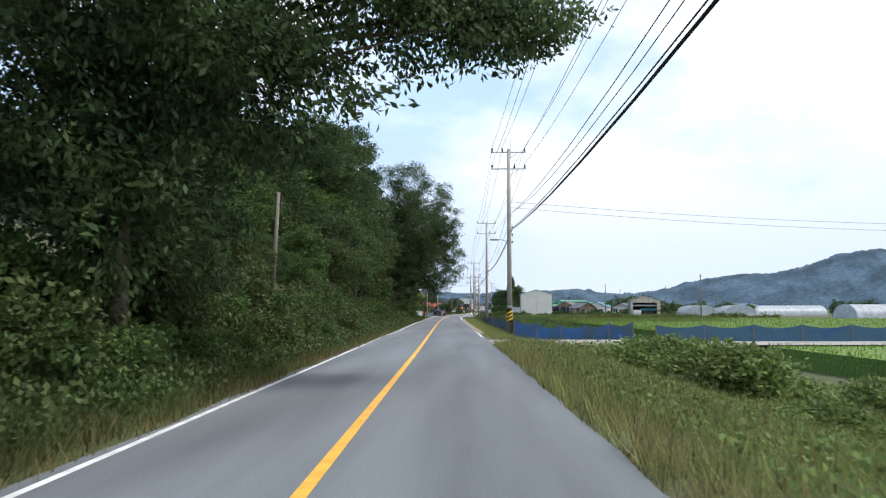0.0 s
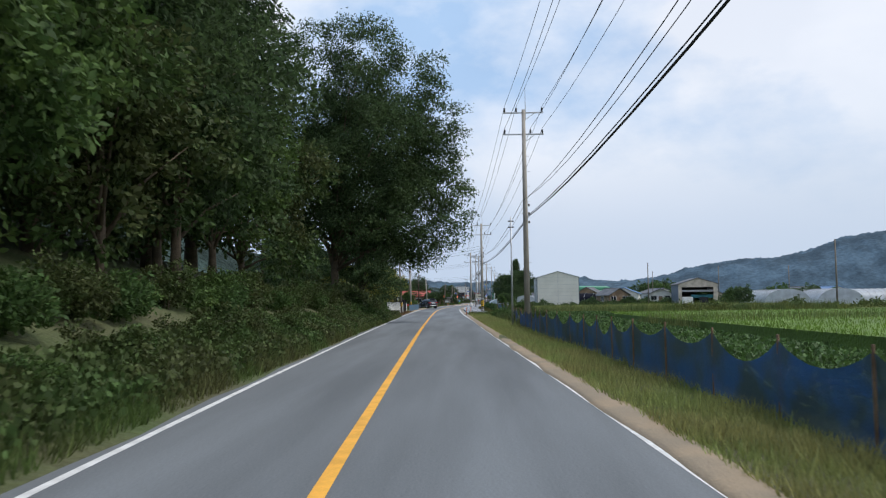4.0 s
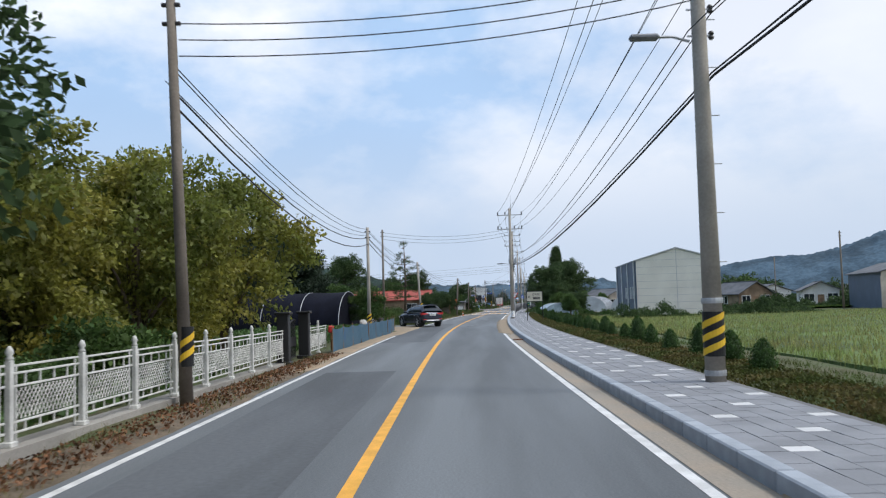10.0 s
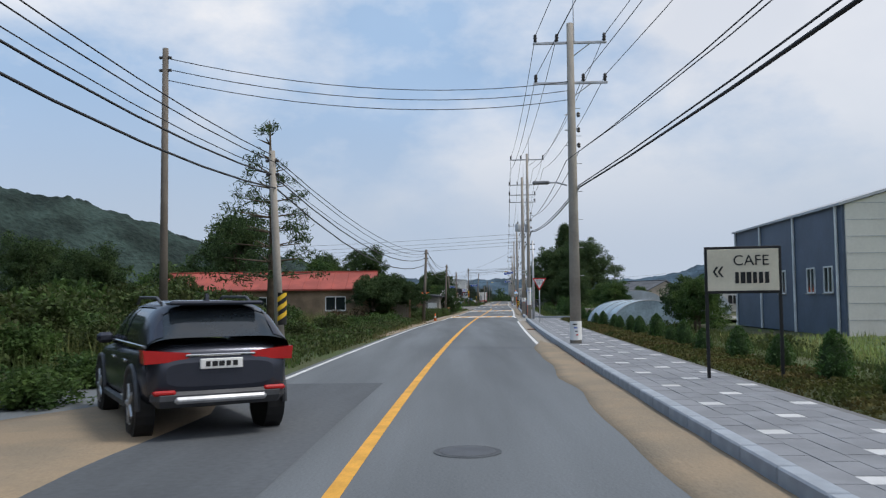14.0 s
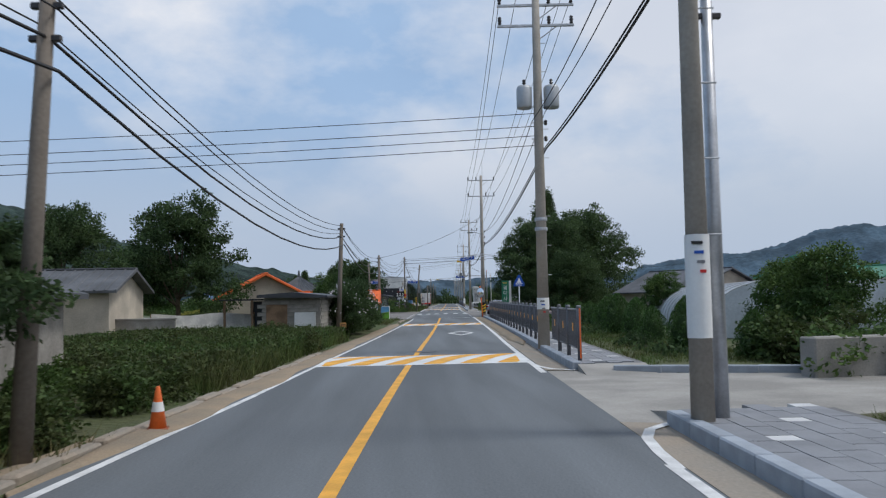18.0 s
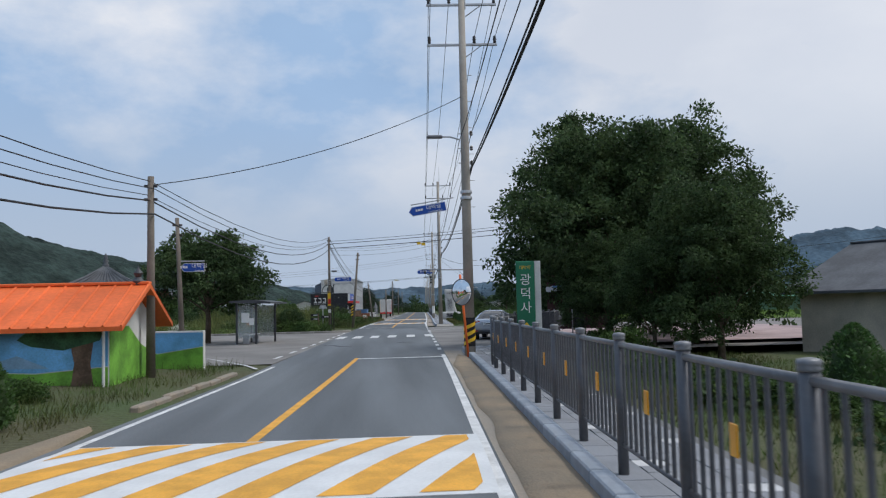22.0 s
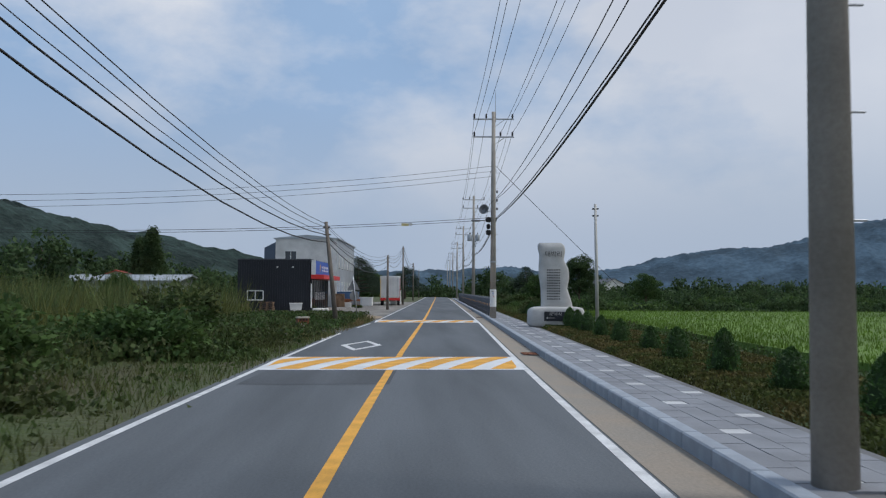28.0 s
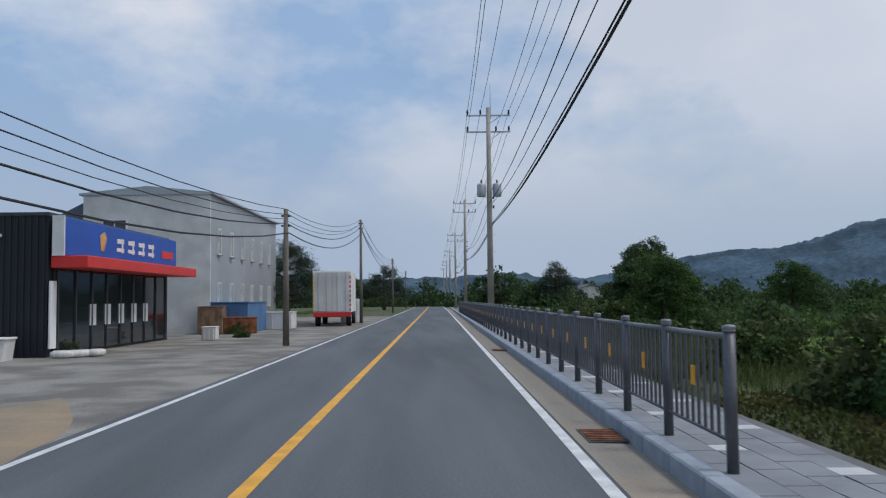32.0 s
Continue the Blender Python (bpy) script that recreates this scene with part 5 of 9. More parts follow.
for y in np.arange(158, 251.5, 2.6):
    conifer(y + r_.uniform(-0.3, 0.3), 7.3 + r_.uniform(-0.15, 0.15), s=r_.uniform(0.7, 0.92))
for y in (364.8, 367.6, 370.6, 373.6, 376.6, 379.8, 383.2, 386.2, 388.4, 390.4):
    conifer(y, 6.55 + r_.uniform(-0.08, 0.08), s=r_.uniform(0.86, 0.96))
for y in (398.7, 401.7, 404.7, 408.5):
    conifer(y, 6.85, s=r_.uniform(1.0, 1.12))
for y, d, s in ((261.5, 8.4, 0.75), (264.5, 7.6, 0.85), (268.6, 7.6, 0.72), (271.5, 7.7, 0.82), (275.5, 7.8, 0.95), (279, 8.0, 0.88), (282, 8.3, 0.75), (286, 8.6, 0.8), (290, 9, 0.85), (294, 9, 0.8), (299, 9, 0.8)):
    conifer(y, d, BIG_CONIFERS, s)
# flexible posts, traffic cone
for y, d in ((142.9, 3.5), (143.7, 3.95)):
    b = thing("delineator_post", on(y, d, 0.0), 0, "orange delineator post with white bands", "post", "delineator posts")
    part("base", Geo().lathe([(0.11, 0), (0.11, 0.03), (0.06, 0.05)], 14), BLACK, b)
    part("tube", Geo().lathe([(0.04, 0.03), (0.04, 0.68), (0.02, 0.7)], 14), ORANGE, b, smooth=True)
    for z in (0.3, 0.5):
        part("band", Geo().lathe([(0.042, z), (0.042, z + 0.07)], 14), SIGN_WHITE, b)
cn = thing("traffic_cone", on(252.6, -2.72, 0.0), 12, "faded orange traffic cone at the road edge", "traffic cone")
cn.scale = (0.8, 0.8, 0.8)
part("foot", Geo().box((0, 0, 0.02), (0.34, 0.34, 0.04), 0.01), RUST, cn)
part("cone", Geo().lathe([(0.14, 0.04), (0.035, 0.68), (0.02, 0.7)], 18), ORANGE, cn, smooth=True)
part("band", Geo().lathe([(0.104, 0.3), (0.078, 0.45)], 18), SIGN_WHITE, cn)

# ---- signs ----


def sign_post(name, at, rz, h, label, r=0.03, mat=None, lean=0.0):
    s = thing(name, at, rz, label, "sign")
    part("post", Geo().tube([(0, 0.03, -0.05), (lean, 0.03, h)], r, 10), mat or STEEL, s, smooth=True)
    return s


s = sign_post("slow_sign", on(244.0, 4.36, 0.13), way(243), 2.6, "white and red slow-down triangle sign on a grey post")
tri = [(-0.43, 2.66), (0.43, 2.66), (0, 1.9)]
part("rim", Geo().prism(tri, -0.012, 0.0, "y"), SIGN_RED, s, "red rim")
part("face", Geo().prism([(-0.325, 2.6), (0.325, 2.6), (0, 2.03)], -0.017, -0.012, "y"), SIGN_WHITE, s)
letters(s, "천천히", 0.16, (0, -0.022, 2.49), mat=SIGN_BLACK)
letters(s, "SLOW", 0.135, (0, -0.022, 2.34), mat=SIGN_BLACK)
s = sign_post("crossing_sign", on(288, 4.75, 0.1), way(286), 2.8, "blue pedestrian crossing sign on a white post", mat=WHITE_PAINT)
part("face", Geo().prism([(-0.3, 2.32), (-0.3, 2.17), (0.3, 2.17), (0.3, 2.32), (0.05, 2.8), (-0.05, 2.8)], -0.012, 0, "y"), SIGN_BLUE, s)
part("symbol", Geo().prism([(-0.13, 2.36), (0.13, 2.36), (0.0, 2.66)], -0.02, -0.013, "y"), SIGN_WHITE, s, "plain white symbol")
for k in range(4):
    part("symbol_bar", Geo().box((-0.15 + 0.1 * k, -0.016, 2.32), (0.06, 0.006, 0.06)), SIGN_WHITE, s)
letters(s, "횡단보도", 0.1, (0, -0.016, 2.23), mat=SIGN_WHITE)
# cafe board
s = thing("cafe_sign", ground_at(207.8, 5.95), way(208) - 12, "cream cafe signboard in a black frame on two posts", "sign")
for x in (-0.62, 0.62):
    part("post", Geo().box((x, 0, 1.25), (0.06, 0.06, 2.6), 0.006), SIGN_BLACK, s)
part("frame", Geo().box((0, -0.03, 2.2), (1.3, 0.05, 0.84), 0.008), SIGN_BLACK, s)
part("board", Geo().box((0, -0.06, 2.2), (1.2, 0.02, 0.74), 0.004), M("cream_board", (0.66, 0.61, 0.48), 0.6, var=0.06, bump=0), s)
letters(s, "«", 0.42, (-0.42, -0.075, 2.2), mat=SIGN_BLACK)
letters(s, "CAFE", 0.26, (0.14, -0.075, 2.36), mat=SIGN_BLACK)
bars(s, -0.15, 0.45, 2.06, 6, 0.2, SIGN_BLACK, -0.074)


def road_name(parent, x, z, text, sub, dirn=-1, w=1.25, h=0.34, tilt=0):
    """A blue road-name plate on a bracket."""
    part("bracket", Geo().tube([(0, 0, z + h * 0.75), (x + dirn * w * 0.5, 0, z + h * 0.75)], 0.02, 8), STEEL, parent)
    arrow = [(-w / 2, -h / 2), (w / 2, -h / 2), (w / 2, h / 2), (-w / 2, h / 2), (-w / 2 - 0.12, 0)]
    pl = part("plate", Geo().prism([(x + a, z + b) for a, b in arrow], -0.03, -0.01, "y"), SIGN_WHITE, parent, "white rim")
    part("blue_face", Geo().prism([(x + a * 0.97, z + b * 0.9) for a, b in arrow], -0.034, -0.03, "y"), SIGN_BLUE, pl)
    letters(parent, text, 0.2, (x + 0.18, -0.04, z + 0.05), mat=SIGN_WHITE)
    letters(parent, sub, 0.085, (x + 0.22, -0.04, z - 0.11), mat=SIGN_WHITE)
    bars(parent, x - 0.5, x - 0.22, z + 0.02, 3, 0.08, SIGN_WHITE, -0.037)


s = thing("road_name_sign", on(316.5, 4.35, 0.1), way(316), "blue road-name plate hung from a pole bracket", "sign", "road-name signs")
road_name(s, -0.95, 5.35, "대박길", "Daebak-gil(Rd)")
s.rotation_euler.y = radians(-9)
s = thing("road_name_sign", on(352.5, -4.7, 0.0), way(352), "blue road-name plate hung from a pole bracket", "sign", "road-name signs")
road_name(s, 1.1, 4.0, "대박길", "Daebak-gil", 1)
s = thing("road_name_sign", on(362, 4.1, 0.1), way(362), "blue road-name plate hung from a pole bracket", "sign", "road-name signs")
road_name(s, -1.15, 4.75, "문절사길", "Munjeolsa-gil")
s = thing("road_name_sign", on(316.3, -6.2, 0.0), way(316), "small blue road-name plate on a thin pole", "sign", "road-name signs")
road_name(s, 0.5, 3.25, "대박길", "Daebak-gil", 1, 0.7, 0.3)

# temple sign, mirror
s = thing("temple_sign", ground_at(314.4, 5.75), way(314) - 4, "tall green signboard with white letters", "sign")
part("board", Geo().box((0, 0, 1.9), (0.62, 0.12, 2.5), 0.015), SIGN_GREEN, s)
part("side_board", Geo().box((0.42, 0.12, 2.0), (0.2, 0.25, 2.3), 0.01), PLASTER_WHITE, s)
for i, ch in enumerate("광덕사"):
    letters(s, ch, 0.42, (0, -0.075, 2.5 - 0.47 * i), mat=SIGN_WHITE)
letters(s, "대박리", 0.14, (0, -0.075, 2.93), mat=SIGN_YELLOW)
part("notice", Geo().box((0, -0.066, 0.84), (0.5, 0.01, 0.18)), STEEL_DARK, s, "black notice strip")
part("arrow", Geo().prism([(-0.12, 0.95), (0.12, 0.95), (0.0, 1.1)], -0.07, -0.062, "y"), SIGN_YELLOW, s)
mr = thing("road_mirror", on(313.75, 3.62, 0.02), way(316) + 8, "round convex road mirror on an orange leaning post", "mirror")
part("post", Geo().tube([(0.1, 0, 0), (-0.12, 0, 2.7)], 0.04, 10), ORANGE, mr, smooth=True)
def turned(x, y, z, c=math.cos(0.7), s_=math.sin(0.7)):
    return (x * c + y * s_ - 0.02, -x * s_ + y * c, z)


bowl = Geo().grid([[turned(0.365 * math.sin(u) / math.sin(0.5) * math.cos(a), -0.12 - (math.cos(u) - math.cos(0.5)) * 0.85, 2.12 + 0.425 * math.sin(u) / math.sin(0.5) * math.sin(a)) for a in np.linspace(0, math.tau, 33)] for u in np.linspace(0.001, 0.5, 9)])
part("mirror_face", bowl, M("mirror_steel", (0.8, 0.8, 0.8), 0.03, 1.0, var=0.01, bump=0), mr, "convex mirror face", smooth=True)
part("rim", Geo().tube([turned(0.365 * math.cos(a), -0.12, 2.12 + 0.425 * math.sin(a)) for a in np.linspace(0, math.tau, 33)], 0.016, 6), STEEL_DARK, mr, smooth=True)
part("back", Geo().tube([(-0.04, 0.0, 2.1), (-0.02, -0.1, 2.1)], 0.2, 16), ORANGE, mr)
s = sign_post("give_way_sign", on(402.4, -3.7, 0.0), way(402) + 25, 2.5, "grey backs of three small road signs on one post", lean=-0.3)
part("triangle_plate", Geo().prism([(-0.62, 1.72), (0.12, 1.72), (-0.25, 2.4)], 0.05, 0.065, "y"), STEEL_GREY, s)
part("round_plate", Geo().tube([(-0.2, 0.05, 1.4), (-0.2, 0.065, 1.4)], 0.28, 20), STEEL_GREY, s)
part("small_plate", Geo().box((-0.12, 0.06, 1.0), (0.5, 0.015, 0.2)), STEEL_GREY, s)
s = sign_post("give_way_sign", on(355.8, -5.6, 0.0), way(356), 2.4, "grey back of a triangular road sign on a post")
part("triangle_plate", Geo().prism([(-0.36, 1.75), (0.36, 1.75), (0, 2.4)], 0.06, 0.075, "y"), STEEL, s)
# guidance camera mast with long arm
s = thing("camera_mast", ground_at(358.4, 6.5), way(358), "grey steel mast with a long arm and traffic cameras", "mast")
part("mast", Geo().tube([(0, 0, 0), (0, 0, 5.4)], [0.11, 0.085], 12), STEEL_GREY, s, smooth=True)
part("arm", Geo().tube([(0, 0, 4.75), (-3.9, 0, 4.82)], 0.045, 10), STEEL_GREY, s, smooth=True)
part("strut", Geo().tube([(0, 0, 3.95), (-0.75, 0, 4.75)], 0.022, 8), STEEL_GREY, s)
part("camera_head", Geo().lathe([(0.04, 0.16), (0.11, 0.12), (0.11, 0), (0.06, -0.1)], 12, (-3.6, 0, 4.55)), STEEL_DARK, s)
part("camera_housing", Geo().box((-2.95, 0, 4.68), (0.5, 0.2, 0.12), 0.02), PLASTER, s, "beige camera housing")
part("control_box", Geo().box((-0.22, 0, 3.6), (0.26, 0.18, 0.22), 0.02), STEEL_GREY, s)
part("beacon", Geo().lathe([(0.06, 5.4), (0.07, 5.46), (0.02, 5.52)], 10), SIGN_RED, s)
part("warning_label", Geo().box((0.0, -0.1, 1.3), (0.12, 0.012, 0.22)), SIGN_YELLOW, s)

# ---- buildings ----


def window(parent, w, h, at, face="y", frame=None, n=2):
    """A window: frame, panes and sill on a wall that faces -y, +x or -x of the building."""
    x, y, z = at
    rot = {"y": 0, "x": 90, "-x": -90, "-y": 180}[face]
    o = new("window")
    o.parent = parent
    o.matrix_basis = pose(x, y, z, 0, 0, rot)
    fm = frame or WHITE_PAINT
    part("window_frame", Geo().box((0, 0, h / 2), (w, 0.08, 0.07)).box((0, 0, -h / 2), (w, 0.08, 0.07)).box((-w / 2, 0, 0), (0.07, 0.08, h)).box((w / 2, 0, 0), (0.07, 0.08, h)).box((0, 0, 0), (0.06, 0.07, h)), fm, o)
    for k in range(n):
        part("pane", Geo().box((-w / 2 + (k + 0.5) * w / n, 0.012, 0), (w / n - 0.06, 0.02, h - 0.06)), GLASS, o)
    part("window_sill", Geo().box((0, -0.05, -h / 2 - 0.06), (w + 0.12, 0.14, 0.05), 0.01), CONCRETE, o)
    return o


def gable(name, at, rz, w, l, h, rise, wall, roof, label, category="house", over=0.35, windows=(), door=None, ribs=0, base=0.0, roof_t=0.12):
    """A building with a gable roof: ridge along its y axis, w across, l long, gables at -y and +y."""
    b = thing(name, at, rz, label, category)
    out = [(-w / 2, base - 0.4), (w / 2, base - 0.4), (w / 2, h), (0, h + rise), (-w / 2, h)]
    part("wall", Geo().prism(out, -l / 2, l / 2, "y"), wall, b)
    n = math.hypot(w / 2, rise)
    for s in (-1, 1):
        e = 1 + over / n
        x1, z1 = s * w / 2 * e, h + rise - rise * e
        q = [(0, h + rise + 0.02), (x1, z1 + 0.02), (x1, z1 + roof_t), (0, h + rise + roof_t + 0.02)]
        rf = part("roof", Geo().prism(q if s > 0 else q[::-1], -l / 2 - over, l / 2 + over, "y"), roof, b)
        if ribs:
            k = int((l + 2 * over) / ribs)
            for i in range(k + 1):
                yy = -l / 2 - over + 0.03 + i * ((l + 2 * over - 0.06) / k)
                part("rib", Geo().tube([(0, yy, h + rise + roof_t + 0.03), (x1, yy, z1 + roof_t + 0.01)], 0.035, 4), roof, rf)
    part("ridge_cap", Geo().box((0, 0, h + rise + roof_t + 0.03), (0.26, l + 2 * over, 0.08), 0.02), roof, b)
    for ww, hh, x, y, z, f in windows:
        window(b, ww, hh, (x, y, z), f)
    if door:
        x, y, dw, dh, f = door
        o = part("door", Geo().box((x, y, dh / 2), (dw if f == "y" else 0.06, 0.06 if f == "y" else dw, dh), 0.01), GLASS if f == "g" else WOOD, b)
        part("door_handle", Geo().tube([(x + (dw * 0.38 if f == "y" else 0.05), y - 0.05, 1.0), (x + (dw * 0.38 if f == "y" else 0.05), y - 0.05, 1.12)], 0.012, 6), STEEL, o)
    return b


# the warehouse: white panelled gable, blue-grey side
wh = thing("warehouse", (16.2, 230.2, -0.3), -3, "large panelled warehouse with a white gable and blue-grey side", "warehouse")
W2, HW, RW, LW = 4.2, 5.95, 1.2, 17
gab = [(-W2, 0), (W2, 0), (W2, HW), (0, HW + RW), (-W2, HW)]
part("gable_wall", Geo().prism(gab, 0, 0.2, "y"), PANEL_WHITE, wh)
part("side_wall", Geo().box((-W2 - 0.02, LW / 2 + 0.1, HW / 2), (0.2, LW, HW), 0.0), PANEL_BLUE, wh, "blue-grey side wall")
part("side_wall", Geo().box((W2 + 0.02, LW / 2 + 0.1, HW / 2), (0.2, LW, HW), 0.0), PANEL_BLUE, wh, "blue-grey side wall")
part("back_wall", Geo().prism(gab, LW, LW + 0.2, "y"), PANEL_WHITE, wh)
for k in range(9):
    z = 0.75 * (k + 1)
    half = W2 if z < HW else max(0.2, W2 * (HW + RW - z) / RW)
    part("panel_joint", Geo().box((0, -0.006, z), (half * 2 - 0.05, 0.02, 0.025)), PANEL_GREY, wh)
part("panel_joint", Geo().box((0, -0.01, (HW + RW) / 2), (0.05, 0.03, HW + RW)), PANEL_GREY, wh)
for s_ in (-1, 1):
    part("roof", Geo().prism([(0, HW + RW + 0.03), (s_ * (W2 + 0.3), HW - 0.06), (s_ * (W2 + 0.3), HW + 0.06), (0, HW + RW + 0.16)][:: s_], -0.15, LW + 0.3, "y"), PANEL_GREY, wh)
for yy in (0.6, 6.2, 11.8, LW - 0.1):
    part("downpipe", Geo().tube([(-W2 - 0.2, yy, 0), (-W2 - 0.2, yy, HW)], 0.07, 8), WHITE_PAINT, wh, "white downpipe")
for yy in (1.8, 4.0, 8.2):
    window(wh, 1.0, 1.2, (-W2 - 0.14, yy, 2.6), "-x")

# the red-roofed house, brown plaster, broken windows
gable("house", (-18.1, 250.9, 0), 93, 6.0, 13.4, 2.35, 1.05, PLASTER_BROWN, ROOF_RED, "low old plaster house with a red metal roof", windows=((1.3, 0.9, -3.03, -4.5, 1.35, "-x"), (1.2, 0.9, -3.03, 0.0, 1.35, "-x"), (1.3, 1.0, -3.03, 4.2, 1.3, "-x")), ribs=0.9, over=0.45)
# shed between the shrubs
gable("shed", on(254.5, -6.9), 4, 2.6, 5.0, 1.8, 0.35, BLOCK, ROOF_GREY, "small dark block shed behind shrubs", "shed", door=(0.4, -2.53, 1.0, 1.6, "y"))
# the block house with a flat roof
bh = thing("storehouse", on(281.2, -6.25), -5, "grey concrete-block storehouse with a thin slab roof", "house")
part("wall", Geo().box((0.5, 0, 1.0), (2.4, 7.0, 2.3)), BLOCK, bh)
part("lean_to_roof", Geo().box((-1.7, -0.6, 2.08), (2.0, 5.6, 0.06)), PANEL_DARK, bh, "dark sheet roof of the open lean-to")
for x in (-2.5, -1.3):
    part("lean_to_post", Geo().box((x, -3.2, 1.0), (0.09, 0.09, 2.1)), WOOD, bh)
part("lean_to_back", Geo().box((-1.7, 1.8, 1.0), (2.0, 0.08, 2.0)), PANEL_DARK, bh, "dark back sheet of the lean-to")
part("roof", Geo().prism([(-0.9, 2.16), (2.1, 2.12), (2.1, 2.22), (0.6, 2.42), (-0.9, 2.3)], -4.0, 3.8, "y"), STEEL_DARK, bh)
bh.scale = (1, 1, 0.84)
BLK = mesh_of("block", Geo().box((0, 0, 0), (0.39, 0.05, 0.19), 0.008), BLOCK)
for r in range(10):
    for c in range(2, 8):
        o = part("block", BLK, None, bh)
        o.location = (-1.5 + 0.4 * c + (0.2 if r % 2 else 0) - 0.1, -3.51, 0.12 + 0.2 * r)
    for c in range(17):
        o = part("block", BLK, None, bh)
        o.matrix_basis = pose(1.71, -3.3 + 0.4 * c + (0.2 if r % 2 else 0), 0.12 + 0.2 * r, 0, 0, 90)
part("door", Geo().box((-0.15, -3.56, 0.9), (0.9, 0.06, 1.8), 0.01), WOOD, bh, "dark wooden door")
part("loose_panel", Geo().box((1.1, -3.75, 0.7), (0.9, 0.05, 1.4), 0.01), PLASTER_WHITE, bh, "pale leaning panel")
# white tarpaulin wall in the field
tw = Geo().grid([[(x, 0.12 * math.sin(x * 1.3), z + 0.05 * math.sin(x * 2.1) * (z > 0.5)) for x in np.linspace(-2.2, 2.2, 24)] for z in (0.25, 0.6, 1.05)])
solid("tarpaulin_screen", tw, TARP, on(279.5, -10.1, 0.1), 14, "sagging white tarpaulin screen over a field wall", "screen", smooth=True)
part("post", Geo().box((-2.2, 0.1, 0.5), (0.07, 0.07, 1.2)).box((2.2, 0.1, 0.5), (0.07, 0.07, 1.2)), WOOD, bpy.data.objects["tarpaulin_screen"])
gable("house", on(277.5, -16.2), 92, 5.0, 7.0, 2.2, 0.8, PLASTER, ROOF_GREY, "low plaster house with a grey corrugated roof", over=0.4, ribs=0.4)
yw = thing("yard_wall", on(276.0, -14.0), 2, "low weathered brown yard wall", "wall")
part("wall", Geo().box((0, 0, 0.45), (7.6, 0.16, 1.1), 0.01), BLOCK, yw)
part("coping", Geo().box((0, 0, 1.03), (7.7, 0.24, 0.07), 0.01), CONCRETE, yw)
bw = thing("retaining_block", on(257.6, 9.2, -0.1), 8, "stained concrete block wall at the lane corner", "wall")
part("wall", Geo().box((0, 0, 0.4), (2.6, 0.5, 0.9), 0.03), CONCRETE, bw)
part("toe", Geo().box((0.9, -0.35, 0.15), (1.4, 0.3, 0.4), 0.03), CONCRETE, bw)
lk = thing("kerb", (0, 0, 0), 0, "low pale concrete kerb along the lane", "kerb", kind="structure")
for k in range(6):
    o = part("kerb_stone", KERB_STONE, None, lk)
    o.matrix_basis = pose(*on(259.2 - 0.25 * k, 5.0 + 0.95 * k, -0.03), 0, 0, way(258) + 75)
wt = thing("water_tank", on(259.2, 11.6, -0.3), 0, "round blue plastic water tank", "tank")
part("body", Geo().lathe([(0.0, 0), (0.62, 0), (0.66, 0.3), (0.62, 0.62), (0.45, 0.74), (0.2, 0.78), (0.0, 0.78)], 24), M("blue_tank_plastic", (0.02, 0.06, 0.28), 0.4, var=0.12, bump=0.05), wt, smooth=True)
part("cap", Geo().lathe([(0.0, 0.77), (0.2, 0.77), (0.2, 0.84), (0.0, 0.86)], 16), M("blue_tank_cap", (0.02, 0.05, 0.22), 0.4, bump=0), wt)
# orange-roofed houses
gable("house", on(297, -11.5), 15, 5.0, 5.0, 2.0, 1.3, PLASTER, ROOF_ORANGE, "house with a bright orange tiled roof", over=0.5, ribs=0.45)
mh = gable("house", on(308.0, -8.6, -0.1), 90, 4.0, 7.2, 1.55, 0.85, PLASTER_WHITE, ROOF_ORANGE, "low orange-roofed house with a painted landscape on its walls", over=0.4, ribs=0.4)
MURAL_SKY = M("sky_blue_mural", (0.16, 0.42, 0.70), 0.7, var=0.2, scale=1.4, bump=0.1)
MURAL_GREEN = M("grass_green_mural", (0.17, 0.40, 0.05), 0.7, var=0.25, scale=2.0, bump=0.1)
MURAL_DARK = M("tree_green_mural", (0.03, 0.09, 0.04), 0.7, var=0.35, scale=3.0, bump=0.1)
MURAL_BROWN = M("bark_brown_mural", (0.13, 0.085, 0.055), 0.7, var=0.3, scale=4.0, bump=0.1)
part("sky_field", Geo().prism([(-3.58, 0.62), (-2.0, 0.5), (0.4, 0.62), (3.58, 0.5), (3.58, 1.42), (-3.58, 1.42)], -2.012, -2.004, "x"), MURAL_SKY, mh, "sky-blue painted field")
part("meadow_field", Geo().prism([(-3.58, -0.1), (3.58, -0.1), (3.58, 0.48), (0.4, 0.6), (-2.0, 0.48), (-3.58, 0.6)], -2.012, -2.004, "x"), MURAL_GREEN, mh, "meadow-green painted field")
part("hill_field", Geo().prism([(-2.3, 0.6), (-1.6, 0.9), (-1.0, 0.72), (-0.4, 0.95), (0.2, 0.62)], -2.018, -2.0135, "x"), M("pale_hill_mural", (0.25, 0.42, 0.6), 0.7, var=0.15, bump=0), mh)
part("painted_trunk", Geo().prism([(-3.3, 0.0), (-2.75, 0.0), (-2.85, 0.7), (-2.7, 1.4), (-3.3, 1.4), (-3.2, 0.7)], -2.024, -2.019, "x"), MURAL_BROWN, mh)
part("painted_crown", Geo().prism([(-3.4, 1.2), (-2.6, 1.0), (-1.9, 1.1), (-1.6, 1.25), (-1.8, 1.42), (-3.5, 1.42)], -2.03, -2.025, "x"), MURAL_DARK, mh)
window(mh, 1.9, 0.8, (-2.05, 1.5, 0.98), "-x")
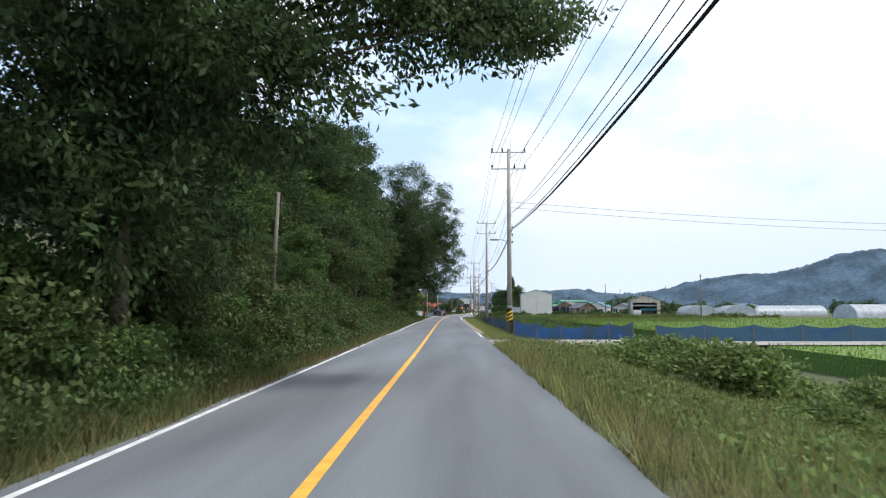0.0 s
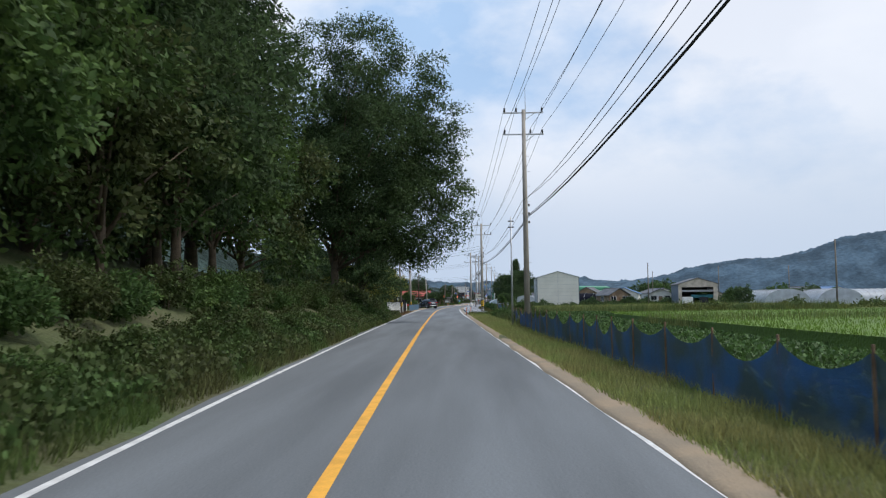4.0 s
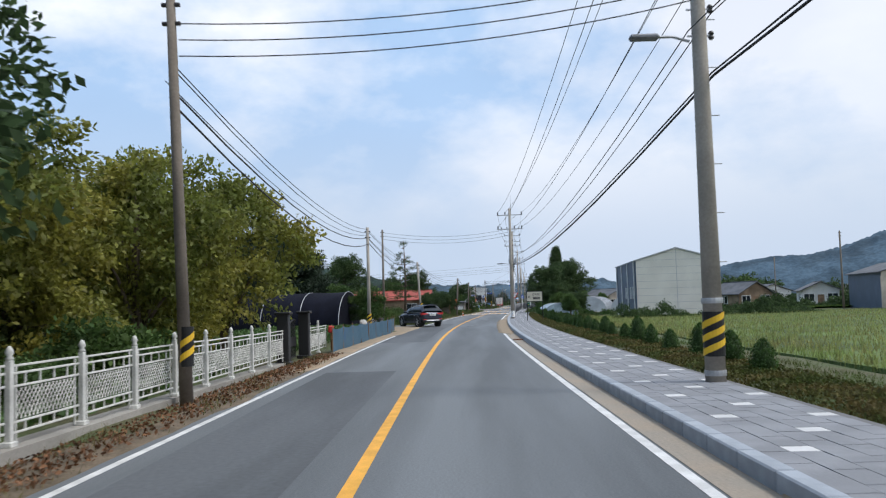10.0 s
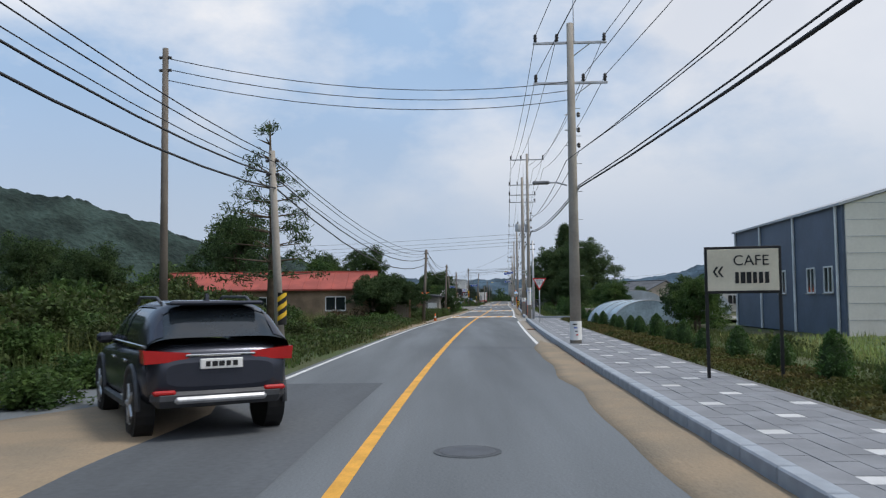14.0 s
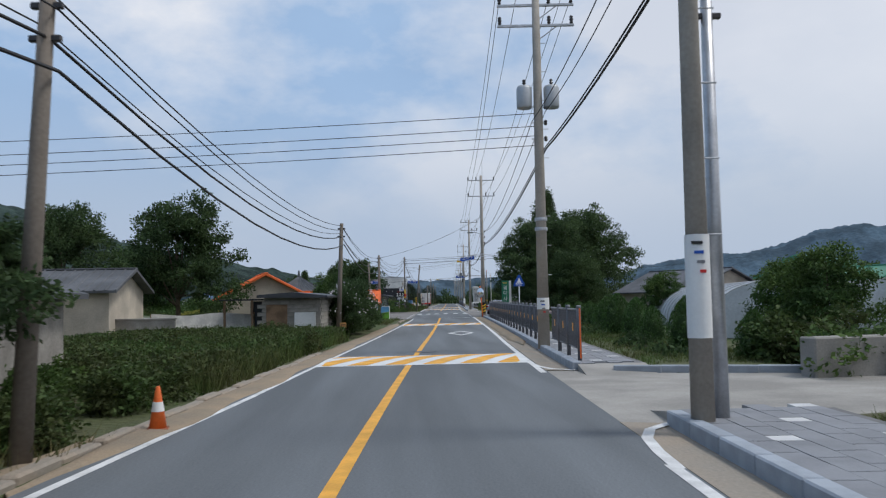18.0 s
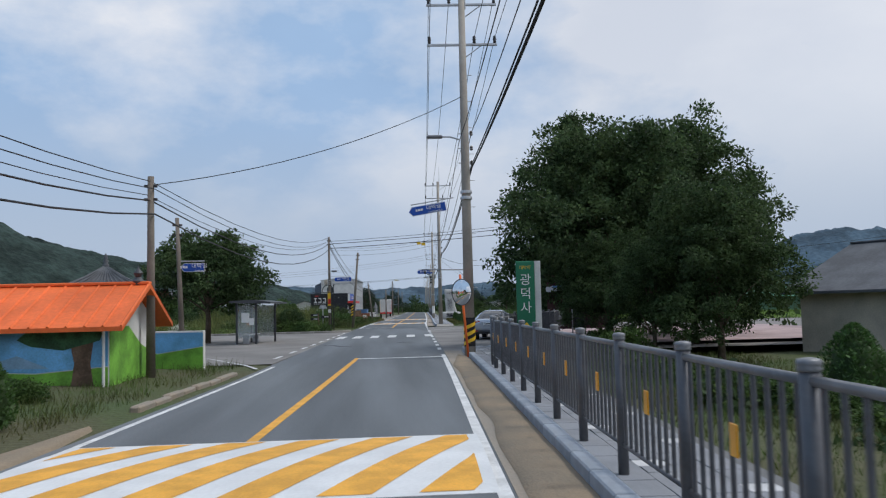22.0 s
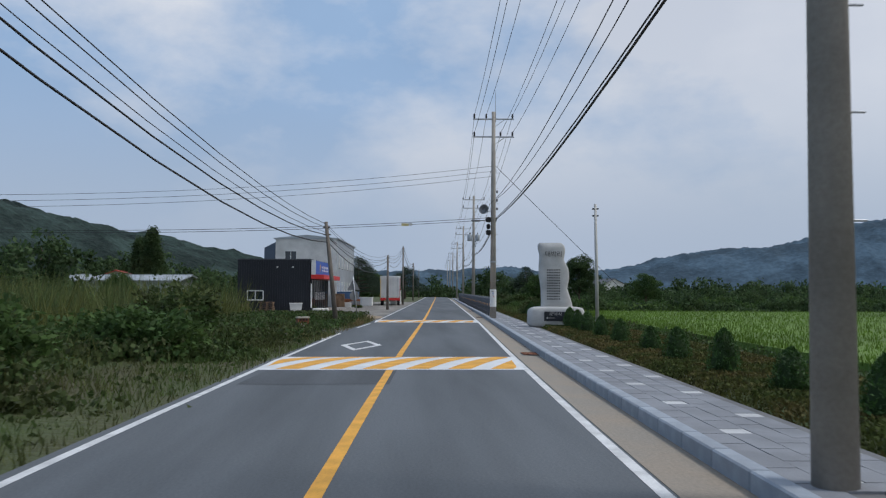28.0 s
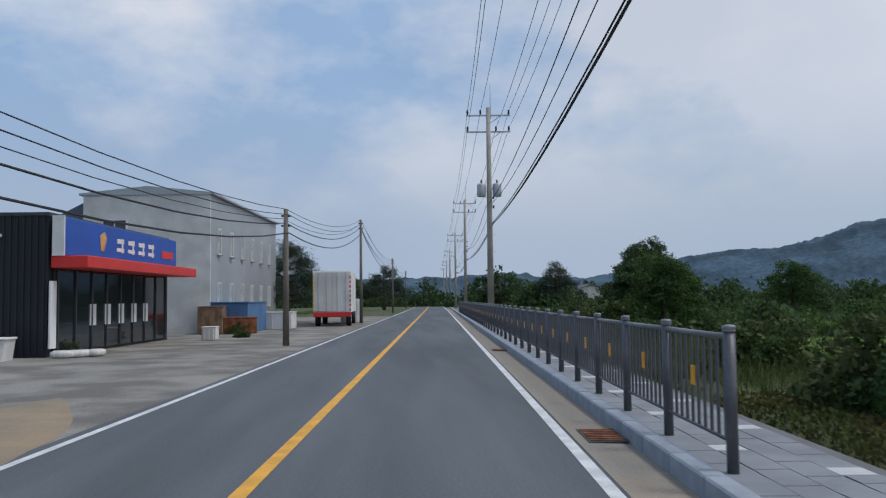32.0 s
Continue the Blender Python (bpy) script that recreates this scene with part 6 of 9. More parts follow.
part("side_field", Geo().prism([(-1.98, -0.1), (1.98, -0.1), (1.98, 0.7), (0.6, 1.0), (-0.5, 1.5), (-1.98, 1.45)], -3.614, -3.604, "y"), MURAL_GREEN, mh, "meadow-green painted field")
part("downpipe", Geo().tube([(-2.06, -3.5, 0), (-2.06, -3.5, 1.5)], 0.035, 8), WHITE_PAINT, mh)
part("ridge_ornament", Geo().lathe([(0.12, 0), (0.16, 0.1), (0.07, 0.2), (0.12, 0.3), (0.03, 0.42), (0.0, 0.5)], 12, (0, -3.7, 2.5)), STEEL_DARK, mh)
mw = thing("painted_wall", on(311.9, -5.95), -12, "low garden wall painted with blue and green fields", "wall")
part("wall", Geo().box((0, 0, 0.5), (3.6, 0.14, 1.3), 0.01), PLASTER_WHITE, mw)
part("sky_field", Geo().prism([(-1.78, 1.1), (-1.78, 0.55), (-0.6, 0.7), (0.4, 0.5), (1.78, 0.7), (1.78, 1.1)], -0.08, -0.072, "y"), MURAL_SKY, mw)
part("meadow_field", Geo().prism([(-1.78, 0.53), (-1.78, 0.0), (1.78, 0.0), (1.78, 0.68), (0.4, 0.48), (-0.6, 0.68)], -0.08, -0.072, "y"), MURAL_GREEN, mw)

# the pavilion with an upturned roof
pv = thing("pavilion", on(336, -15.8), 10, "wooden village pavilion with an upturned dark tiled roof", "pavilion")
for x in (-2.2, 0, 2.2):
    for y in (-2.2, 2.2):
        part("column", Geo().tube([(x, y, 0), (x, y, 2.5)], 0.12, 12), WOOD_RED, pv, smooth=True)
part("deck", Geo().box((0, 0, 0.5), (5.2, 5.2, 0.16), 0.02), WOOD_RED, pv)
for s_, ax in ((-1, 0), (1, 0), (-1, 1), (1, 1)):
    c = (2.4 * s_, 0, 0.95) if ax == 0 else (0, 2.4 * s_, 0.95)
    sz = (0.07, 4.9, 0.07) if ax == 0 else (4.9, 0.07, 0.07)
    rl = part("rail", Geo().box(c, sz), WOOD_RED, pv)
    for k in range(12):
        q = -2.3 + 0.42 * k
        part("baluster", Geo().box((2.4 * s_, q, 0.76) if ax == 0 else (q, 2.4 * s_, 0.76), (0.04, 0.04, 0.4)), WOOD_RED, rl)
part("beam", Geo().box((0, -2.2, 2.45), (5.0, 0.2, 0.22)).box((0, 2.2, 2.45), (5.0, 0.2, 0.22)).box((-2.2, 0, 2.45), (0.2, 5.0, 0.22)).box((2.2, 0, 2.45), (0.2, 5.0, 0.22)), WOOD, pv)
rows = []
for u in np.linspace(0, 1, 9):
    r = 3.5 * (1 - u) + 0.12
    z = 2.6 + 1.75 * (u ** 1.5) + 0.05
    row = []
    for k in range(33):
        a = k / 32 * math.tau
        sq = 1 / max(abs(math.cos(a)), abs(math.sin(a)))
        lift = 0.38 * ((sq - 1) / 0.414) ** 2 * (1 - u) ** 2
        row.append((r * sq * math.cos(a), r * sq * math.sin(a), z + lift))
    rows.append(row)
rf = part("roof", Geo().grid(rows), ROOF_GREY, pv, "dark grey tiled roof", smooth=True)
part("roof_underside", Geo().grid([[(x, y, z - 0.14) for x, y, z in rr] for rr in rows[:3]]), WOOD, rf)
for k in range(48):
    a = (k + 0.5) / 48 * math.tau
    i = (k + 0.5) / 48 * 32
    j = int(i)
    f = i - j
    part("tile_rib", Geo().tube([tuple(np.array(rr[j]) * (1 - f) + np.array(rr[j + 1]) * f + np.array([0, 0, 0.03])) for rr in rows[::2]], 0.04, 4), ROOF_GREY, rf)
part("finial", Geo().lathe([(0.16, 4.4), (0.2, 4.55), (0.1, 4.62), (0.17, 4.75), (0.08, 4.85), (0.13, 4.95), (0.03, 5.2)], 12), ROOF_GREY, pv, smooth=True)

# the bus shelter
bs = thing("bus_shelter", on(331.6, -6.55), -6, "dark steel bus shelter with glass walls and a flat canopy", "bus shelter")
for x, y in ((-0.55, -1.5), (-0.55, 1.5), (0.45, -1.5), (0.75, 1.5)):
    part("post", Geo().box((x, y, 1.05), (0.1, 0.1, 2.1), 0.01), STEEL_DARK, bs)
part("canopy", Geo().prism([(-0.8, 2.12), (1.3, 2.05), (1.3, 2.13), (0.4, 2.26), (-0.8, 2.22)], -2.0, 2.0, "y"), STEEL_DARK, bs)
CLEAR = M("clear_shelter_glass", (0.55, 0.6, 0.6), 0.08, var=0.05, bump=0, alpha=0.28)
for x, y, sx, sy in ((-0.55, 0, 0.02, 2.85), (-0.05, -1.5, 0.9, 0.02), (0.1, 1.5, 1.2, 0.02)):
    part("glass_panel", Geo().box((x, y, 1.15), (sx, sy, 1.7)), CLEAR, bs)
part("seat", Geo().box((-0.2, 0, 0.45), (0.4, 2.4, 0.06), 0.01), WHITE_PAINT, bs)
for y in (-1.0, 1.0):
    part("seat_leg", Geo().box((-0.2, y, 0.22), (0.3, 0.06, 0.42)), STEEL, bs)
part("notice", Geo().box((-0.1, -1.53, 1.35), (0.4, 0.015, 0.5)), SIGN_WHITE, bs, "white notice sheets")
part("notice", Geo().box((0.22, -1.53, 1.15), (0.25, 0.015, 0.35)), SIGN_WHITE, bs, "white notice sheets")

# the dark brick gatehouse beyond the sedan
bk = thing("brick_gatehouse", on(340.0, 12.4), -20, "dark brick gatehouse with an arched opening and roof tanks", "building")
BRICKM = M("dark_brick", (0.050, 0.022, 0.020), 0.85, var=0.25, scale=2, fine=18, bump=0.5)
arch = [(0.35 * math.cos(a), 1.3 + 0.35 * math.sin(a)) for a in np.linspace(math.pi, 0, 11)]
part("wall", Geo().prism([(-1.8, 0), (-0.15, 0), *[(x + 0.2, z) for x, z in arch], (0.55, 0), (1.9, 0), (1.9, 3.3), (-0.8, 3.3), (-0.8, 3.1), (-1.8, 3.1)], -0.2, 0.2, "y"), BRICKM, bk)
part("wall", Geo().box((-1.6, 1.6, 1.55), (0.4, 3.0, 3.1)), BRICKM, bk)
part("arch_trim", Geo().tube([(x * 1.08 + 0.2, -0.22, z) for x, z in arch], 0.04, 6), PLASTER_WHITE, bk)
part("back_panel", Geo().box((0.2, 0.25, 0.9), (0.9, 0.05, 1.8)), STEEL_DARK, bk)
for x in (-0.5, 0.3, 1.0):
    part("meter_box", Geo().box((x, 0, 3.6), (0.5, 0.35, 0.5), 0.03), STEEL_GREY, bk)
for x in (0.05, 0.75):
    part("conduit", Geo().tube([(x, 0.1, 3.3), (x, 0.1, 5.8)], 0.09, 10), POLE, bk)
part("bus_panel", Geo().box((0.95, -0.22, 2.55), (0.36, 0.04, 0.5), 0.01), SIGN_RED, bk, "red bus-stop panel")
part("panel_mark", Geo().box((0.95, -0.245, 2.56), (0.2, 0.012, 0.16), 0.004), PLASTER_WHITE, bk)
part("awning", Geo().prism([(-1.75, 2.45), (0.45, 2.7), (0.45, 2.98), (-1.75, 2.78)], -1.0, -0.2, "y"), PANEL_GREY, bk, "pale grey sheet awning")
part("awning_sign", Geo().box((-0.6, -1.02, 2.78), (1.4, 0.03, 0.16), 0.004), ROOF_BLUE, bk)

s = sign_post("direction_sign", on(326.5, 9.6, 0.14), way(326) - 8, 2.4, "brown direction board with a white arrow")
part("board", Geo().box((0.4, -0.02, 2.25), (1.5, 0.03, 0.46), 0.01), M("brown_sign_face", (0.12, 0.05, 0.03), 0.5, var=0.08, bump=0), s)
part("arrow", Geo().prism([(-0.28, 2.25), (-0.12, 2.37), (-0.12, 2.29), (0.08, 2.29), (0.08, 2.21), (-0.12, 2.21), (-0.12, 2.13)], -0.045, -0.036, "y"), SIGN_WHITE, s)
bars(s, 0.2, 1.1, 2.25, 5, 0.14, SIGN_WHITE, -0.04)

# green-roofed barns
for (y, d, rz, w, l, h, rise) in ((418, 51, -72, 10, 26, 2.6, 1.7), (318, 36, -40, 9, 20, 2.8, 1.6)):
    b = gable("barn", on(y, d, -0.4), rz, w, l, h, rise, M("green_ribbed_metal", (0.10, 0.20, 0.135), 0.55, 0.1, var=0.1, scale=0.5, fine=9, bump=0.1), ROOF_GREEN, "green metal barn with a raised ridge vent", "barn", over=0.6, ribs=1.1)
    part("ridge_vent", Geo().prism([(-1.2, h + rise - 0.1), (1.2, h + rise - 0.1), (1.3, h + rise + 0.5), (0, h + rise + 0.95), (-1.3, h + rise + 0.5)], -l / 2 + 1, l / 2 - 1, "y"), ROOF_GREEN, b)
    for k in range(12):
        part("wall_rib", Geo().box((-w / 2 - 0.03, 0, 0.2 + 0.22 * k), (0.05, l - 0.1, 0.05)), PANEL_GREY, b)
    # solid dark slab in place of the shade within an open doorway
    part("door", Geo().box((-w / 2 - 0.05, -l * 0.2, 1.0), (0.1, 1.0, 2.0)), GLASS, b, "dark panel for the shade of a doorway")


# plastic greenhouses
def greenhouse(at, rz, r, l, h, mat, label, rings=1.6):
    t = thing("greenhouse", at, rz, label, "greenhouse", "greenhouses")
    prof = [(r * math.cos(a), h * math.sin(a) ** 0.75 if math.sin(a) > 0 else 0) for a in np.linspace(0, math.pi, 19)]
    rows = []
    for k, y in enumerate(np.arange(0, l + 0.01, rings / 2)):
        w = 1.0 if k % 2 == 0 else 0.985
        rows.append([(x * w, y, z * w) for x, z in prof])
    part("film", Geo().grid(rows), mat, t, smooth=True)
    for yy in (0, rows[-1][0][1]):
        part("end_film", Geo().add([(x, yy, z) for x, z in prof], [tuple(range(19))]), mat, t)
    for y in np.arange(0, l + 0.01, rings):
        part("hoop", Geo().tube([(x * 1.006, y, z * 1.006) for x, z in prof], 0.022, 5), STEEL, t)
    return t


greenhouse(on(277, 15.2, -0.3), -12, 3.1, 26, 2.5, VINYL, "white plastic-film tunnel greenhouse")
greenhouse(on(281, 22.5, -0.3), -12, 3.0, 26, 2.5, VINYL, "white plastic-film tunnel greenhouse")
greenhouse(on(236, 9.6, -0.3), 4, 2.0, 6, 1.7, M("faded_blue_film", (0.33, 0.42, 0.48), 0.45, var=0.2, scale=1, fine=9, bump=0.3, dist=0.03), "small faded blue tunnel greenhouse")
greenhouse(on(196.3, -6.9, -0.1), 84, 2.8, 26, 2.75, SHADE_CLOTH, "tunnel frame covered with black shade cloth", 2.6)
for y, d, rz in ((212, 62, -8), (213, 72, -8), (180, 84, -78), (240, 78, -78)):
    greenhouse(on(y, d, -0.5), rz, 4, 26, 3.0, VINYL, "distant white plastic greenhouse")

# houses across the fields on the right
FAR = [(263, 36.5, 20, 5.5, 6.5, 2.5, 1.5, PLASTER_BROWN, ROOF_GREY, "brown plaster farmhouse with a dark pitched roof"), (268, 49, -14, 5, 7, 2.7, 1.1, PLASTER_WHITE, ROOF_GREY, "small white farmhouse under a dark lean roof"),
       (300, 44, -15, 8, 10, 2.9, 1.6, PLASTER_WHITE, ROOF_BLUE, "pale farmhouse with a blue roof"),
       (314, 22, 25, 8, 9, 2.5, 1.7, PLASTER, ROOF_GREY, "old farmhouse with a broken dark tiled roof"), (309, 29, -30, 7, 9, 2.3, 1.5, BLOCK, ROOF_GREY, "old farm shed with a dark sagging roof"),
       (300, 30, 15, 6, 8, 2.6, 1.2, PLASTER_WHITE, ROOF_GREEN, "white farmhouse with a green roof"), (288, 33, -20, 7, 9, 2.8, 1.8, PLASTER_BROWN, ROOF_GREY, "brown farmhouse with a steep roof"),
       (340, 60, 10, 9, 12, 3, 1.5, PLASTER_WHITE, ROOF_GREY, "distant white farmhouse with grey roof"), (250, 84, 0, 7, 9, 2.4, 1.2, PLASTER_WHITE, ROOF_BLUE, "distant farmhouse with a blue roof"),
       (290, 92, 20, 8, 10, 2.6, 1.4, PLASTER_BROWN, ROOF_GREY, "distant brown farmhouse with grey roof"), (296, 66, -10, 8, 9, 2.6, 1.4, PLASTER, ROOF_GREY, "distant beige farmhouse with grey roof"),
       (640, 58, 12, 9, 16, 4.5, 2.0, PLASTER_WHITE, ROOF_GREY, "distant white warehouse with grey roof"), (560, 30, 5, 8, 10, 3, 1.5, PLASTER_WHITE, ROOF_GREY, "distant white house with grey roof")]
for y, d, rz, w, l, h, rise, wm, rm, lb in FAR:
    gable("farmhouse", on(y, d, -0.5), rz, w, l, h, rise, wm, rm, lb, over=0.5, windows=((1.4, 1.1, -1.6, -l / 2 - 0.03, 1.6, "y"), (1.4, 1.1, 1.6, -l / 2 - 0.03, 1.6, "y"), (1.4, 1.1, -w / 2 - 0.03, 0, 1.6, "-x")), door=(0.0, -l / 2 - 0.04, 0.9, 2.0, "y"))
# the open-fronted farm shed across the paddy
fs = thing("farm_shed", on(245, 53.4, -0.5), -6, "open-fronted beige farm shed with a blue-grey side", "shed")
for x, m in ((-4.1, PANEL_BLUE), (4.1, PLASTER)):
    part("side_wall", Geo().box((x, 6, 2.3), (0.2, 12, 4.7)), m, fs)
part("back_wall", Geo().box((0, 12, 2.3), (8.4, 0.2, 4.7)), STEEL_DARK, fs, "dark back wall")
part("gable_panel", Geo().prism([(-4.2, 3.9), (4.2, 3.9), (4.2, 4.6), (0, 5.9), (-4.2, 4.6)], -0.1, 0.1, "y"), PLASTER, fs, "beige gable panel")
for x in (-3.9, 3.6):
    part("corner_post", Geo().box((x, 0, 2.0), (0.7, 0.3, 4.2)), PLASTER, fs)
part("inner_beam", Geo().box((0, 0.6, 3.1), (7.4, 0.15, 0.4)), PANEL_GREY, fs)
part("tarpaulin", Geo().box((1.0, 0.5, 1.9), (5.0, 0.06, 0.7)), M("teal_tarpaulin", (0.03, 0.16, 0.20), 0.6, var=0.2, bump=0.1), fs, "teal tarpaulin")
part("pale_tank", Geo().box((-2.4, -0.4, 0.9), (2.2, 1.0, 1.7), 0.05), WHITE_PAINT, fs)
# charcoal panel that stands in for the shade inside the shed
part("shade_panel", Geo().box((1.2, 0.4, 0.9), (1.8, 0.05, 1.6)), PANEL_DARK, fs)
for s_ in (-1, 1):
    part("roof", Geo().prism([(0, 5.93), (s_ * 4.6, 4.5), (s_ * 4.6, 4.62), (0, 6.05)][::s_], -0.3, 12.3, "y"), ROOF_GREY, fs)
greenhouse(on(256, 31.5, -0.5), 70, 2.6, 10, 3.0, SHADE_CLOTH, "dark cloth-covered tunnel shed beside the fields", 2.0)

# houses far on the left and along the road's end
for y, d, rz, rm, lb in ((470, -42, 10, ROOF_RED, "distant house with a red roof"), (452, -60, 0, ROOF_BLUE, "distant house with a blue roof"), (500, -70, -12, ROOF_BLUE, "distant house with a blue roof"), (520, -30, 5, ROOF_GREY, "distant pale house with grey roof"), (600, -24, 8, ROOF_GREY, "distant pale house at the road's end"), (650, 30, -6, ROOF_BLUE, "distant pale house at the road's end")):
    gable("house", on(y, d, -0.2), rz, 8, 10, 2.8, 1.4, PLASTER_WHITE, rm, lb, over=0.5, windows=((1.4, 1.1, -1.8, -5.03, 1.6, "y"), (1.4, 1.1, 1.8, -5.03, 1.6, "y")))
gable("barn", on(440, -30, -0.2), 84, 6, 12, 2.7, 0.5, PANEL_GREY, PANEL_GREY, "long low grey shed beyond the reeds", "barn")

# ---- the parcel shop and the building behind ----
sh = thing("parcel_shop", on(430.5, -12.0), 0, "charcoal metal shop with a blue fascia and red canopy", "shop")
sh.rotation_euler.z = radians(way(430))
part("wall", Geo().box((-0.9, 0, 2.0), (6.0, 11.0, 4.4)), PANEL_DARK, sh, "charcoal ribbed metal walls")
for k in range(30):
    part("wall_rib", Geo().box((-3.8 + 0.2 * k, -5.52, 2.0), (0.045, 0.05, 4.4)), PANEL_DARK, sh)
part("parapet", Geo().box((-0.9, 0, 4.24), (6.1, 11.1, 0.1)), STEEL_DARK, sh)
part("shopfront", Geo().box((2.12, 0, 1.35), (0.1, 10.4, 2.5)), GLASS, sh, "dark glass shopfront")
for k in range(9):
    part("mullion", Geo().box((2.19, -5.0 + 1.25 * k, 1.35), (0.06, 0.07, 2.5)), STEEL_DARK, sh)
part("canopy", Geo().box((2.7, 0.2, 2.82), (1.1, 11.2, 0.36), 0.02), SIGN_RED, sh, "bright red canopy")
part("fascia", Geo().box((2.35, 0.0, 3.6), (0.3, 10.8, 1.15), 0.02), SIGN_BLUE, sh, "blue sign fascia with white shapes")
part("fascia_edge", Geo().box((2.38, -5.42, 3.6), (0.36, 0.06, 1.2)), WHITE_PAINT, sh)
for k in range(4):
    q = -0.9 + 1.05 * k
    part("sign_shape", Geo().box((2.51, q, 3.72), (0.012, 0.62, 0.16)).box((2.51, q, 3.42), (0.012, 0.66, 0.13)).box((2.51, q + 0.18, 3.57), (0.012, 0.13, 0.5)), SIGN_WHITE, sh, "plain white sign shape")
part("sign_emblem", Geo().prism([(-2.6, 3.3), (-2.35, 3.3), (-2.1, 3.75), (-2.3, 3.95), (-2.7, 3.8)], 2.505, 2.515, "x"), M("tan_emblem", (0.5, 0.3, 0.12), 0.6, bump=0), sh)
part("sign_shape", Geo().box((2.51, 4.2, 3.5), (0.012, 1.4, 0.3)), SIGN_RED, sh, "red sign panel")
for k in range(5):
    part("poster", Geo().box((2.19, -2.4 + 1.25 * k, 1.2), (0.015, 0.5, 0.7)), SIGN_WHITE, sh, "white sheet in the shop window")
part("poster", Geo().box((2.2, -5.35, 1.25), (0.05, 0.4, 2.0)), SIGN_WHITE, sh, "narrow white poster strip")
window(sh, 1.3, 0.75, (-2.4, -5.56, 1.25), "y")
for k in range(2):
    lamp = part("wall_lamp", Geo().box((1.3 * k - 0.6, -5.62, 3.6), (0.12, 0.18, 0.1), 0.02), WHITE_PAINT, sh)
nb = thing("office_building", on(451, -13.0), 0, "tall pale grey panelled building with narrow windows", "building")
nb.rotation_euler.z = radians(way(447))
part("wall", Geo().box((0, 0, 3.4), (6.4, 17.0, 7.2)), PANEL_GREY, nb)
part("gable_wall", Geo().prism([(-3.2, -0.3), (3.2, -0.3), (3.2, 7.0), (-1.0, 7.3), (-3.2, 7.05)], -8.62, -8.5, "y"), PLASTER_WHITE, nb, "white gable wall")
part("roof", Geo().prism([(-3.4, 7.0), (3.4, 7.0), (3.4, 7.1), (0, 7.45), (-3.4, 7.1)], -8.7, 8.7, "y"), PANEL_GREY, nb)
for k in range(6):
    for z in (4.7, 1.9):
        window(nb, 0.5, 1.3, (3.24, -7.0 + 2.6 * k, z), "x", n=1)
window(nb, 1.2, 1.1, (-1.6, -8.66, 5.2), "y")
part("wing", Geo().prism([(-4.4, 0), (-3.2, 0), (-3.2, 6.7), (-4.4, 6.1)], -8.4, 6, "y"), PANEL_BLUE, nb, "blue-grey side wing")

# ---- white ornamental fence, gate, nets ----
FENCE_WHITE = M("weathered_white_fence_paint", (0.60, 0.60, 0.57), 0.55, var=0.16, scale=2.5, fine=25, bump=0.15)
WF_POST = mesh_of("post", Geo().box((0, 0, 0.5), (0.08, 0.085, 1.0), 0.01).box((0, 0, 0.03), (0.14, 0.16, 0.07), 0.012), FENCE_WHITE)
WF_KNOB = mesh_of("knob", Geo().lathe([(0.035, 1.0), (0.055, 1.02), (0.028, 1.05), (0.052, 1.09), (0.034, 1.14), (0.008, 1.17)], 12), FENCE_WHITE, True)
WF_RAIL = mesh_of("rail", Geo().box((0, 0.9, 0), (0.026, 1.74, 0.028), 0.005), FENCE_WHITE)
WF_STILE = mesh_of("stile", Geo().box((0, 0, 0.45), (0.026, 0.026, 0.9), 0.004), FENCE_WHITE)
lat = Geo()
for k in range(15):
    for s_ in (-1, 1):
        y0 = 0.22 + 0.098 * k
        lat.tube([(0, y0 - 0.07 * s_, 0.30), (0, y0 + 0.05 * s_, 0.45), (0, y0 - 0.05 * s_, 0.55), (0, y0 + 0.07 * s_, 0.66)], 0.0075, 5)
WF_LAT = mesh_of("lattice", lat, FENCE_WHITE)
WF_SMALL = mesh_of("spacer", Geo().box((0, 0, 0), (0.02, 0.022, 0.12)), FENCE_WHITE)


def white_panel(y, d, z, L=1.86, last=False):
    p0, p1 = on(y, d, z), on(y + L, d, z)
    f = thing("garden_fence_panel", p0, math.degrees(math.atan2(-(p1[0] - p0[0]), L)), "white-painted ornamental steel fence panel with scroll lattice", "fence", "white garden fence")
    post = part("post", WF_POST, None, f)
    part("knob", WF_KNOB, None, post)
    for zz in (0.15, 0.27, 0.69, 0.84, 0.93):
        o = part("rail", WF_RAIL, None, f)
        o.location.z = zz
    for yy in (0.14, 1.66):
        o = part("stile", WF_STILE, None, f)
        o.location = (0, yy, 0.03)
    part("lattice", WF_LAT, None, f, "white scroll lattice")
    for k in range(4):
        for zz in (0.77, 0.21):
            o = part("spacer", WF_SMALL, None, f)
            o.location = (0, 0.36 + 0.36 * k, zz)


y = 139.0
while y < 163.2:
    white_panel(y, -4.25 + 0.12 * (y - 139) / 25, 0.22 - 0.13 * (y - 139) / 25)
    y += 1.86
for y in (168.9,):
    white_panel(y, -4.1, 0.05, 1.5)
white_panel(170.6, -4.1, 0.05, 1.5)
solid("fence_wall", strip(138.6, 165, -4.5, -4.05, 0.22, 2.0, 0.3, lambda y, d: -0.13 * (y - 139) / 25), CONCRETE, label="low stained concrete plinth under the fence", category="wall", kind="structure")
gt = thing("iron_gate", on(166.7, -4.15, 0.0), way(166), "black wrought-iron double gate between square pillars", "gate")
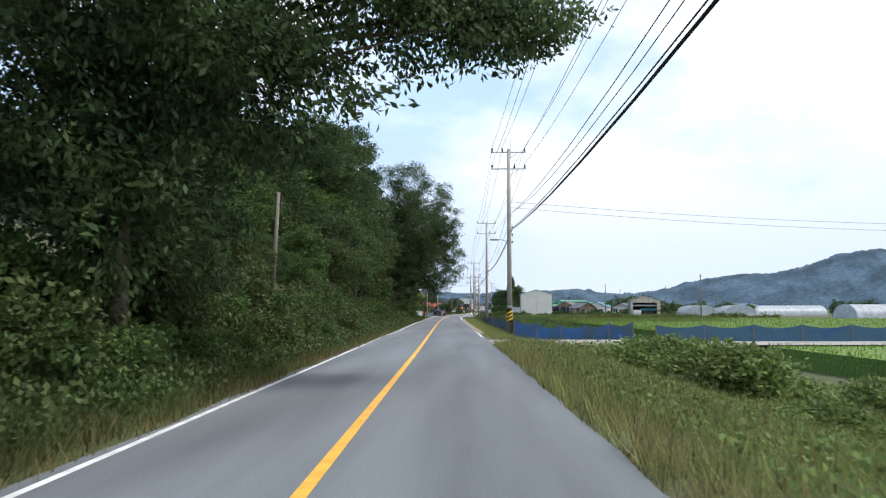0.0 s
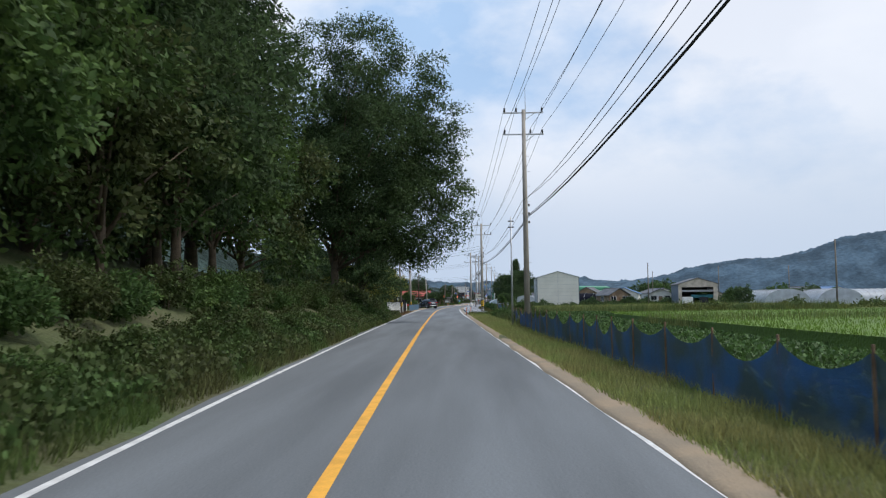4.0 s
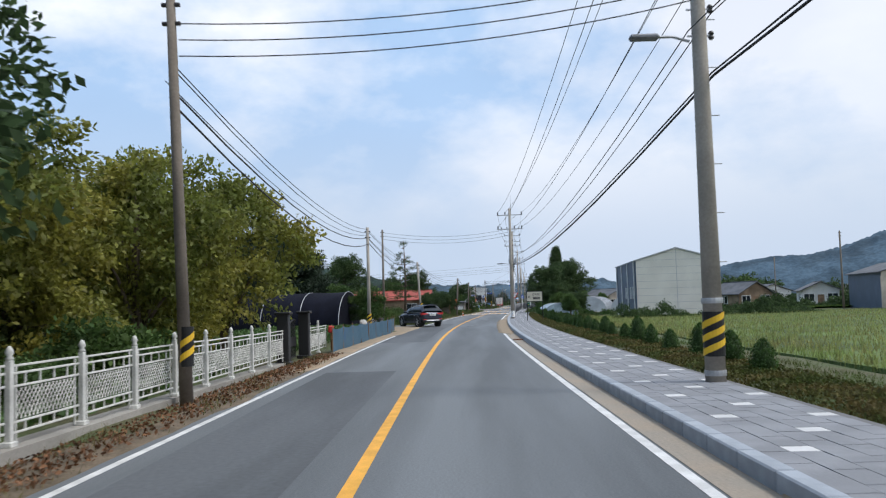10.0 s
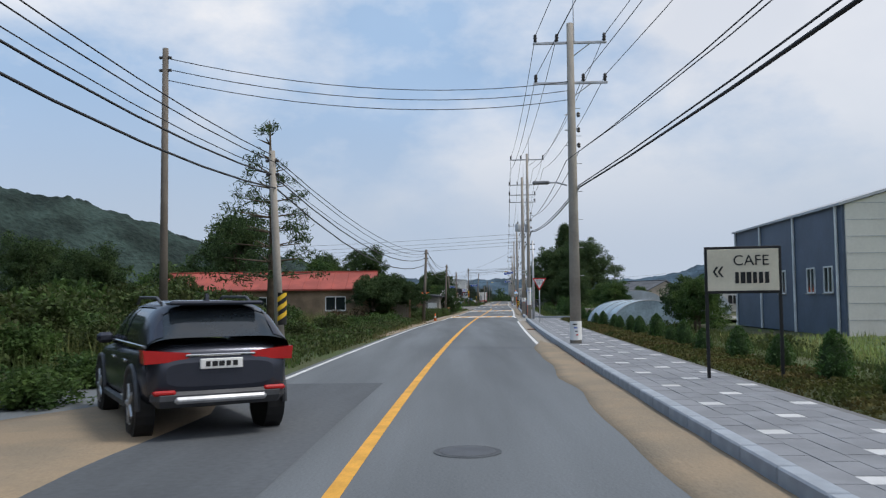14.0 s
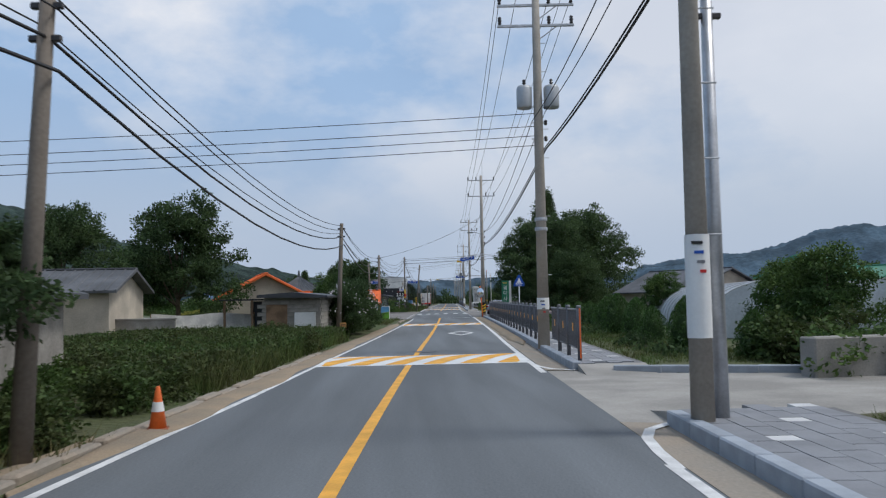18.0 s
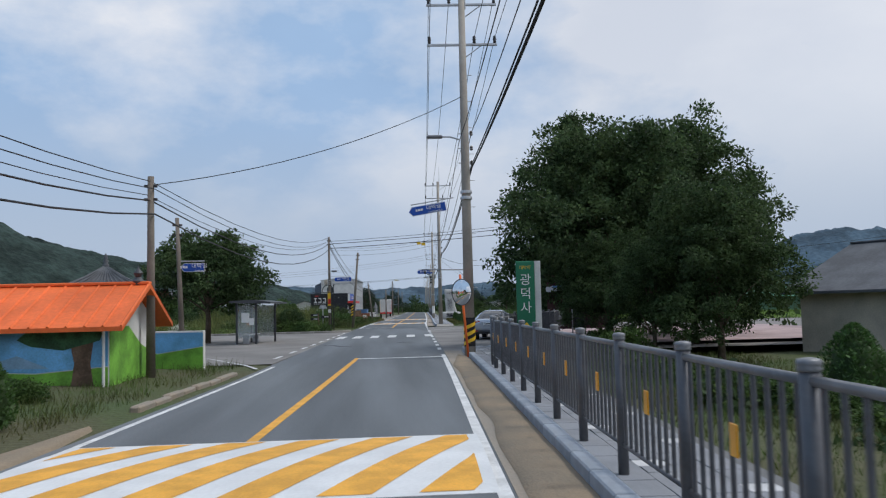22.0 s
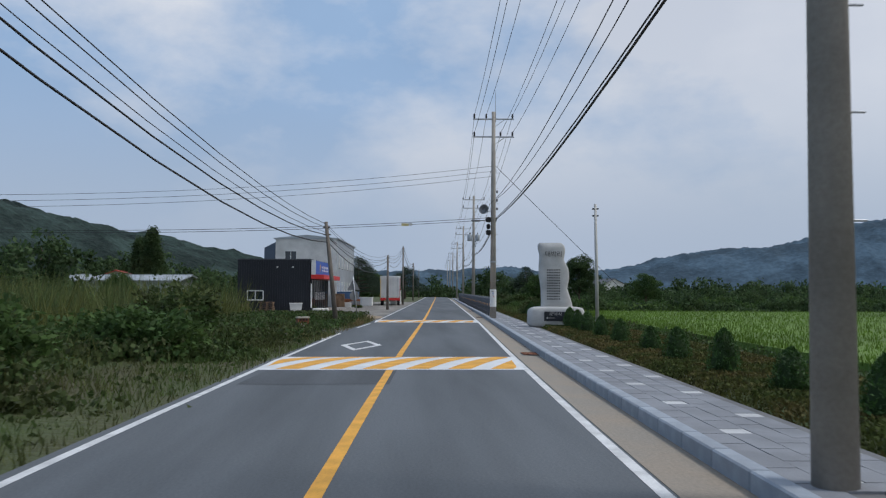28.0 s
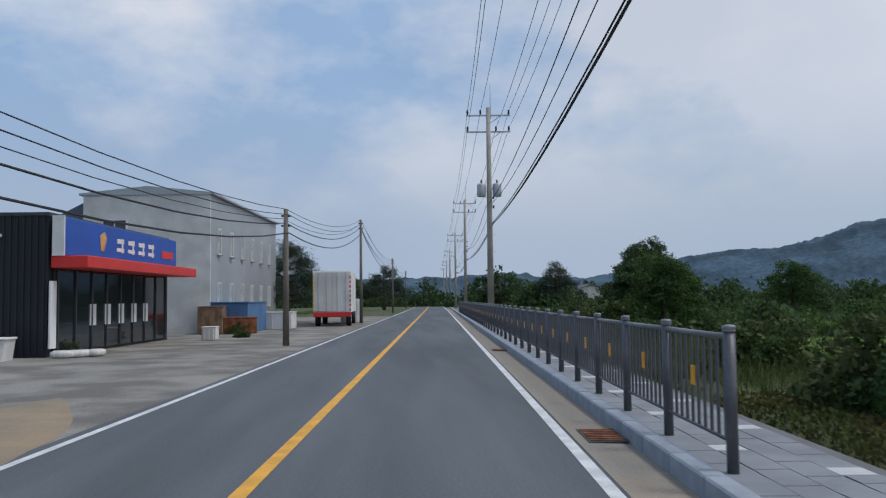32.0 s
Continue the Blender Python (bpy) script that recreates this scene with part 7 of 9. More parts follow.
for yy in (-1.6, 1.6):
    pl = part("pillar", Geo().box((0, yy, 0.75), (0.34, 0.34, 1.5), 0.02).box((0, yy, 1.53), (0.46, 0.46, 0.08), 0.02).box((0, yy, 0.06), (0.44, 0.44, 0.12), 0.02), SIGN_BLACK, gt)
for s_ in (-1, 1):
    lf = part("gate_leaf", Geo().box((-0.25, s_ * 0.72, 0.1), (0.05, 1.3, 0.05)).box((-0.25, s_ * 0.72, 0.6), (0.05, 1.3, 0.3)).tube([(-0.25, s_ * (0.1 + 1.25 * u), 1.0 + 0.3 * math.sin(u * 1.6 + 0.2)) for u in np.linspace(0, 1, 9)], 0.025, 6), SIGN_BLACK, gt)
    for k in range(10):
        part("gate_bar", Geo().tube([(-0.25, s_ * (0.14 + 0.13 * k), 0.1), (-0.25, s_ * (0.14 + 0.13 * k), 1.05 + 0.28 * math.sin(k / 9 * 1.6 + 0.2))], 0.012, 5), SIGN_BLACK, lf)
mb = thing("mail_box", on(172.9, -4.0, 0.0), 10, "red mail box on a thin stake", "mail box")
part("stake", Geo().tube([(0, 0, 0), (0, 0, 0.7)], 0.025, 8), RUST, mb)
part("box", Geo().box((0, 0, 0.82), (0.22, 0.3, 0.28), 0.05), SIGN_RED, mb)


def net(points, h, mat, label, seed, sag=0.25, posts=True):
    """A field net hung between stakes: it sags between them and bulges."""
    t = thing("field_net", (points[0][0], points[0][1], points[0][2]), 0, label, "net fence", "field nets")
    o = Vector(points[0])
    top, mid, low = [], [], []
    for i, (a, b) in enumerate(zip(points, points[1:])):
        for k in range(9):
            u = k / 8
            if k == 8 and i < len(points) - 2:
                continue
            p = Vector(a).lerp(Vector(b), u) - o
            hh = h * (1 - sag * 4 * u * (1 - u) * (0.6 + 0.8 * abs(noise.noise(Vector((i * 1.7, seed, 0))))))
            q = noise.noise(Vector((p.x * 0.9, p.y * 0.9, seed))) * 0.14
            top.append((p.x, p.y, p.z + hh))
            mid.append((p.x + q, p.y + q * 0.4, p.z + hh * 0.5))
            low.append((p.x - q * 0.6, p.y, p.z - 0.05))
    part("net_sheet", Geo().grid([low, mid, top]), mat, t, smooth=True)
    if posts:
        for a in points:
            p = Vector(a) - o
            part("stake", Geo().tube([p - Vector((0, 0, 0.2)), p + Vector((0, 0, h + 0.08))], 0.02, 6), WOOD, t)
    return t


gl = lambda pts: [ground_at(y, d) for y, d in pts]
net(gl([(48.2 - 0.25 * k, 5.0 + 1.3 * k) for k in range(6)]), 1.15, NET_BLUE, "blue field net strung between stakes beside the track", 1)
net(gl([(48.6 + 2.6 * k, 5.6 + 0.1 * math.sin(k)) for k in range(23)]), 1.15, NET_BLUE, "blue field net strung between stakes along the crop", 2, 0.35)
net(gl([(109 + 2.6 * k, 6.0 + 0.15 * k + 0.3 * math.sin(k * 2)) for k in range(12)]), 1.15, NET_BLUE, "torn blue field net sagging over weeds", 3, 0.55)
net(gl([(133.4 + 2.3 * k, 6.95 - 0.15 * k) for k in range(4)]), 1.5, NET_BLUE, "blue field net hung in the weeds", 4, 0.4)
net(gl([(44, 12 + 2.5 * k) for k in range(6)]), 0.9, NET_TEAL, "faded blue field net", 5, 0.3)
net([on(171.5 + 2.45 * k, float(np.interp(k, [0, 6, 7.5, 10], [-3.72, -3.48, -3.42, -3.88])), 0.0) for k in range(11)], 0.9, NET_TEAL, "faded blue-green net screen along the vegetable patch", 6, 0.14)

# ---- rubbish heap by the lane: tyres, sacks, ladder ----
for k in range(4):
    ty = thing("tyre", on(200.6, -5.55, 0.02 + 0.2 * k), 20 * k, "worn black tyre in a stack", "tyre", "stacked tyres")
    part("casing", Geo().grid([[((0.27 + 0.1 * math.cos(b)) * math.cos(a), (0.27 + 0.1 * math.cos(b)) * math.sin(a), 0.1 + 0.095 * math.sin(b)) for b in np.linspace(0, math.tau, 9)] for a in np.linspace(0, math.tau, 25)]), BLACK, ty, smooth=True)
    part("tread", Geo().lathe([(0.375, 0.05), (0.38, 0.1), (0.375, 0.15)], 24), STEEL_DARK, ty)
for k, (dy, dd, s_) in enumerate(((0, 0, 1), (0.5, -0.6, 0.8), (-0.3, -0.9, 0.9), (0.2, -0.4, 0.7))):
    g = Geo().grid([[((0.42 * s_) * math.sin(v) * math.cos(a) * (1 + 0.25 * noise.noise(Vector((a * 2, v * 3, k)))), 0.4 * s_ * math.sin(v) * math.sin(a) * (1 + 0.25 * noise.noise(Vector((a * 2, v * 3, k + 9)))), 0.4 * s_ * (1 - math.cos(v)) * (1 + 0.15 * noise.noise(Vector((a, v * 3, k))))) for a in np.linspace(0, math.tau, 17)] for v in np.linspace(0.05, math.pi - 0.1, 9)])
    solid("rubbish_sack", g, TARP, on(201.6 + dy, -5.9 + dd, 0.0), 30 * k, "crumpled pale plastic sack", "sack", "rubbish sacks", smooth=True)
ld = thing("ladder", on(199.0, -7.0, 0.0), 0, "pale aluminium ladder leaning by a fruit tree", "ladder")
for x in (-0.22, 0.22):
    part("stile", Geo().box((x, 0, 0.8), (0.05, 0.03, 1.6)), STEEL, ld)
for k in range(5):
    part("rung", Geo().tube([(-0.22, 0, 0.25 + 0.3 * k), (0.22, 0, 0.25 + 0.3 * k)], 0.016, 6), STEEL, ld)

# ---- the village stone ----
ms = thing("village_stone", on(391.7, 6.12, 0.10), -4, "tall wavy granite village stone on a boulder plinth", "monument")


def boulder(w, d, h, seed, exp=0.35, n=28, m=14):
    rows = []
    for v in np.linspace(-math.pi / 2 + 0.01, math.pi / 2 - 0.01, m):
        row = []
        for k in range(n):
            a = k / n * math.tau
            f = lambda c: math.copysign(abs(c) ** exp, c)
            p = Vector((f(math.cos(v)) * f(math.cos(a)) * w / 2, f(math.cos(v)) * f(math.sin(a)) * d / 2, f(math.sin(v)) * h / 2))
            p *= 1 + 0.05 * noise.noise(p * 1.6 + Vector((seed, 0, 0)))
            row.append(tuple(p + Vector((0, 0, h / 2))))
        rows.append(row)
    return Geo().grid(rows, True)


ms.scale = (0.90, 0.84, 0.895)
part("plinth", boulder(2.75, 1.35, 1.05, 3), STONE, ms, "rounded granite plinth", smooth=True)
rows = []
for z in np.linspace(0.98, 4.2, 24):
    u = (z - 0.98) / 3.22
    l = np.interp(u, [0, 0.08, 0.3, 0.5, 0.66, 0.8, 0.95, 1], [-0.86, -0.84, -0.86, -0.98, -0.98, -0.94, -1.06, -0.96])
    r = np.interp(u, [0, 0.1, 0.3, 0.46, 0.6, 0.74, 0.88, 0.96, 1], [1.06, 0.98, 0.72, 0.86, 0.8, 0.52, 0.62, 0.55, 0.4])
    l, r = l * 0.82 - 0.02, r * 0.82 - 0.02
    t = 0.34 - 0.08 * u
    if u > 0.97:
        t *= 0.6
    row = []
    for k in range(28):
        a = k / 28 * math.tau
        f = lambda c: math.copysign(abs(c) ** 0.5, c)
        row.append(((l + r) / 2 + (r - l) / 2 * f(math.cos(a)), t * f(math.sin(a)) + 0.03 * noise.noise(Vector((k * 0.7, z * 2, 0))), z))
    rows.append(row)
st = Geo().grid(rows, True)
st.add(rows[-1], [tuple(range(28))])
part("stone", st, STONE, ms, "grey dressed stone slab", smooth=True)
letters(ms, "대박리", 0.31, (-0.12, -0.32, 3.62), mat=ENGRAVED)
for i in range(12):
    bars(ms, -0.46, 0.2, 2.85 - 0.13 * i, 8, 0.058, ENGRAVED, -0.345, seed=i, name="engraved_bar")
part("name_plate", Geo().box((-0.05, -0.69, 0.58), (1.15, 0.06, 0.46), 0.01), STONE_DARK, ms, "polished black name plate")
letters(ms, "광덕사", 0.24, (-0.08, -0.728, 0.68), mat=STONE)
part("plate_arrow", Geo().prism([(-0.55, 0.5), (-0.45, 0.55), (-0.45, 0.515), (-0.1, 0.515), (-0.1, 0.485), (-0.45, 0.485), (-0.45, 0.45)], -0.732, -0.722, "y"), STONE, ms)
small_pole(397.0, 9.0, 6.2, (-0.1, 0), None, M("pale_smooth_concrete", (0.52, 0.50, 0.46), 0.85, var=0.08, scale=1, fine=20, bump=0.15), 0.1, "pale smooth concrete pole behind the village stone")


# ---- vehicles ----
def wheel(parent, x, y, r, w, rim):
    t = new("wheel")
    t.parent = parent
    t.location = (x, y, r)
    tyre = []
    for k in range(25):
        a = k / 24 * math.tau
        tyre.append([(w / 2 * q, (r * f) * math.cos(a), (r * f) * math.sin(a)) for q, f in ((-1, 0.66), (-1, 0.93), (-0.75, 1), (0.75, 1), (1, 0.93), (1, 0.66))])
    part("tyre", Geo().grid(tyre), BLACK, t, smooth=True)
    s_ = 1 if x > 0 else -1
    g = Geo()
    for k in range(5):
        a = k / 5 * math.tau
        g.tube([(s_ * w * 0.36, 0, 0), (s_ * w * 0.42, r * 0.64 * math.cos(a), r * 0.64 * math.sin(a))], [0.05, 0.035], 6)
    g.tube([(s_ * w * 0.38, r * 0.65 * math.cos(a), r * 0.65 * math.sin(a)) for a in np.linspace(0, math.tau, 25)], 0.025, 6)
    part("rim", g, rim, t)
    part("disc", Geo().tube([(s_ * w * 0.2, 0, 0), (s_ * w * 0.24, 0, 0)], r * 0.62, 20), STEEL_DARK, t)
    return t


def ring(hw, z0, z1, n=4.5, m=28):
    """A rounded-box cross-section."""
    out = []
    for k in range(m):
        a = k / m * math.tau
        c, s_ = math.cos(a), math.sin(a)
        out.append((hw * math.copysign(abs(c) ** (2 / n), c), (z0 + z1) / 2 + (z1 - z0) / 2 * math.copysign(abs(s_) ** (2 / n), s_)))
    return out


def car(name, at, rz, L, Wd, Ht, paint, label, suv=True, r=0.36, wb=2.76):
    """A passenger car that faces +y: rounded body, glazed cabin with pillars, lamps, bumpers, wheels."""
    c = thing(name, at, rz, label, "car")
    h = Wd / 2
    if suv:
        ys, lo, hi, kw = [-0.5, -0.49, -0.46, -0.40, -0.2, 0.1, 0.24, 0.36, 0.44, 0.48, 0.5], [0.62, 0.5, 0.4, 0.33, 0.3, 0.3, 0.3, 0.32, 0.36, 0.44, 0.52], [0.9, 1.05, 1.12, 1.13, 1.11, 1.08, 1.06, 1.02, 0.96, 0.88, 0.76], [0.7, 0.86, 0.94, 0.985, 1, 1, 1, 0.98, 0.92, 0.82, 0.62]
        cy, cz, ck, belt = [-0.49, -0.455, -0.42, -0.34, -0.1, 0.03, 0.11, 0.27], [1.1, 1.38, Ht - 0.06, Ht - 0.01, Ht, Ht - 0.04, Ht - 0.14, 1.05], [0.93, 0.88, 0.84, 0.82, 0.83, 0.82, 0.83, 0.88], 1.04
    else:
        ys, lo, hi, kw = [-0.5, -0.49, -0.455, -0.40, -0.2, 0.1, 0.24, 0.36, 0.44, 0.485, 0.5], [0.56, 0.44, 0.34, 0.26, 0.22, 0.22, 0.22, 0.24, 0.28, 0.36, 0.46], [0.84, 0.98, 1.03, 1.03, 0.98, 0.94, 0.91, 0.84, 0.76, 0.68, 0.6], [0.7, 0.86, 0.94, 0.985, 1, 1, 1, 0.97, 0.9, 0.78, 0.6]
        cy, cz, ck, belt = [-0.44, -0.36, -0.27, -0.18, -0.06, 0.04, 0.12, 0.28], [0.98, 1.16, 1.33, Ht - 0.02, Ht, Ht - 0.05, 1.28, 0.9], [0.86, 0.80, 0.75, 0.73, 0.74, 0.73, 0.76, 0.84], 0.9
    st = np.linspace(-0.5, 0.5, 61)
    st = np.sort(np.concatenate([st, [-0.497, -0.493, 0.493, 0.497]]))
    rows = []
    for y in st:
        hw, z0, z1 = h * np.interp(y, ys, kw), np.interp(y, ys, lo), np.interp(y, ys, hi)
        rows.append([(x, y * L, z) for x, z in ring(hw, z0, z1)])
    g = Geo().grid(rows, True)
    g.add(rows[0], [tuple(range(28))])
    g.add(rows[-1], [tuple(range(28))[::-1]])
    part("body", g, paint, c, smooth=True)
    dense = np.linspace(cy[0], cy[-1], 41)
    roofz = np.convolve(np.pad(np.interp(dense, cy, cz), 2, mode="edge"), np.ones(5) / 5, "valid")

    def arc(y, grow=0.0, s0=0.0, s1=1.0, side=0):
        """The cabin's outline at y, from belt (0) over the roof's middle (1)."""
        zt, kt = float(np.interp(y, dense, roofz)), float(np.interp(y, cy, ck))
        pts = []
        for s_ in np.linspace(s0, s1, 13):
            a = s_ * math.pi / 2
            w = h * (0.93 + (kt - 0.93) * min(1.0, math.sin(a) ** 1.0))
            x = w * math.cos(a) ** 0.36 if s_ < 1 else 0.0
            z = belt + (zt - belt) * math.sin(a) ** 0.8 if s_ > 0 else belt
            pts.append((x + grow * math.cos(a), y * L, z + grow * math.sin(a)))
        return pts

    def full(y, grow=0.0, s0=0.0):
        rgt = arc(y, grow, s0)
        return rgt + [(-x, yy, z) for x, yy, z in rgt[-2::-1]]

    part("cabin_glass", Geo().grid([full(y) for y in dense]), GLASS, c, "dark tinted glass", smooth=True)
    r0, r1 = (cy[2], cy[5]) if suv else (cy[3] - 0.02, cy[5])
    part("roof", Geo().grid([full(y, 0.012, 0.62) for y in np.linspace(r0, r1, 15)]), paint, c, smooth=True)
    spans = ((cy[1] - 0.03, cy[2] + 0.075), (-0.115, -0.095), (-0.02, 0.005), (cy[5] - 0.0, cy[5] + 0.028)) if suv else ((cy[1] - 0.05, cy[3] - 0.03), (-0.02, 0.005), (cy[5] + 0.0, cy[5] + 0.028))
    for side in (1, -1):
        for a, b in spans:
            part("pillar", Geo().grid([[(side * x, y, z) for x, y, z in arc(q, 0.012, 0.0, 0.66)] for q in np.linspace(a, b, 5)]), paint, c, smooth=True)
        part("window_trim", Geo().tube([(side * h * 0.945, y * L, belt + 0.05) for y in np.linspace(cy[1], cy[6], 8)], 0.016, 6), CHROME, c)
        part("mirror", Geo().box((side * (h + 0.03), 0.16 * L, belt + 0.07), (0.22, 0.13, 0.15), 0.045), paint if suv else STEEL_DARK, c)
        part("sill_trim", Geo().box((side * h * 0.97, 0, 0.34 if suv else 0.27), (0.08, wb - 0.8, 0.12), 0.03), STEEL_DARK, c)
        for yy in (0.02, -0.2):
            part("door_handle", Geo().box((side * (h * 0.995), yy * L, 0.88 if suv else 0.8), (0.035, 0.2, 0.035), 0.01), paint if not suv else CHROME, c)
        zl = 0.97 if suv else 0.86
        q = [(0.40 * h, zl - 0.01), (0.52 * h, zl - 0.055), (0.965 * h, zl - 0.075), (0.985 * h, zl + 0.085), (0.40 * h, zl + 0.04)] if suv else [(0.42 * h, zl + 0.03), (0.60 * h, zl - 0.08), (0.95 * h, zl - 0.10), (0.975 * h, zl + 0.10), (0.62 * h, zl + 0.085)]
        lamp = part("tail_lamp", Geo().prism([(side * a, b) for a, b in (q if side > 0 else q[::-1])], -L * 0.497, -L * 0.435, "y"), LAMP_RED, c, "red tail lamp")
        part("lamp_lens", Geo().box((side * h * 0.76, -L * 0.497 - 0.004, zl + 0.055), (h * 0.34, 0.012, 0.035), 0.004), SIGN_WHITE, lamp, "pale lens strip") if not suv else None
        part("low_reflector", Geo().box((side * h * 0.72, -L / 2 + 0.03, 0.56 if suv else 0.42), (0.26, 0.1, 0.06), 0.02), LAMP_RED, c)
        part("head_lamp", Geo().box((side * h * 0.66, L / 2 - 0.14, 0.74 if suv else 0.66), (0.4, 0.24, 0.12), 0.04), SIGN_WHITE, c)
        if suv:
            part("roof_rail", Geo().tube([(side * h * 0.62, -0.33 * L, Ht - 0.03), (side * h * 0.63, -0.28 * L, Ht + 0.04), (side * h * 0.63, 0.0, Ht + 0.05), (side * h * 0.62, 0.06 * L, Ht - 0.04)], 0.02, 6), STEEL_DARK, c)
        for y in (-wb / 2, wb / 2):
            part("wheel_arch", Geo().tube([(side * (h - 0.012), y + (r + 0.07) * math.cos(a), r + (r + 0.07) * math.sin(a)) for a in np.linspace(-0.1, math.pi + 0.1, 19)], 0.035, 6), STEEL_DARK if suv else paint, c)
            part("arch_hollow", Geo().tube([(side * (h - 0.22), y, r), (side * (h + 0.002), y, r)], r + 0.05, 24), BLACK, c)
            wheel(c, side * (h - 0.10), y, r, 0.22, STEEL)
    part("rear_bumper", Geo().box((0, -L / 2 + 0.1, 0.5 if suv else 0.4), (Wd * 0.88, 0.24, 0.24 if suv else 0.2), 0.09), STEEL_DARK, c, "dark lower bumper")
    if suv:
        part("skid_plate", Geo().box((0, -L / 2 - 0.01, 0.47), (Wd * 0.6, 0.1, 0.08), 0.03), STEEL, c, "silver skid plate")
        part("spoiler", Geo().box((0, cy[2] * L - 0.02, Ht - 0.03), (Wd * 0.62, 0.3, 0.05), 0.02), paint, c)
    zp = 0.88 if suv else 0.78
    pl = part("number_plate", Geo().box((0, -L / 2 - 0.01, zp), (0.5, 0.03, 0.12), 0.008), SIGN_WHITE, c)
    bars(c, -0.2, 0.2, zp, 5, 0.06, SIGN_BLACK, -L / 2 - 0.028)
    part("tailgate_trim", Geo().box((0, -L / 2 + 0.02, zp + 0.1), (Wd * 0.46, 0.05, 0.03), 0.01), CHROME, c)
    part("aerial", Geo().prism([(-0.34 * L, Ht - 0.04), (-0.29 * L, Ht - 0.02), (-0.335 * L, Ht + 0.09)], -0.02, 0.02, "x"), paint, c)
    return c


car("suv", on(204.6, -2.95, 0.0), 30, 4.35, 1.80, 1.62, CAR_GREY, "dark blue-grey sport utility car turning off the road", True, 0.38)
car("sedan", on(330.1, 6.15, 0.0), -17, 4.5, 1.78, 1.44, CAR_WHITE, "silver saloon car stopped at the forecourt edge", False, 0.32, 2.7)

# tractor
tr = thing("tractor", on(358.8, 13.0, 0.0), 150, "orange farm tractor with a glazed cab", "tractor")
part("bonnet", Geo().prism([(0.5, 0.75), (2.1, 0.7), (2.2, 1.0), (2.1, 1.3), (0.5, 1.45)], -0.36, 0.36, "x"), TRACTOR, tr)
part("grille", Geo().box((0, 2.17, 0.95), (0.6, 0.06, 0.42), 0.02), SIGN_BLACK, tr)
part("front_weight", Geo().box((0, 2.4, 0.62), (0.75, 0.4, 0.3), 0.04), STEEL_DARK, tr)
part("chassis", Geo().box((0, 0.5, 0.66), (0.5, 3.0, 0.35), 0.04), STEEL_DARK, tr)
part("cab_base", Geo().box((0, -0.35, 1.1), (1.25, 1.4, 0.7), 0.08), TRACTOR, tr)
for x in (-0.62, 0.62):
    for y in (-1.0, 0.35):
        part("cab_post", Geo().tube([(x, y, 1.4), (x * 0.94, y * 0.92, 2.45)], 0.04, 6), STEEL_DARK, tr)
part("cab_glass", Geo().box((0, -0.33, 1.95), (1.2, 1.3, 0.98)), CLEAR, tr)
part("cab_roof", Geo().box((0, -0.33, 2.52), (1.45, 1.6, 0.16), 0.06), TRACTOR, tr)
for x, y in ((-0.3, 2.2), (0.3, 2.2)):
    part("head_lamp", Geo().tube([(x, y, 1.12), (x, y + 0.04, 1.12)], 0.1, 12), SIGN_WHITE, tr)
part("exhaust", Geo().tube([(0.45, 0.55, 1.2), (0.45, 0.55, 2.3)], 0.04, 8), BLACK, tr)
for x in (-0.85, 0.85):
    wheel(tr, x, -0.75, 0.72, 0.42, TRACTOR)
    wheel(tr, x * 0.88, 1.55, 0.48, 0.3, TRACTOR)
    part("mudguard", Geo().grid([[(x + q, -0.75 + 0.8 * math.cos(a), 0.72 + 0.8 * math.sin(a)) for q in (-0.22, 0.22)] for a in np.linspace(0.4, math.pi - 0.2, 12)]), TRACTOR, tr)

tr.scale = (0.9, 0.9, 0.9)
# box truck in the yard
tk = thing("box_truck", on(453.5, -4.9, 0.0), way(453) + 3, "box truck with a stained white body and yellow tail stripes", "truck")
part("cargo_box", Geo().box((0, 0, 2.1), (2.3, 6.2, 2.5), 0.03), PLASTER_WHITE, tk, "stained white cargo box")
for x in (-0.57, 0.57):
    part("tail_door", Geo().box((x, -3.12, 2.1), (1.08, 0.05, 2.35), 0.01), PLASTER_WHITE, tk)
    for k in range(2):
        part("lock_rod", Geo().tube([(x - 0.25 + 0.5 * k, -3.17, 0.95), (x - 0.25 + 0.5 * k, -3.17, 3.25)], 0.02, 6), STEEL, tk)
for k in range(8):
    part("edge_stripe", Geo().box((-1.1, -3.155, 1.0 + 0.28 * k), (0.08, 0.015, 0.16)), SIGN_YELLOW, tk)
    part("edge_stripe", Geo().box((1.1, -3.155, 1.0 + 0.28 * k), (0.08, 0.015, 0.16)), SIGN_RED, tk)
part("rear_frame", Geo().box((0, -3.1, 0.72), (2.25, 0.15, 0.28), 0.02), SIGN_RED, tk, "red rear beam")
part("chassis", Geo().box((0, 0.8, 0.7), (1.0, 7.4, 0.3)), STEEL_DARK, tk)
part("cab", Geo().box((0, 4.1, 1.5), (2.0, 1.6, 1.9), 0.12), ROOF_BLUE, tk)
part("windscreen", Geo().box((0, 4.92, 1.85), (1.8, 0.03, 0.8)), GLASS, tk)
for x in (-0.95, 0.95):
    for y in (-1.8, 3.6):
        wheel(tk, x, y, 0.42, 0.3, STEEL)

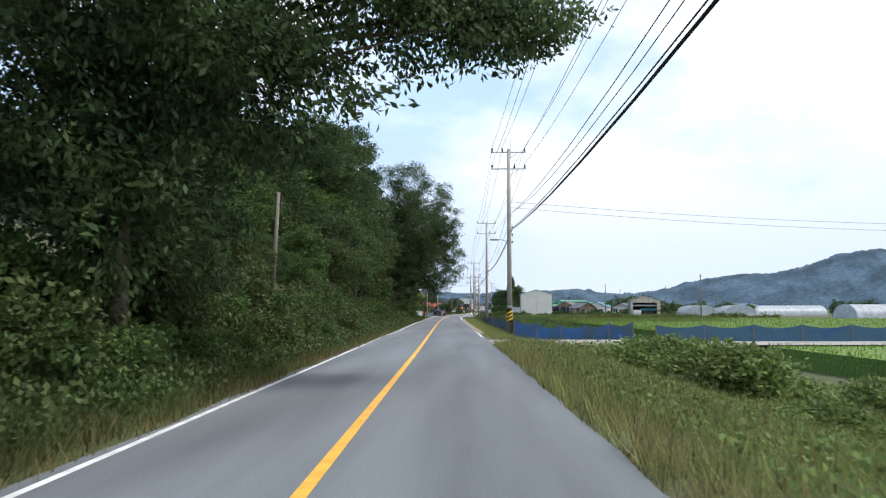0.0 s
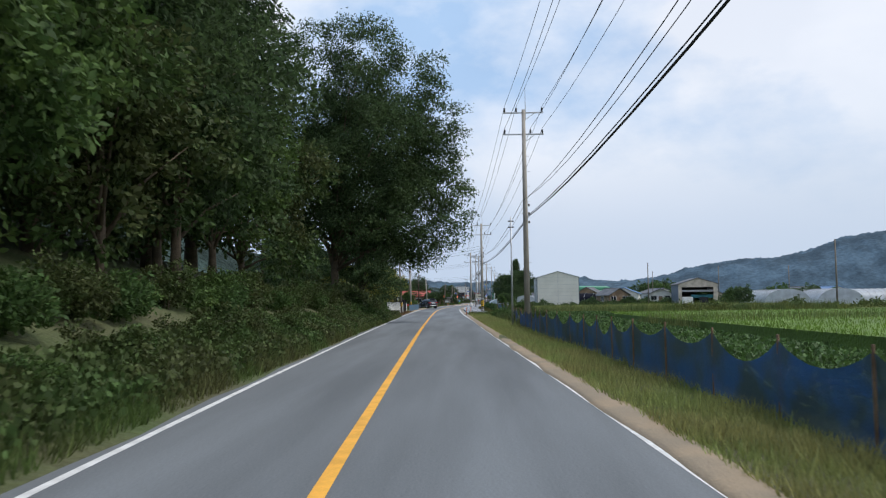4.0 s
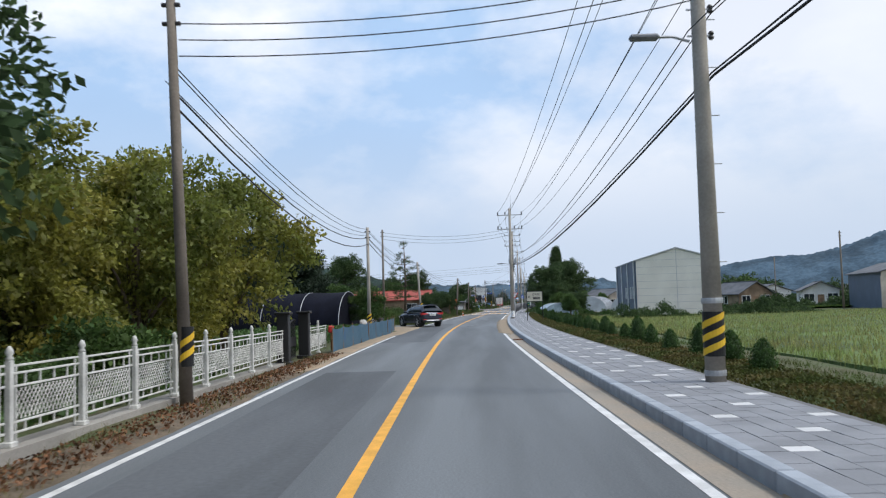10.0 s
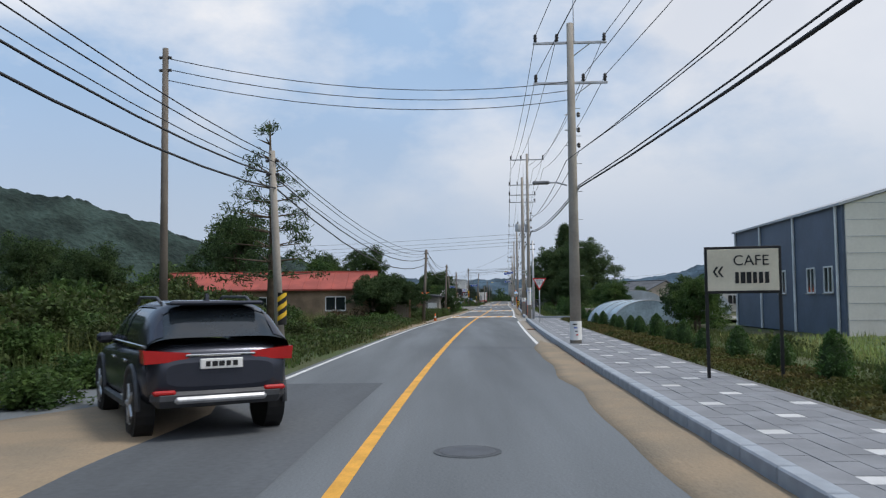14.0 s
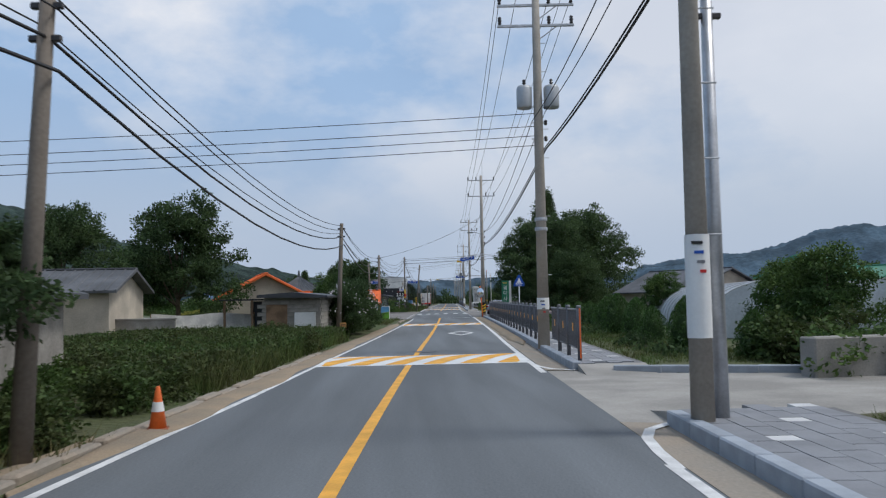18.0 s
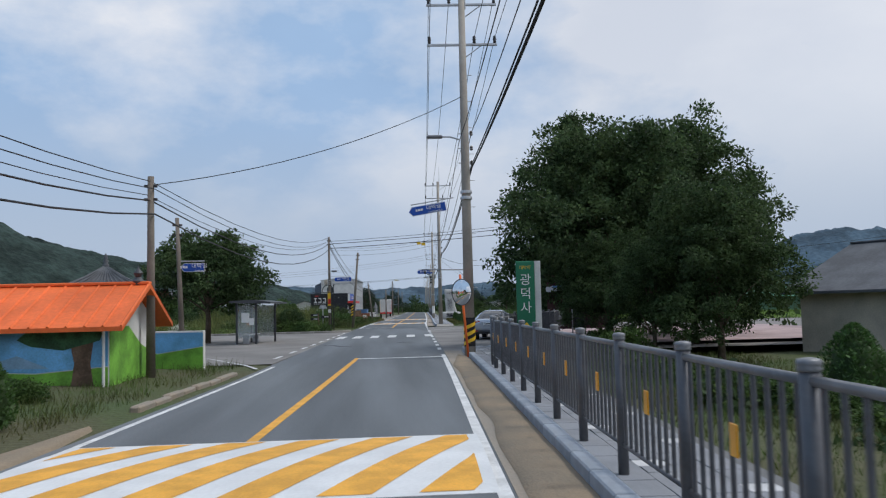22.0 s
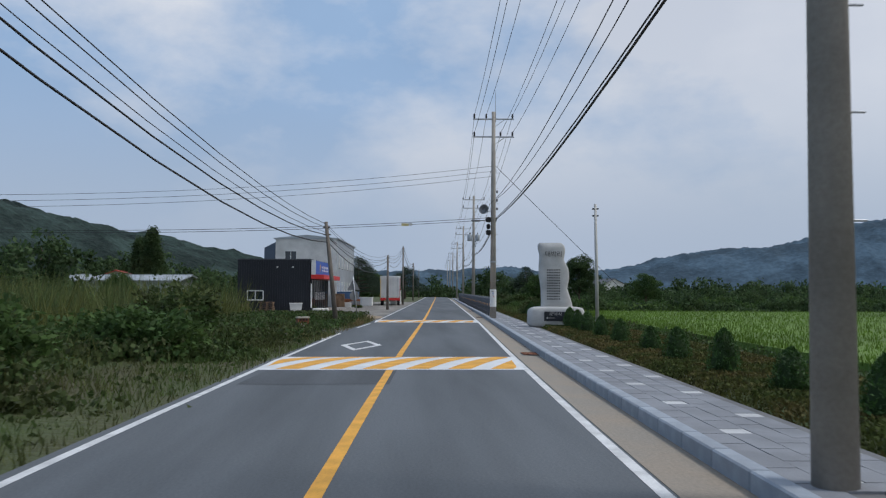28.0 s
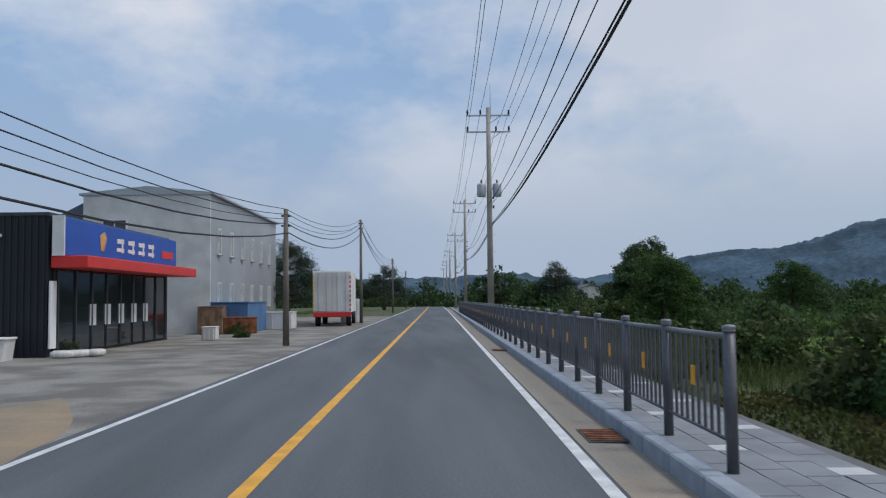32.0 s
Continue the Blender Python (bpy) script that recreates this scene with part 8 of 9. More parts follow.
# yard goods beside the shop
for k, (y, d, sx, sy, sz, m, lb) in enumerate(((444.5, -9.0, 2.2, 4.5, 1.5, ROOF_BLUE, "blue steel container in the yard"), (441.5, -9.5, 1.2, 1.4, 1.3, WOOD, "tall plywood crate in the yard"), (441.8, -8.2, 1.6, 1.2, 0.75, RUST, "rust-brown open steel skip"), (447.5, -7.6, 2.2, 1.6, 0.9, PLASTER_WHITE, "pale stacked bath panels"), (459, -4.6, 1.2, 1.0, 0.9, WHITE_PAINT, "white plastic tanks beside the shop"), (460.5, -4.6, 1.1, 1.0, 1.6, WHITE_PAINT, "white tall plastic tank"), (434.8, -7.8, 0.6, 0.5, 0.5, PLASTER_WHITE, "white foam box by the pallets"))):
    t = thing("yard_box", on(y, d, 0.0), way(y) + 7 * (k % 3), lb, "container", "yard goods")
    part("body", Geo().box((0, 0, sz / 2), (sx, sy, sz), 0.03), m, t)
    part("lid", Geo().box((0, 0, sz + 0.03), (sx * 1.03, sy * 1.02, 0.06), 0.01), m, t)
    for q in (-0.3, 0.0, 0.3):
        part("rib", Geo().box((sx * q, -sy / 2 - 0.02, sz / 2), (0.06, 0.04, sz * 0.9)), m, t)
pal_deck = mesh_of("deck_board", Geo().box((0, 0, 0), (1.1, 0.12, 0.022)), WOOD)
pal_deck_t = mesh_of("deck_board", Geo().box((0, 0, 0), (1.1, 0.12, 0.022)), M("teal_plastic", (0.02, 0.17, 0.18), 0.5, bump=0))
pal_block = mesh_of("block", Geo().box((0, 0, 0), (0.1, 1.0, 0.09)), WOOD)
for i, (y, d, n, teal) in enumerate(((423.0, -13.0, 5, 0), (423.0, -15.0, 4, 0), (424.0, -17.6, 9, 1))):
    for k in range(n):
        t = thing("pallet", on(y, d, 0.15 * k), r_.uniform(-6, 6), "teal plastic pallet in a stack" if teal else "weathered wooden pallet in a stack", "pallet", "stacked pallets")
        for q in range(6):
            o = part("deck_board", pal_deck_t if teal else pal_deck, None, t)
            o.location = (0, -0.45 + 0.18 * q, 0.125)
        for q in (-0.48, 0, 0.48):
            o = part("block", pal_block, None, t)
            o.location = (q, 0, 0.06)
t = thing("water_tub", on(423.6, -10.8, 0.0), 5, "pale square plastic tub with a lid", "tub")
part("tub", Geo().prism([(-0.42, 0), (0.42, 0), (0.5, 0.6), (-0.5, 0.6)], -0.42, 0.42, "y"), PLASTER_WHITE, t)
part("rim", Geo().box((0, 0, 0.62), (1.08, 0.94, 0.06), 0.015), PLASTER_WHITE, t)
for k in range(3):
    t = thing("sand_bag", on(424.6 + 0.3 * k, -9.3 + 0.35 * k, 0.0), 40 * k, "pale heap of folded sacks on the ground", "sack", "folded sacks")
    part("sack", boulder(0.7, 0.45, 0.22, k, 0.6, 18, 9), TARP, t, smooth=True)
    part("fold", Geo().box((0, 0, 0.2), (0.5, 0.05, 0.03), 0.01), TARP, t)

# ---- the restaurant corner sign ----
rs = thing("restaurant_sign", on(350.9, -4.35, 0.05), way(350) + 4, "black wrought-iron bracket with a hanging restaurant board", "sign")
rs.scale = (0.88, 0.88, 0.97)
for x in (-0.08, 0.12):
    part("post", Geo().tube([(x, 0, 0), (x, 0, 3.7)], 0.035, 8), SIGN_BLACK, rs)
part("bracket", Geo().tube([(0.1, 0, 3.0), (-1.9, 0, 3.0)], 0.03, 8), SIGN_BLACK, rs)
part("arch", Geo().tube([(-0.35 + 0.5 * math.cos(a), 0, 3.05 + 0.55 * math.sin(a)) for a in np.linspace(0, math.pi, 15)], 0.035, 8), SIGN_BLACK, rs)
for cx, cz, r0, s_ in ((-1.55, 3.12, 0.16, 1), (-1.1, 3.28, 0.14, -1), (-0.5, 3.72, 0.15, 1), (-0.1, 3.78, 0.13, -1), (0.15, 3.55, 0.12, 1)):
    part("scroll", Geo().tube([(cx + s_ * r0 * (1 - k / 22) * math.cos(k * 0.42), 0, cz + r0 * (1 - k / 22) * math.sin(k * 0.42)) for k in range(19)], 0.014, 5), SIGN_BLACK, rs)
for x in (-1.5, -0.6):
    part("hanger", Geo().tube([(x, 0, 3.0), (x, 0, 2.82)], 0.012, 5), SIGN_BLACK, rs)
part("board", Geo().box((-1.05, 0, 2.42), (1.3, 0.07, 0.8), 0.015), SIGN_BLACK, rs)
for i in range(3):
    q = -1.43 + 0.38 * i
    part("sign_shape", Geo().box((q, -0.045, 2.54), (0.24, 0.012, 0.07)).box((q, -0.045, 2.26), (0.26, 0.012, 0.07)).box((q + (0.09 if i else 0), -0.045, 2.4), (0.06, 0.012, 0.34)), SIGN_WHITE, rs, "plain white sign shape")
bars(rs, -1.6, -0.5, 2.12, 7, 0.04, SIGN_WHITE, -0.042)
part("arrow", Geo().box((-1.3, -0.042, 2.74), (0.3, 0.01, 0.06)), SIGN_RED, rs)
for k, (x, z) in enumerate(((-1.75, 1.25), (-1.75, 0.95), (-0.85, 1.1))):
    pl = part("finger_board", Geo().box((x + 0.25, 0.3, z), (0.75, 0.03, 0.2), 0.01), SIGN_BLACK, rs)
    part("writing_bar", Geo().box((x + 0.3, 0.27, z), (0.4, 0.012, 0.05)), SIGN_WHITE, pl)
part("finger_post", Geo().tube([(-1.2, 0.32, 0), (-1.2, 0.32, 1.4)], 0.06, 8), WOOD, rs)
ban = thing("pole_banner", on(352.3, -4.7, 0.0), way(352), "narrow yellow and red banner strapped to the pole", "banner")
part("banner", Geo().box((0.02, -0.16, 2.5), (0.26, 0.03, 1.1), 0.005), SIGN_YELLOW, ban)
part("red_panel", Geo().box((0.02, -0.18, 2.3), (0.2, 0.012, 0.4)), SIGN_RED, ban)
part("paper_label", Geo().box((0.02, -0.18, 1.55), (0.22, 0.02, 0.25)), SIGN_WHITE, ban)
t = thing("pole_camera", on(352.5, -4.7, 0.0), way(352), "pole-mounted security camera, speaker box and straps", "camera")
part("camera", Geo().box((0.4, -0.1, 4.65), (0.42, 0.14, 0.14), 0.02), STEEL_GREY, t)
part("box", Geo().box((-0.28, 0, 3.8), (0.24, 0.2, 0.4), 0.02), PLASTER, t)
for z in (3.6, 3.75, 3.9, 4.5, 4.65):
    part("strap", Geo().lathe([(0.125, z), (0.128, z + 0.05)], 12), STEEL, t)

# ---- trees along the village part ----
gold = tree_meshes(6.4, 2.7, LEAF_GOLD, 700, 30, 0.5, 0.18, 0.18, 0.55, 0.2, 9, 21, 0.5)
dark = tree_meshes(10.5, 4.8, LEAF_DARK, 1150, 32, 0.6, 0.24, 0.24, 0.5, 0.3, 11, 22, 0.5)
green = tree_meshes(6.0, 2.9, LEAF, 560, 28, 0.5, 0.2, 0.28, 0.5, 0.25, 8, 23, 0.5)
spread = tree_meshes(6.2, 3.6, LEAF_DARK, 800, 30, 0.45, 0.21, 0.36, 0.5, 0.3, 10, 24, 0.5, 0.5)
bigr = tree_meshes(11.5, 6.4, LEAF_DARK, 1800, 34, 0.65, 0.24, 0.24, 0.5, 0.3, 13, 25, 0.5, 0.6)
plant("shade_tree", dark, ground_at(148.8, -7.9), 0, 0.97, "large dark shade tree behind the white fence")
for y, d, s_ in ((188, -17, 0.62), (181, -15, 0.55), (194, -22, 0.7)):
    plant("shade_tree", dark, ground_at(y, d), y * 31, s_, "dark round tree behind the vegetable patch")
plant("shade_tree", dark, ground_at(142, -14.5), 130, 0.9, "large dark shade tree behind the white fence")
for y, d, s_, rz in ((158.5, -9.0, 0.95, 0), (163.5, -7.9, 1.0, 70), (169.0, -7.0, 1.05, 200), (164, -13, 1.1, 140), (172, -12, 1.0, 20)):
    plant("maple_tree", gold, ground_at(y, d), rz, s_, "yellowing maple tree behind the garden fence", "tree", "yellowing maples")


def pine(at, h, s_, seed, label, mat=None, tiers=9, full=1.0, size=0.2):
    """A conifer with separate flat needle tiers."""
    global rng
    keep = rng
    rng = np.random.default_rng(4000 + seed)
    bl = []
    g = Geo().tube([(0, 0, -0.2), (0.1, 0.05, h * 0.5), (0, 0, h)], [0.16 * s_, 0.11 * s_, 0.02], 8)
    for k in range(tiers):
        u = k / (tiers - 1)
        z = h * (0.32 + 0.66 * u)
        for q in range(5 if u < 0.8 else 3):
            a = q * 1.257 + k * 0.9 + rng.uniform(-0.3, 0.3)
            r = s_ * (1.9 * (1 - u) ** 0.8 + 0.25) * rng.uniform(0.6, 1.05)
            bl.append((r * math.cos(a), r * math.sin(a), z + rng.uniform(-0.2, 0.25), 0.62 * s_ * (1.15 - 0.6 * u), 0.62 * s_ * (1.15 - 0.6 * u), 0.2 * s_))
            g.tube([(0, 0, z - 0.15), (r * 0.9 * math.cos(a), r * 0.9 * math.sin(a), z)], [0.04 * s_, 0.012], 5)
    me = crown_mesh("crown", bl, mat or LEAF_PINE, int((520 + 300 * s_) * full), 28, 0.34 * s_, size, 0.2, -0.1, 0.2)
    rng = keep
    p = thing("pine_tree", at, seed * 47, label, "tree")
    part("trunk", g, BARK, p, smooth=True)
    part("crown", me, None, p)
    return p


for i, (y, d, h, s_) in enumerate(((150, -15.5, 14, 1.5), (157, -16.5, 14, 1.5), (161, -19, 13, 1.5), (153, -19.5, 14, 1.5), (462, -9.5, 5.6, 1.9), (520, -6, 6, 1.8), (500, 16, 6, 1.6))):
    pine(ground_at(y, d), h, s_, i + 1, "dark pine tree with layered needle tufts")
for i, (y, d, h, s_) in enumerate(((206, -15.0, 8.6, 2.5), (204, -21.5, 10.0, 2.7), (213, -24, 9.0, 2.4))):
    pine(ground_at(y, d), h, s_, 60 + i, "dark pine tree with flat layered needle masses", None, 9, 2.4, 0.36)
pine(ground_at(222, -6.2), 7.9, 0.95, 31, "young ginkgo-like tree with upswept sparse branches", LEAF_DARK, 11, 0.17)


def spire(at, h, r, seed, label="dark narrow spire-shaped conifer"):
    global rng
    keep = rng
    rng = np.random.default_rng(5000 + seed)
    n = int(170 * r * h ** 0.5)
    u = rng.random(n) ** 1.3
    a = rng.uniform(0, math.tau, n)
    rr = r * (1 - u) ** 0.7 * rng.uniform(0.45, 1.0, n) * (0.9 + 0.2 * np.sin(3 * a + 14 * u) + 0.12 * np.sin(23 * u))
    c = np.stack([np.cos(a) * rr, np.sin(a) * rr, h * (0.12 + 0.88 * u)], 1)
    k = np.repeat(np.arange(n), 28)
    me = soup("crown", leaves(c[k] + rng.normal(0, 0.32, (n * 28, 3)), 0.3, unit(np.stack([np.cos(a), np.sin(a), 0.3 + 0 * a], 1))[k], 0.2, 0.45), 4, LEAF_DARK)
    rng = keep
    p = thing("spire_tree", at, 0, label, "tree")
    part("trunk", Geo().tube([(0, 0, -0.2), (0, 0, h * 0.8)], [0.2, 0.03], 8), BARK, p)
    part("crown", me, None, p)


spire((14.0, 342.5, -0.3), 14.5, 3.3, 1)
spire(on(470, -38), 9.5, 2.2, 2)
spire(on(474, -41), 8.5, 2.0, 3)
plant("shade_tree", bigr, ground_at(320.0, 9.9), 40, 0.8, "large dark shade tree behind the temple sign")
plant("shade_tree", bigr, ground_at(326.5, 14.2), 190, 0.95, "large dark shade tree beside the forecourt")
plant("shade_tree", dark, ground_at(312.0, 11.6), 250, 0.55, "dark bushy tree behind the railing")
plant("zelkova_tree", spread, ground_at(333.2, -9.4), 0, 1.0, "spreading shade tree beside the bus shelter")
for y, d, s_, m in ((226.0, -14.6, 0.36, dark), (228.5, -18.0, 0.42, dark), (222.5, -20.5, 0.45, dark), (247.6, -6.4, 0.5, spread), (248.9, -5.4, 0.52, spread), (250.5, -4.5, 0.45, spread), (262, -13, 0.8, green), (288, -14.0, 0.7, dark), (275, -18, 0.6, spread), (281, -17, 0.6, dark), (290, -17, 0.8, green), (287.5, -5.6, 0.5, green), (290.5, -5.8, 0.45, spread), (293.5, -6.0, 0.42, green), (268, -22, 0.9, dark), (240, -16, 0.5, green),
                    (196.6, -5.6, 0.5, green), (200.5, -8.2, 0.55, green), (203.5, -12, 0.42, green), (209, -13, 0.5, green), (215, -18, 0.55, dark), (222, -22, 0.55, green),
                    (250, 9.8, 0.45, green), (262, 10.5, 0.5, green), (268, 12, 0.5, green), (228, 10.2, 0.4, green), (232, 11, 0.45, spread), (300, 16, 0.6, green), (306, 20, 0.55, green), (296, 24, 0.6, spread),
                    (350.5, -7.4, 0.3, spread), (430, 10, 0.55, green), (436, 11, 0.6, spread), (441, 12, 0.5, green), (455, 26, 0.7, green), (480, 22, 0.7, dark), (395, -14, 0.4, green)):
    plant("small_tree", m, ground_at(y, d), r_.uniform(0, 360), s_, "bushy green tree beside the road" if d > -12 else "green tree behind the houses", "tree", "village trees")
# far rows of trees
far_m = [tree_meshes(7, 4.5, LEAF_DARK, 130, 22, 1.1, 0.55, 0.1, 0.6, 0.2, 7, 41), tree_meshes(6, 4.0, LEAF, 130, 22, 1.0, 0.5, 0.1, 0.6, 0.2, 7, 42)]
k = 0
for y, d in [(430 + 14 * i, -34 - 7 * (i % 4) - i * 2) for i in range(14)] + [(360 + 9 * i, 58 + 6 * (i % 3) + 2 * i) for i in range(12)] + [(215 + 8 * i, 55 + 9 * (i % 4)) for i in range(12)] + [(560 + 16 * i, (-1) ** i * (14 + 3 * i)) for i in range(14)] + [(225 + 9 * i, -40 - 6 * (i % 3)) for i in range(14)] + [(150 + 10 * i, 95 + 8 * (i % 3)) for i in range(9)]:
    small = 0.55 if 50 < d and y < 330 else 1.0
    plant("field_tree", far_m[k % 2], on(y, d, -0.4), k * 51, small * r_.uniform(0.75, 1.2), "distant broad-leaved tree across the fields", "tree", "distant trees")
    k += 1

# ---- shrubs ----
KUDZU = [bush_mesh(1.7, 1.7, 1.6, LEAF_FRESH, 240, 0.17, 7), bush_mesh(1.6, 1.9, 1.4, LEAF_FRESH, 240, 0.16, 8)]
for i, (y, d, s_) in enumerate(((22, 8.2, 1.25), (25, 9.6, 1.3), (28.5, 8.4, 1.2), (31.5, 7.4, 0.9), (34, 9.6, 1.0), (18, 10.8, 0.9), (12, 9.2, 0.7), (15, 8.0, 0.75), (7.5, 10.2, 0.6))):
    at = ground_at(y, d)
    p = thing("shrub", (at[0], at[1], at[2] - 0.1), 70 * i, "fresh green kudzu mound on the weedy bank", "shrub", "kudzu mounds")
    part("foliage", KUDZU[i % 2], None, p)
    part("stem", STEMS, None, p)
    p.scale = (s_, s_, s_ * 0.85)
for y, d, s_ in ((122, 6.6, 0.7), (126, 6.8, 0.75), (130, 6.4, 0.85), (133, 8.8, 0.9), (143, 8.9, 0.8), (128, 8.5, 0.8), (146, 9.6, 0.9), (118, 8, 0.7)):
    bush(y, d, s_, None, 0.8, "weedy shrub on the field edge", "field-edge shrubs")
for y in np.arange(206, 246, 3.0):
    bush(y, -5.6 + r_.uniform(-0.8, 0.3), r_.uniform(0.45, 0.75), None, 0.75, "weedy shrub beside the road", "roadside shrubs")
for y, d, s_ in ((249, -6.0, 0.7), (252, -5.6, 0.6), (255, -5.8, 0.6), (285, -4.7, 0.8), (288, -4.8, 0.85), (291.5, -4.9, 0.8), (295, -5.2, 0.65), (300, -5.4, 0.4), (303, -5.3, 0.35), (258, 9.5, 0.9), (260.5, 9.2, 0.8), (349.4, -6.6, 0.85), (349.8, -7.9, 0.8), (350.2, -5.6, 0.7), (366, -6.5, 0.9), (370, -7, 1.0), (375, -6.5, 1.0), (380, -7.2, 0.9), (361, -5.4, 0.6),
                 (359.5, 9, 0.5), (360, 10.5, 0.55), (359.2, 12, 0.5), (359.8, 14, 0.5), (360.5, 16, 0.5), (425, 8, 0.7), (430, 7.6, 0.9), (434, 8, 0.8), (409, 7.4, 0.7), (415, 7.8, 0.7), (441, -8, 0.35), (437, -7, 0.3), (426, -10.0, 0.3)):
    bush(y, d, s_, None, 0.9, "leafy shrub beside the road", "roadside shrubs")

# ---- grass, crops and reeds ----


def cover(name, y0, y1, d0, d1, n, h, w, mat, label, lean=0.35, z=None, clump=0.0, category="grass"):
    """n blades over a stretch beside the road."""
    y = rng.uniform(y0, y1, n)
    d = rng.uniform(d0, d1, n)
    if clump:
        v = np.sin(y * 1.9 + 3 * np.sin(d * 1.3)) + np.sin(d * 2.3 + y * 0.7)
        keep = rng.random(n) < np.clip(0.5 + clump * v * 0.5, 0.05, 1)
        y, d = y[keep], d[keep]
    p = np.stack([xc(y) + d, y, (gz(y, d) if z is None else np.full(len(y), z)) - 0.03], 1)
    hh = h * (0.75 + 0.5 * np.sin(y * 0.8 + d) ** 2)
    me = soup(name, blades(p, hh[:, None], w, lean), 3, mat)
    return solid(name, me, None, label=label, category=category, kind="stuff")


cover("verge_grass", -4, 40, 3.35, 11, 80000, 0.40, 0.013, GRASS_PALE, "uncut verge grass", clump=0.5)
cover("dry_grass", -4, 40, 3.3, 6.5, 9000, 0.5, 0.010, GRASS_DRY, "dry brown seed grass")
cover("verge_grass", -4, 110, -3.95, -3.0, 30000, 0.4, 0.012, GRASS, "uncut verge grass under the bank")
cover("dry_grass", -4, 60, -3.6, -2.7, 8000, 0.35, 0.010, GRASS_DRY, "dry brown grass at the road edge")
cover("verge_grass", 46.8, 141, 3.72, 6.4, 100000, 0.24, 0.012, GRASS_PALE, "uncut verge grass")
cover("tall_weeds", 100, 143, 5.6, 9.5, 12000, 0.6, 0.016, REED, "tall green weeds", 0.2, clump=0.5)
cover("verge_grass", 108, 137, -4.2, -2.75, 9000, 0.35, 0.011, GRASS, "uncut verge grass")
cover("dry_grass", 137, 168, -4.0, -3.0, 5000, 0.16, 0.010, GRASS_DRY, "dry grass along the fence foot", clump=1.0)
cover("planting_grass", 147, 252.5, 6.05, 9.0, 60000, 0.16, 0.010, GRASS, "short grass of the planting strip", clump=0.5)
cover("planting_grass", 147, 252.5, 6.0, 7.6, 46000, 0.12, 0.012, GROUND_COVER, "dry short grass of the planting strip", clump=0.8)
cover("tall_weeds", 210.6, 249, -8.5, -3.3, 40000, 0.36, 0.014, GRASS, "tall green weeds", 0.3, clump=0.4)
cover("dry_grass", 224, 252, -6.5, -3.0, 12000, 0.30, 0.012, GRASS_DRY, "dry brown weeds along the road edge", clump=0.7)
spill(228, 252, -3.6, -2.95, 0.004, 12, "sandy dirt at the road edge")
cover("tall_weeds", 140.5, 149, 6.7, 11, 9000, 0.55, 0.018, GRASS, "tall weeds at the end of the footway", 0.25, clump=0.4)
cover("verge_grass", 138, 144.5, 3.7, 7.2, 9000, 0.32, 0.013, GRASS, "uncut verge grass")
cover("tall_weeds", 211, 249, -14, -7, 18000, 0.8, 0.018, REED, "tall weeds behind the verge", 0.25, clump=0.4)
cover("tall_weeds", 257, 277, -11, -3.3, 34000, 0.55, 0.014, GRASS, "dense green weeds above the kerb", 0.3)

cover("verge_grass", 260.2, 316, 5.4, 9.5, 40000, 0.17, 0.010, GRASS, "short grass behind the footway")
cover("verge_grass", 296, 313, -6, -3.3, 7000, 0.25, 0.010, GRASS, "grass at the garden edge", clump=0.5)
cover("reeds", 353, 377, -24, -6.2, 14000, 1.0, 0.022, REED, "tall green and yellow reeds", 0.35, clump=0.6)
cover("reeds", 380, 400, -22, -9, 16000, 1.7, 0.03, REED, "stand of tall yellowing maize-like reeds", 0.3)
cover("dry_grass", 396, 405.5, -6, -2.9, 5000, 0.35, 0.012, GRASS_DRY, "dry brown weeds at the yard corner")
cover("verge_grass", 353.5, 404, -14, -3.0, 40000, 0.22, 0.012, GRASS, "uncut verge grass")
cover("dry_grass", 384, 400, -4.5, -2.95, 3500, 0.26, 0.010, GRASS_DRY, "dry brown verge grass")
cover("planting_grass", 362, 440, 5.38, 9.2, 150000, 0.14, 0.015, GROUND_COVER, "low brown ground cover of the planting strip", clump=0.3)
cover("planting_grass", 362, 440, 6.4, 9.5, 16000, 0.16, 0.010, GRASS, "short grass of the planting strip", clump=0.6)
cover("tall_weeds", 411, 500, 6.2, 11, 34000, 0.45, 0.018, GRASS, "tall weeds beside the footway", 0.3)
cover("reeds", 348.5, 353, -28, -9, 5000, 0.6, 0.02, REED, "weedy grass behind the kerb", 0.45, clump=0.6)
cover("verge_grass", 412, 520, -16, -12.5, 12000, 0.3, 0.016, GRASS, "yard-edge grass", clump=0.6)


def leafy(name, y0, y1, d0, d1, n, h, size, mat, label):
    y, d = rng.uniform(y0, y1, n), rng.uniform(d0, d1, n)
    row = np.abs(np.sin(d * math.pi / 0.9)) ** 0.5 if mat is CROP else np.ones(n)
    p = np.stack([xc(y) + d, y, gz(y, d) + h * rng.random(n) ** 0.5 * (0.45 + 0.55 * row)], 1)
    me = soup(name, leaves(p, size, np.tile([[0, 0, 1.0]], (n, 1)), -0.2, 0.75), 4, mat)
    return solid(name, me, None, label=label, category="crop", kind="stuff")


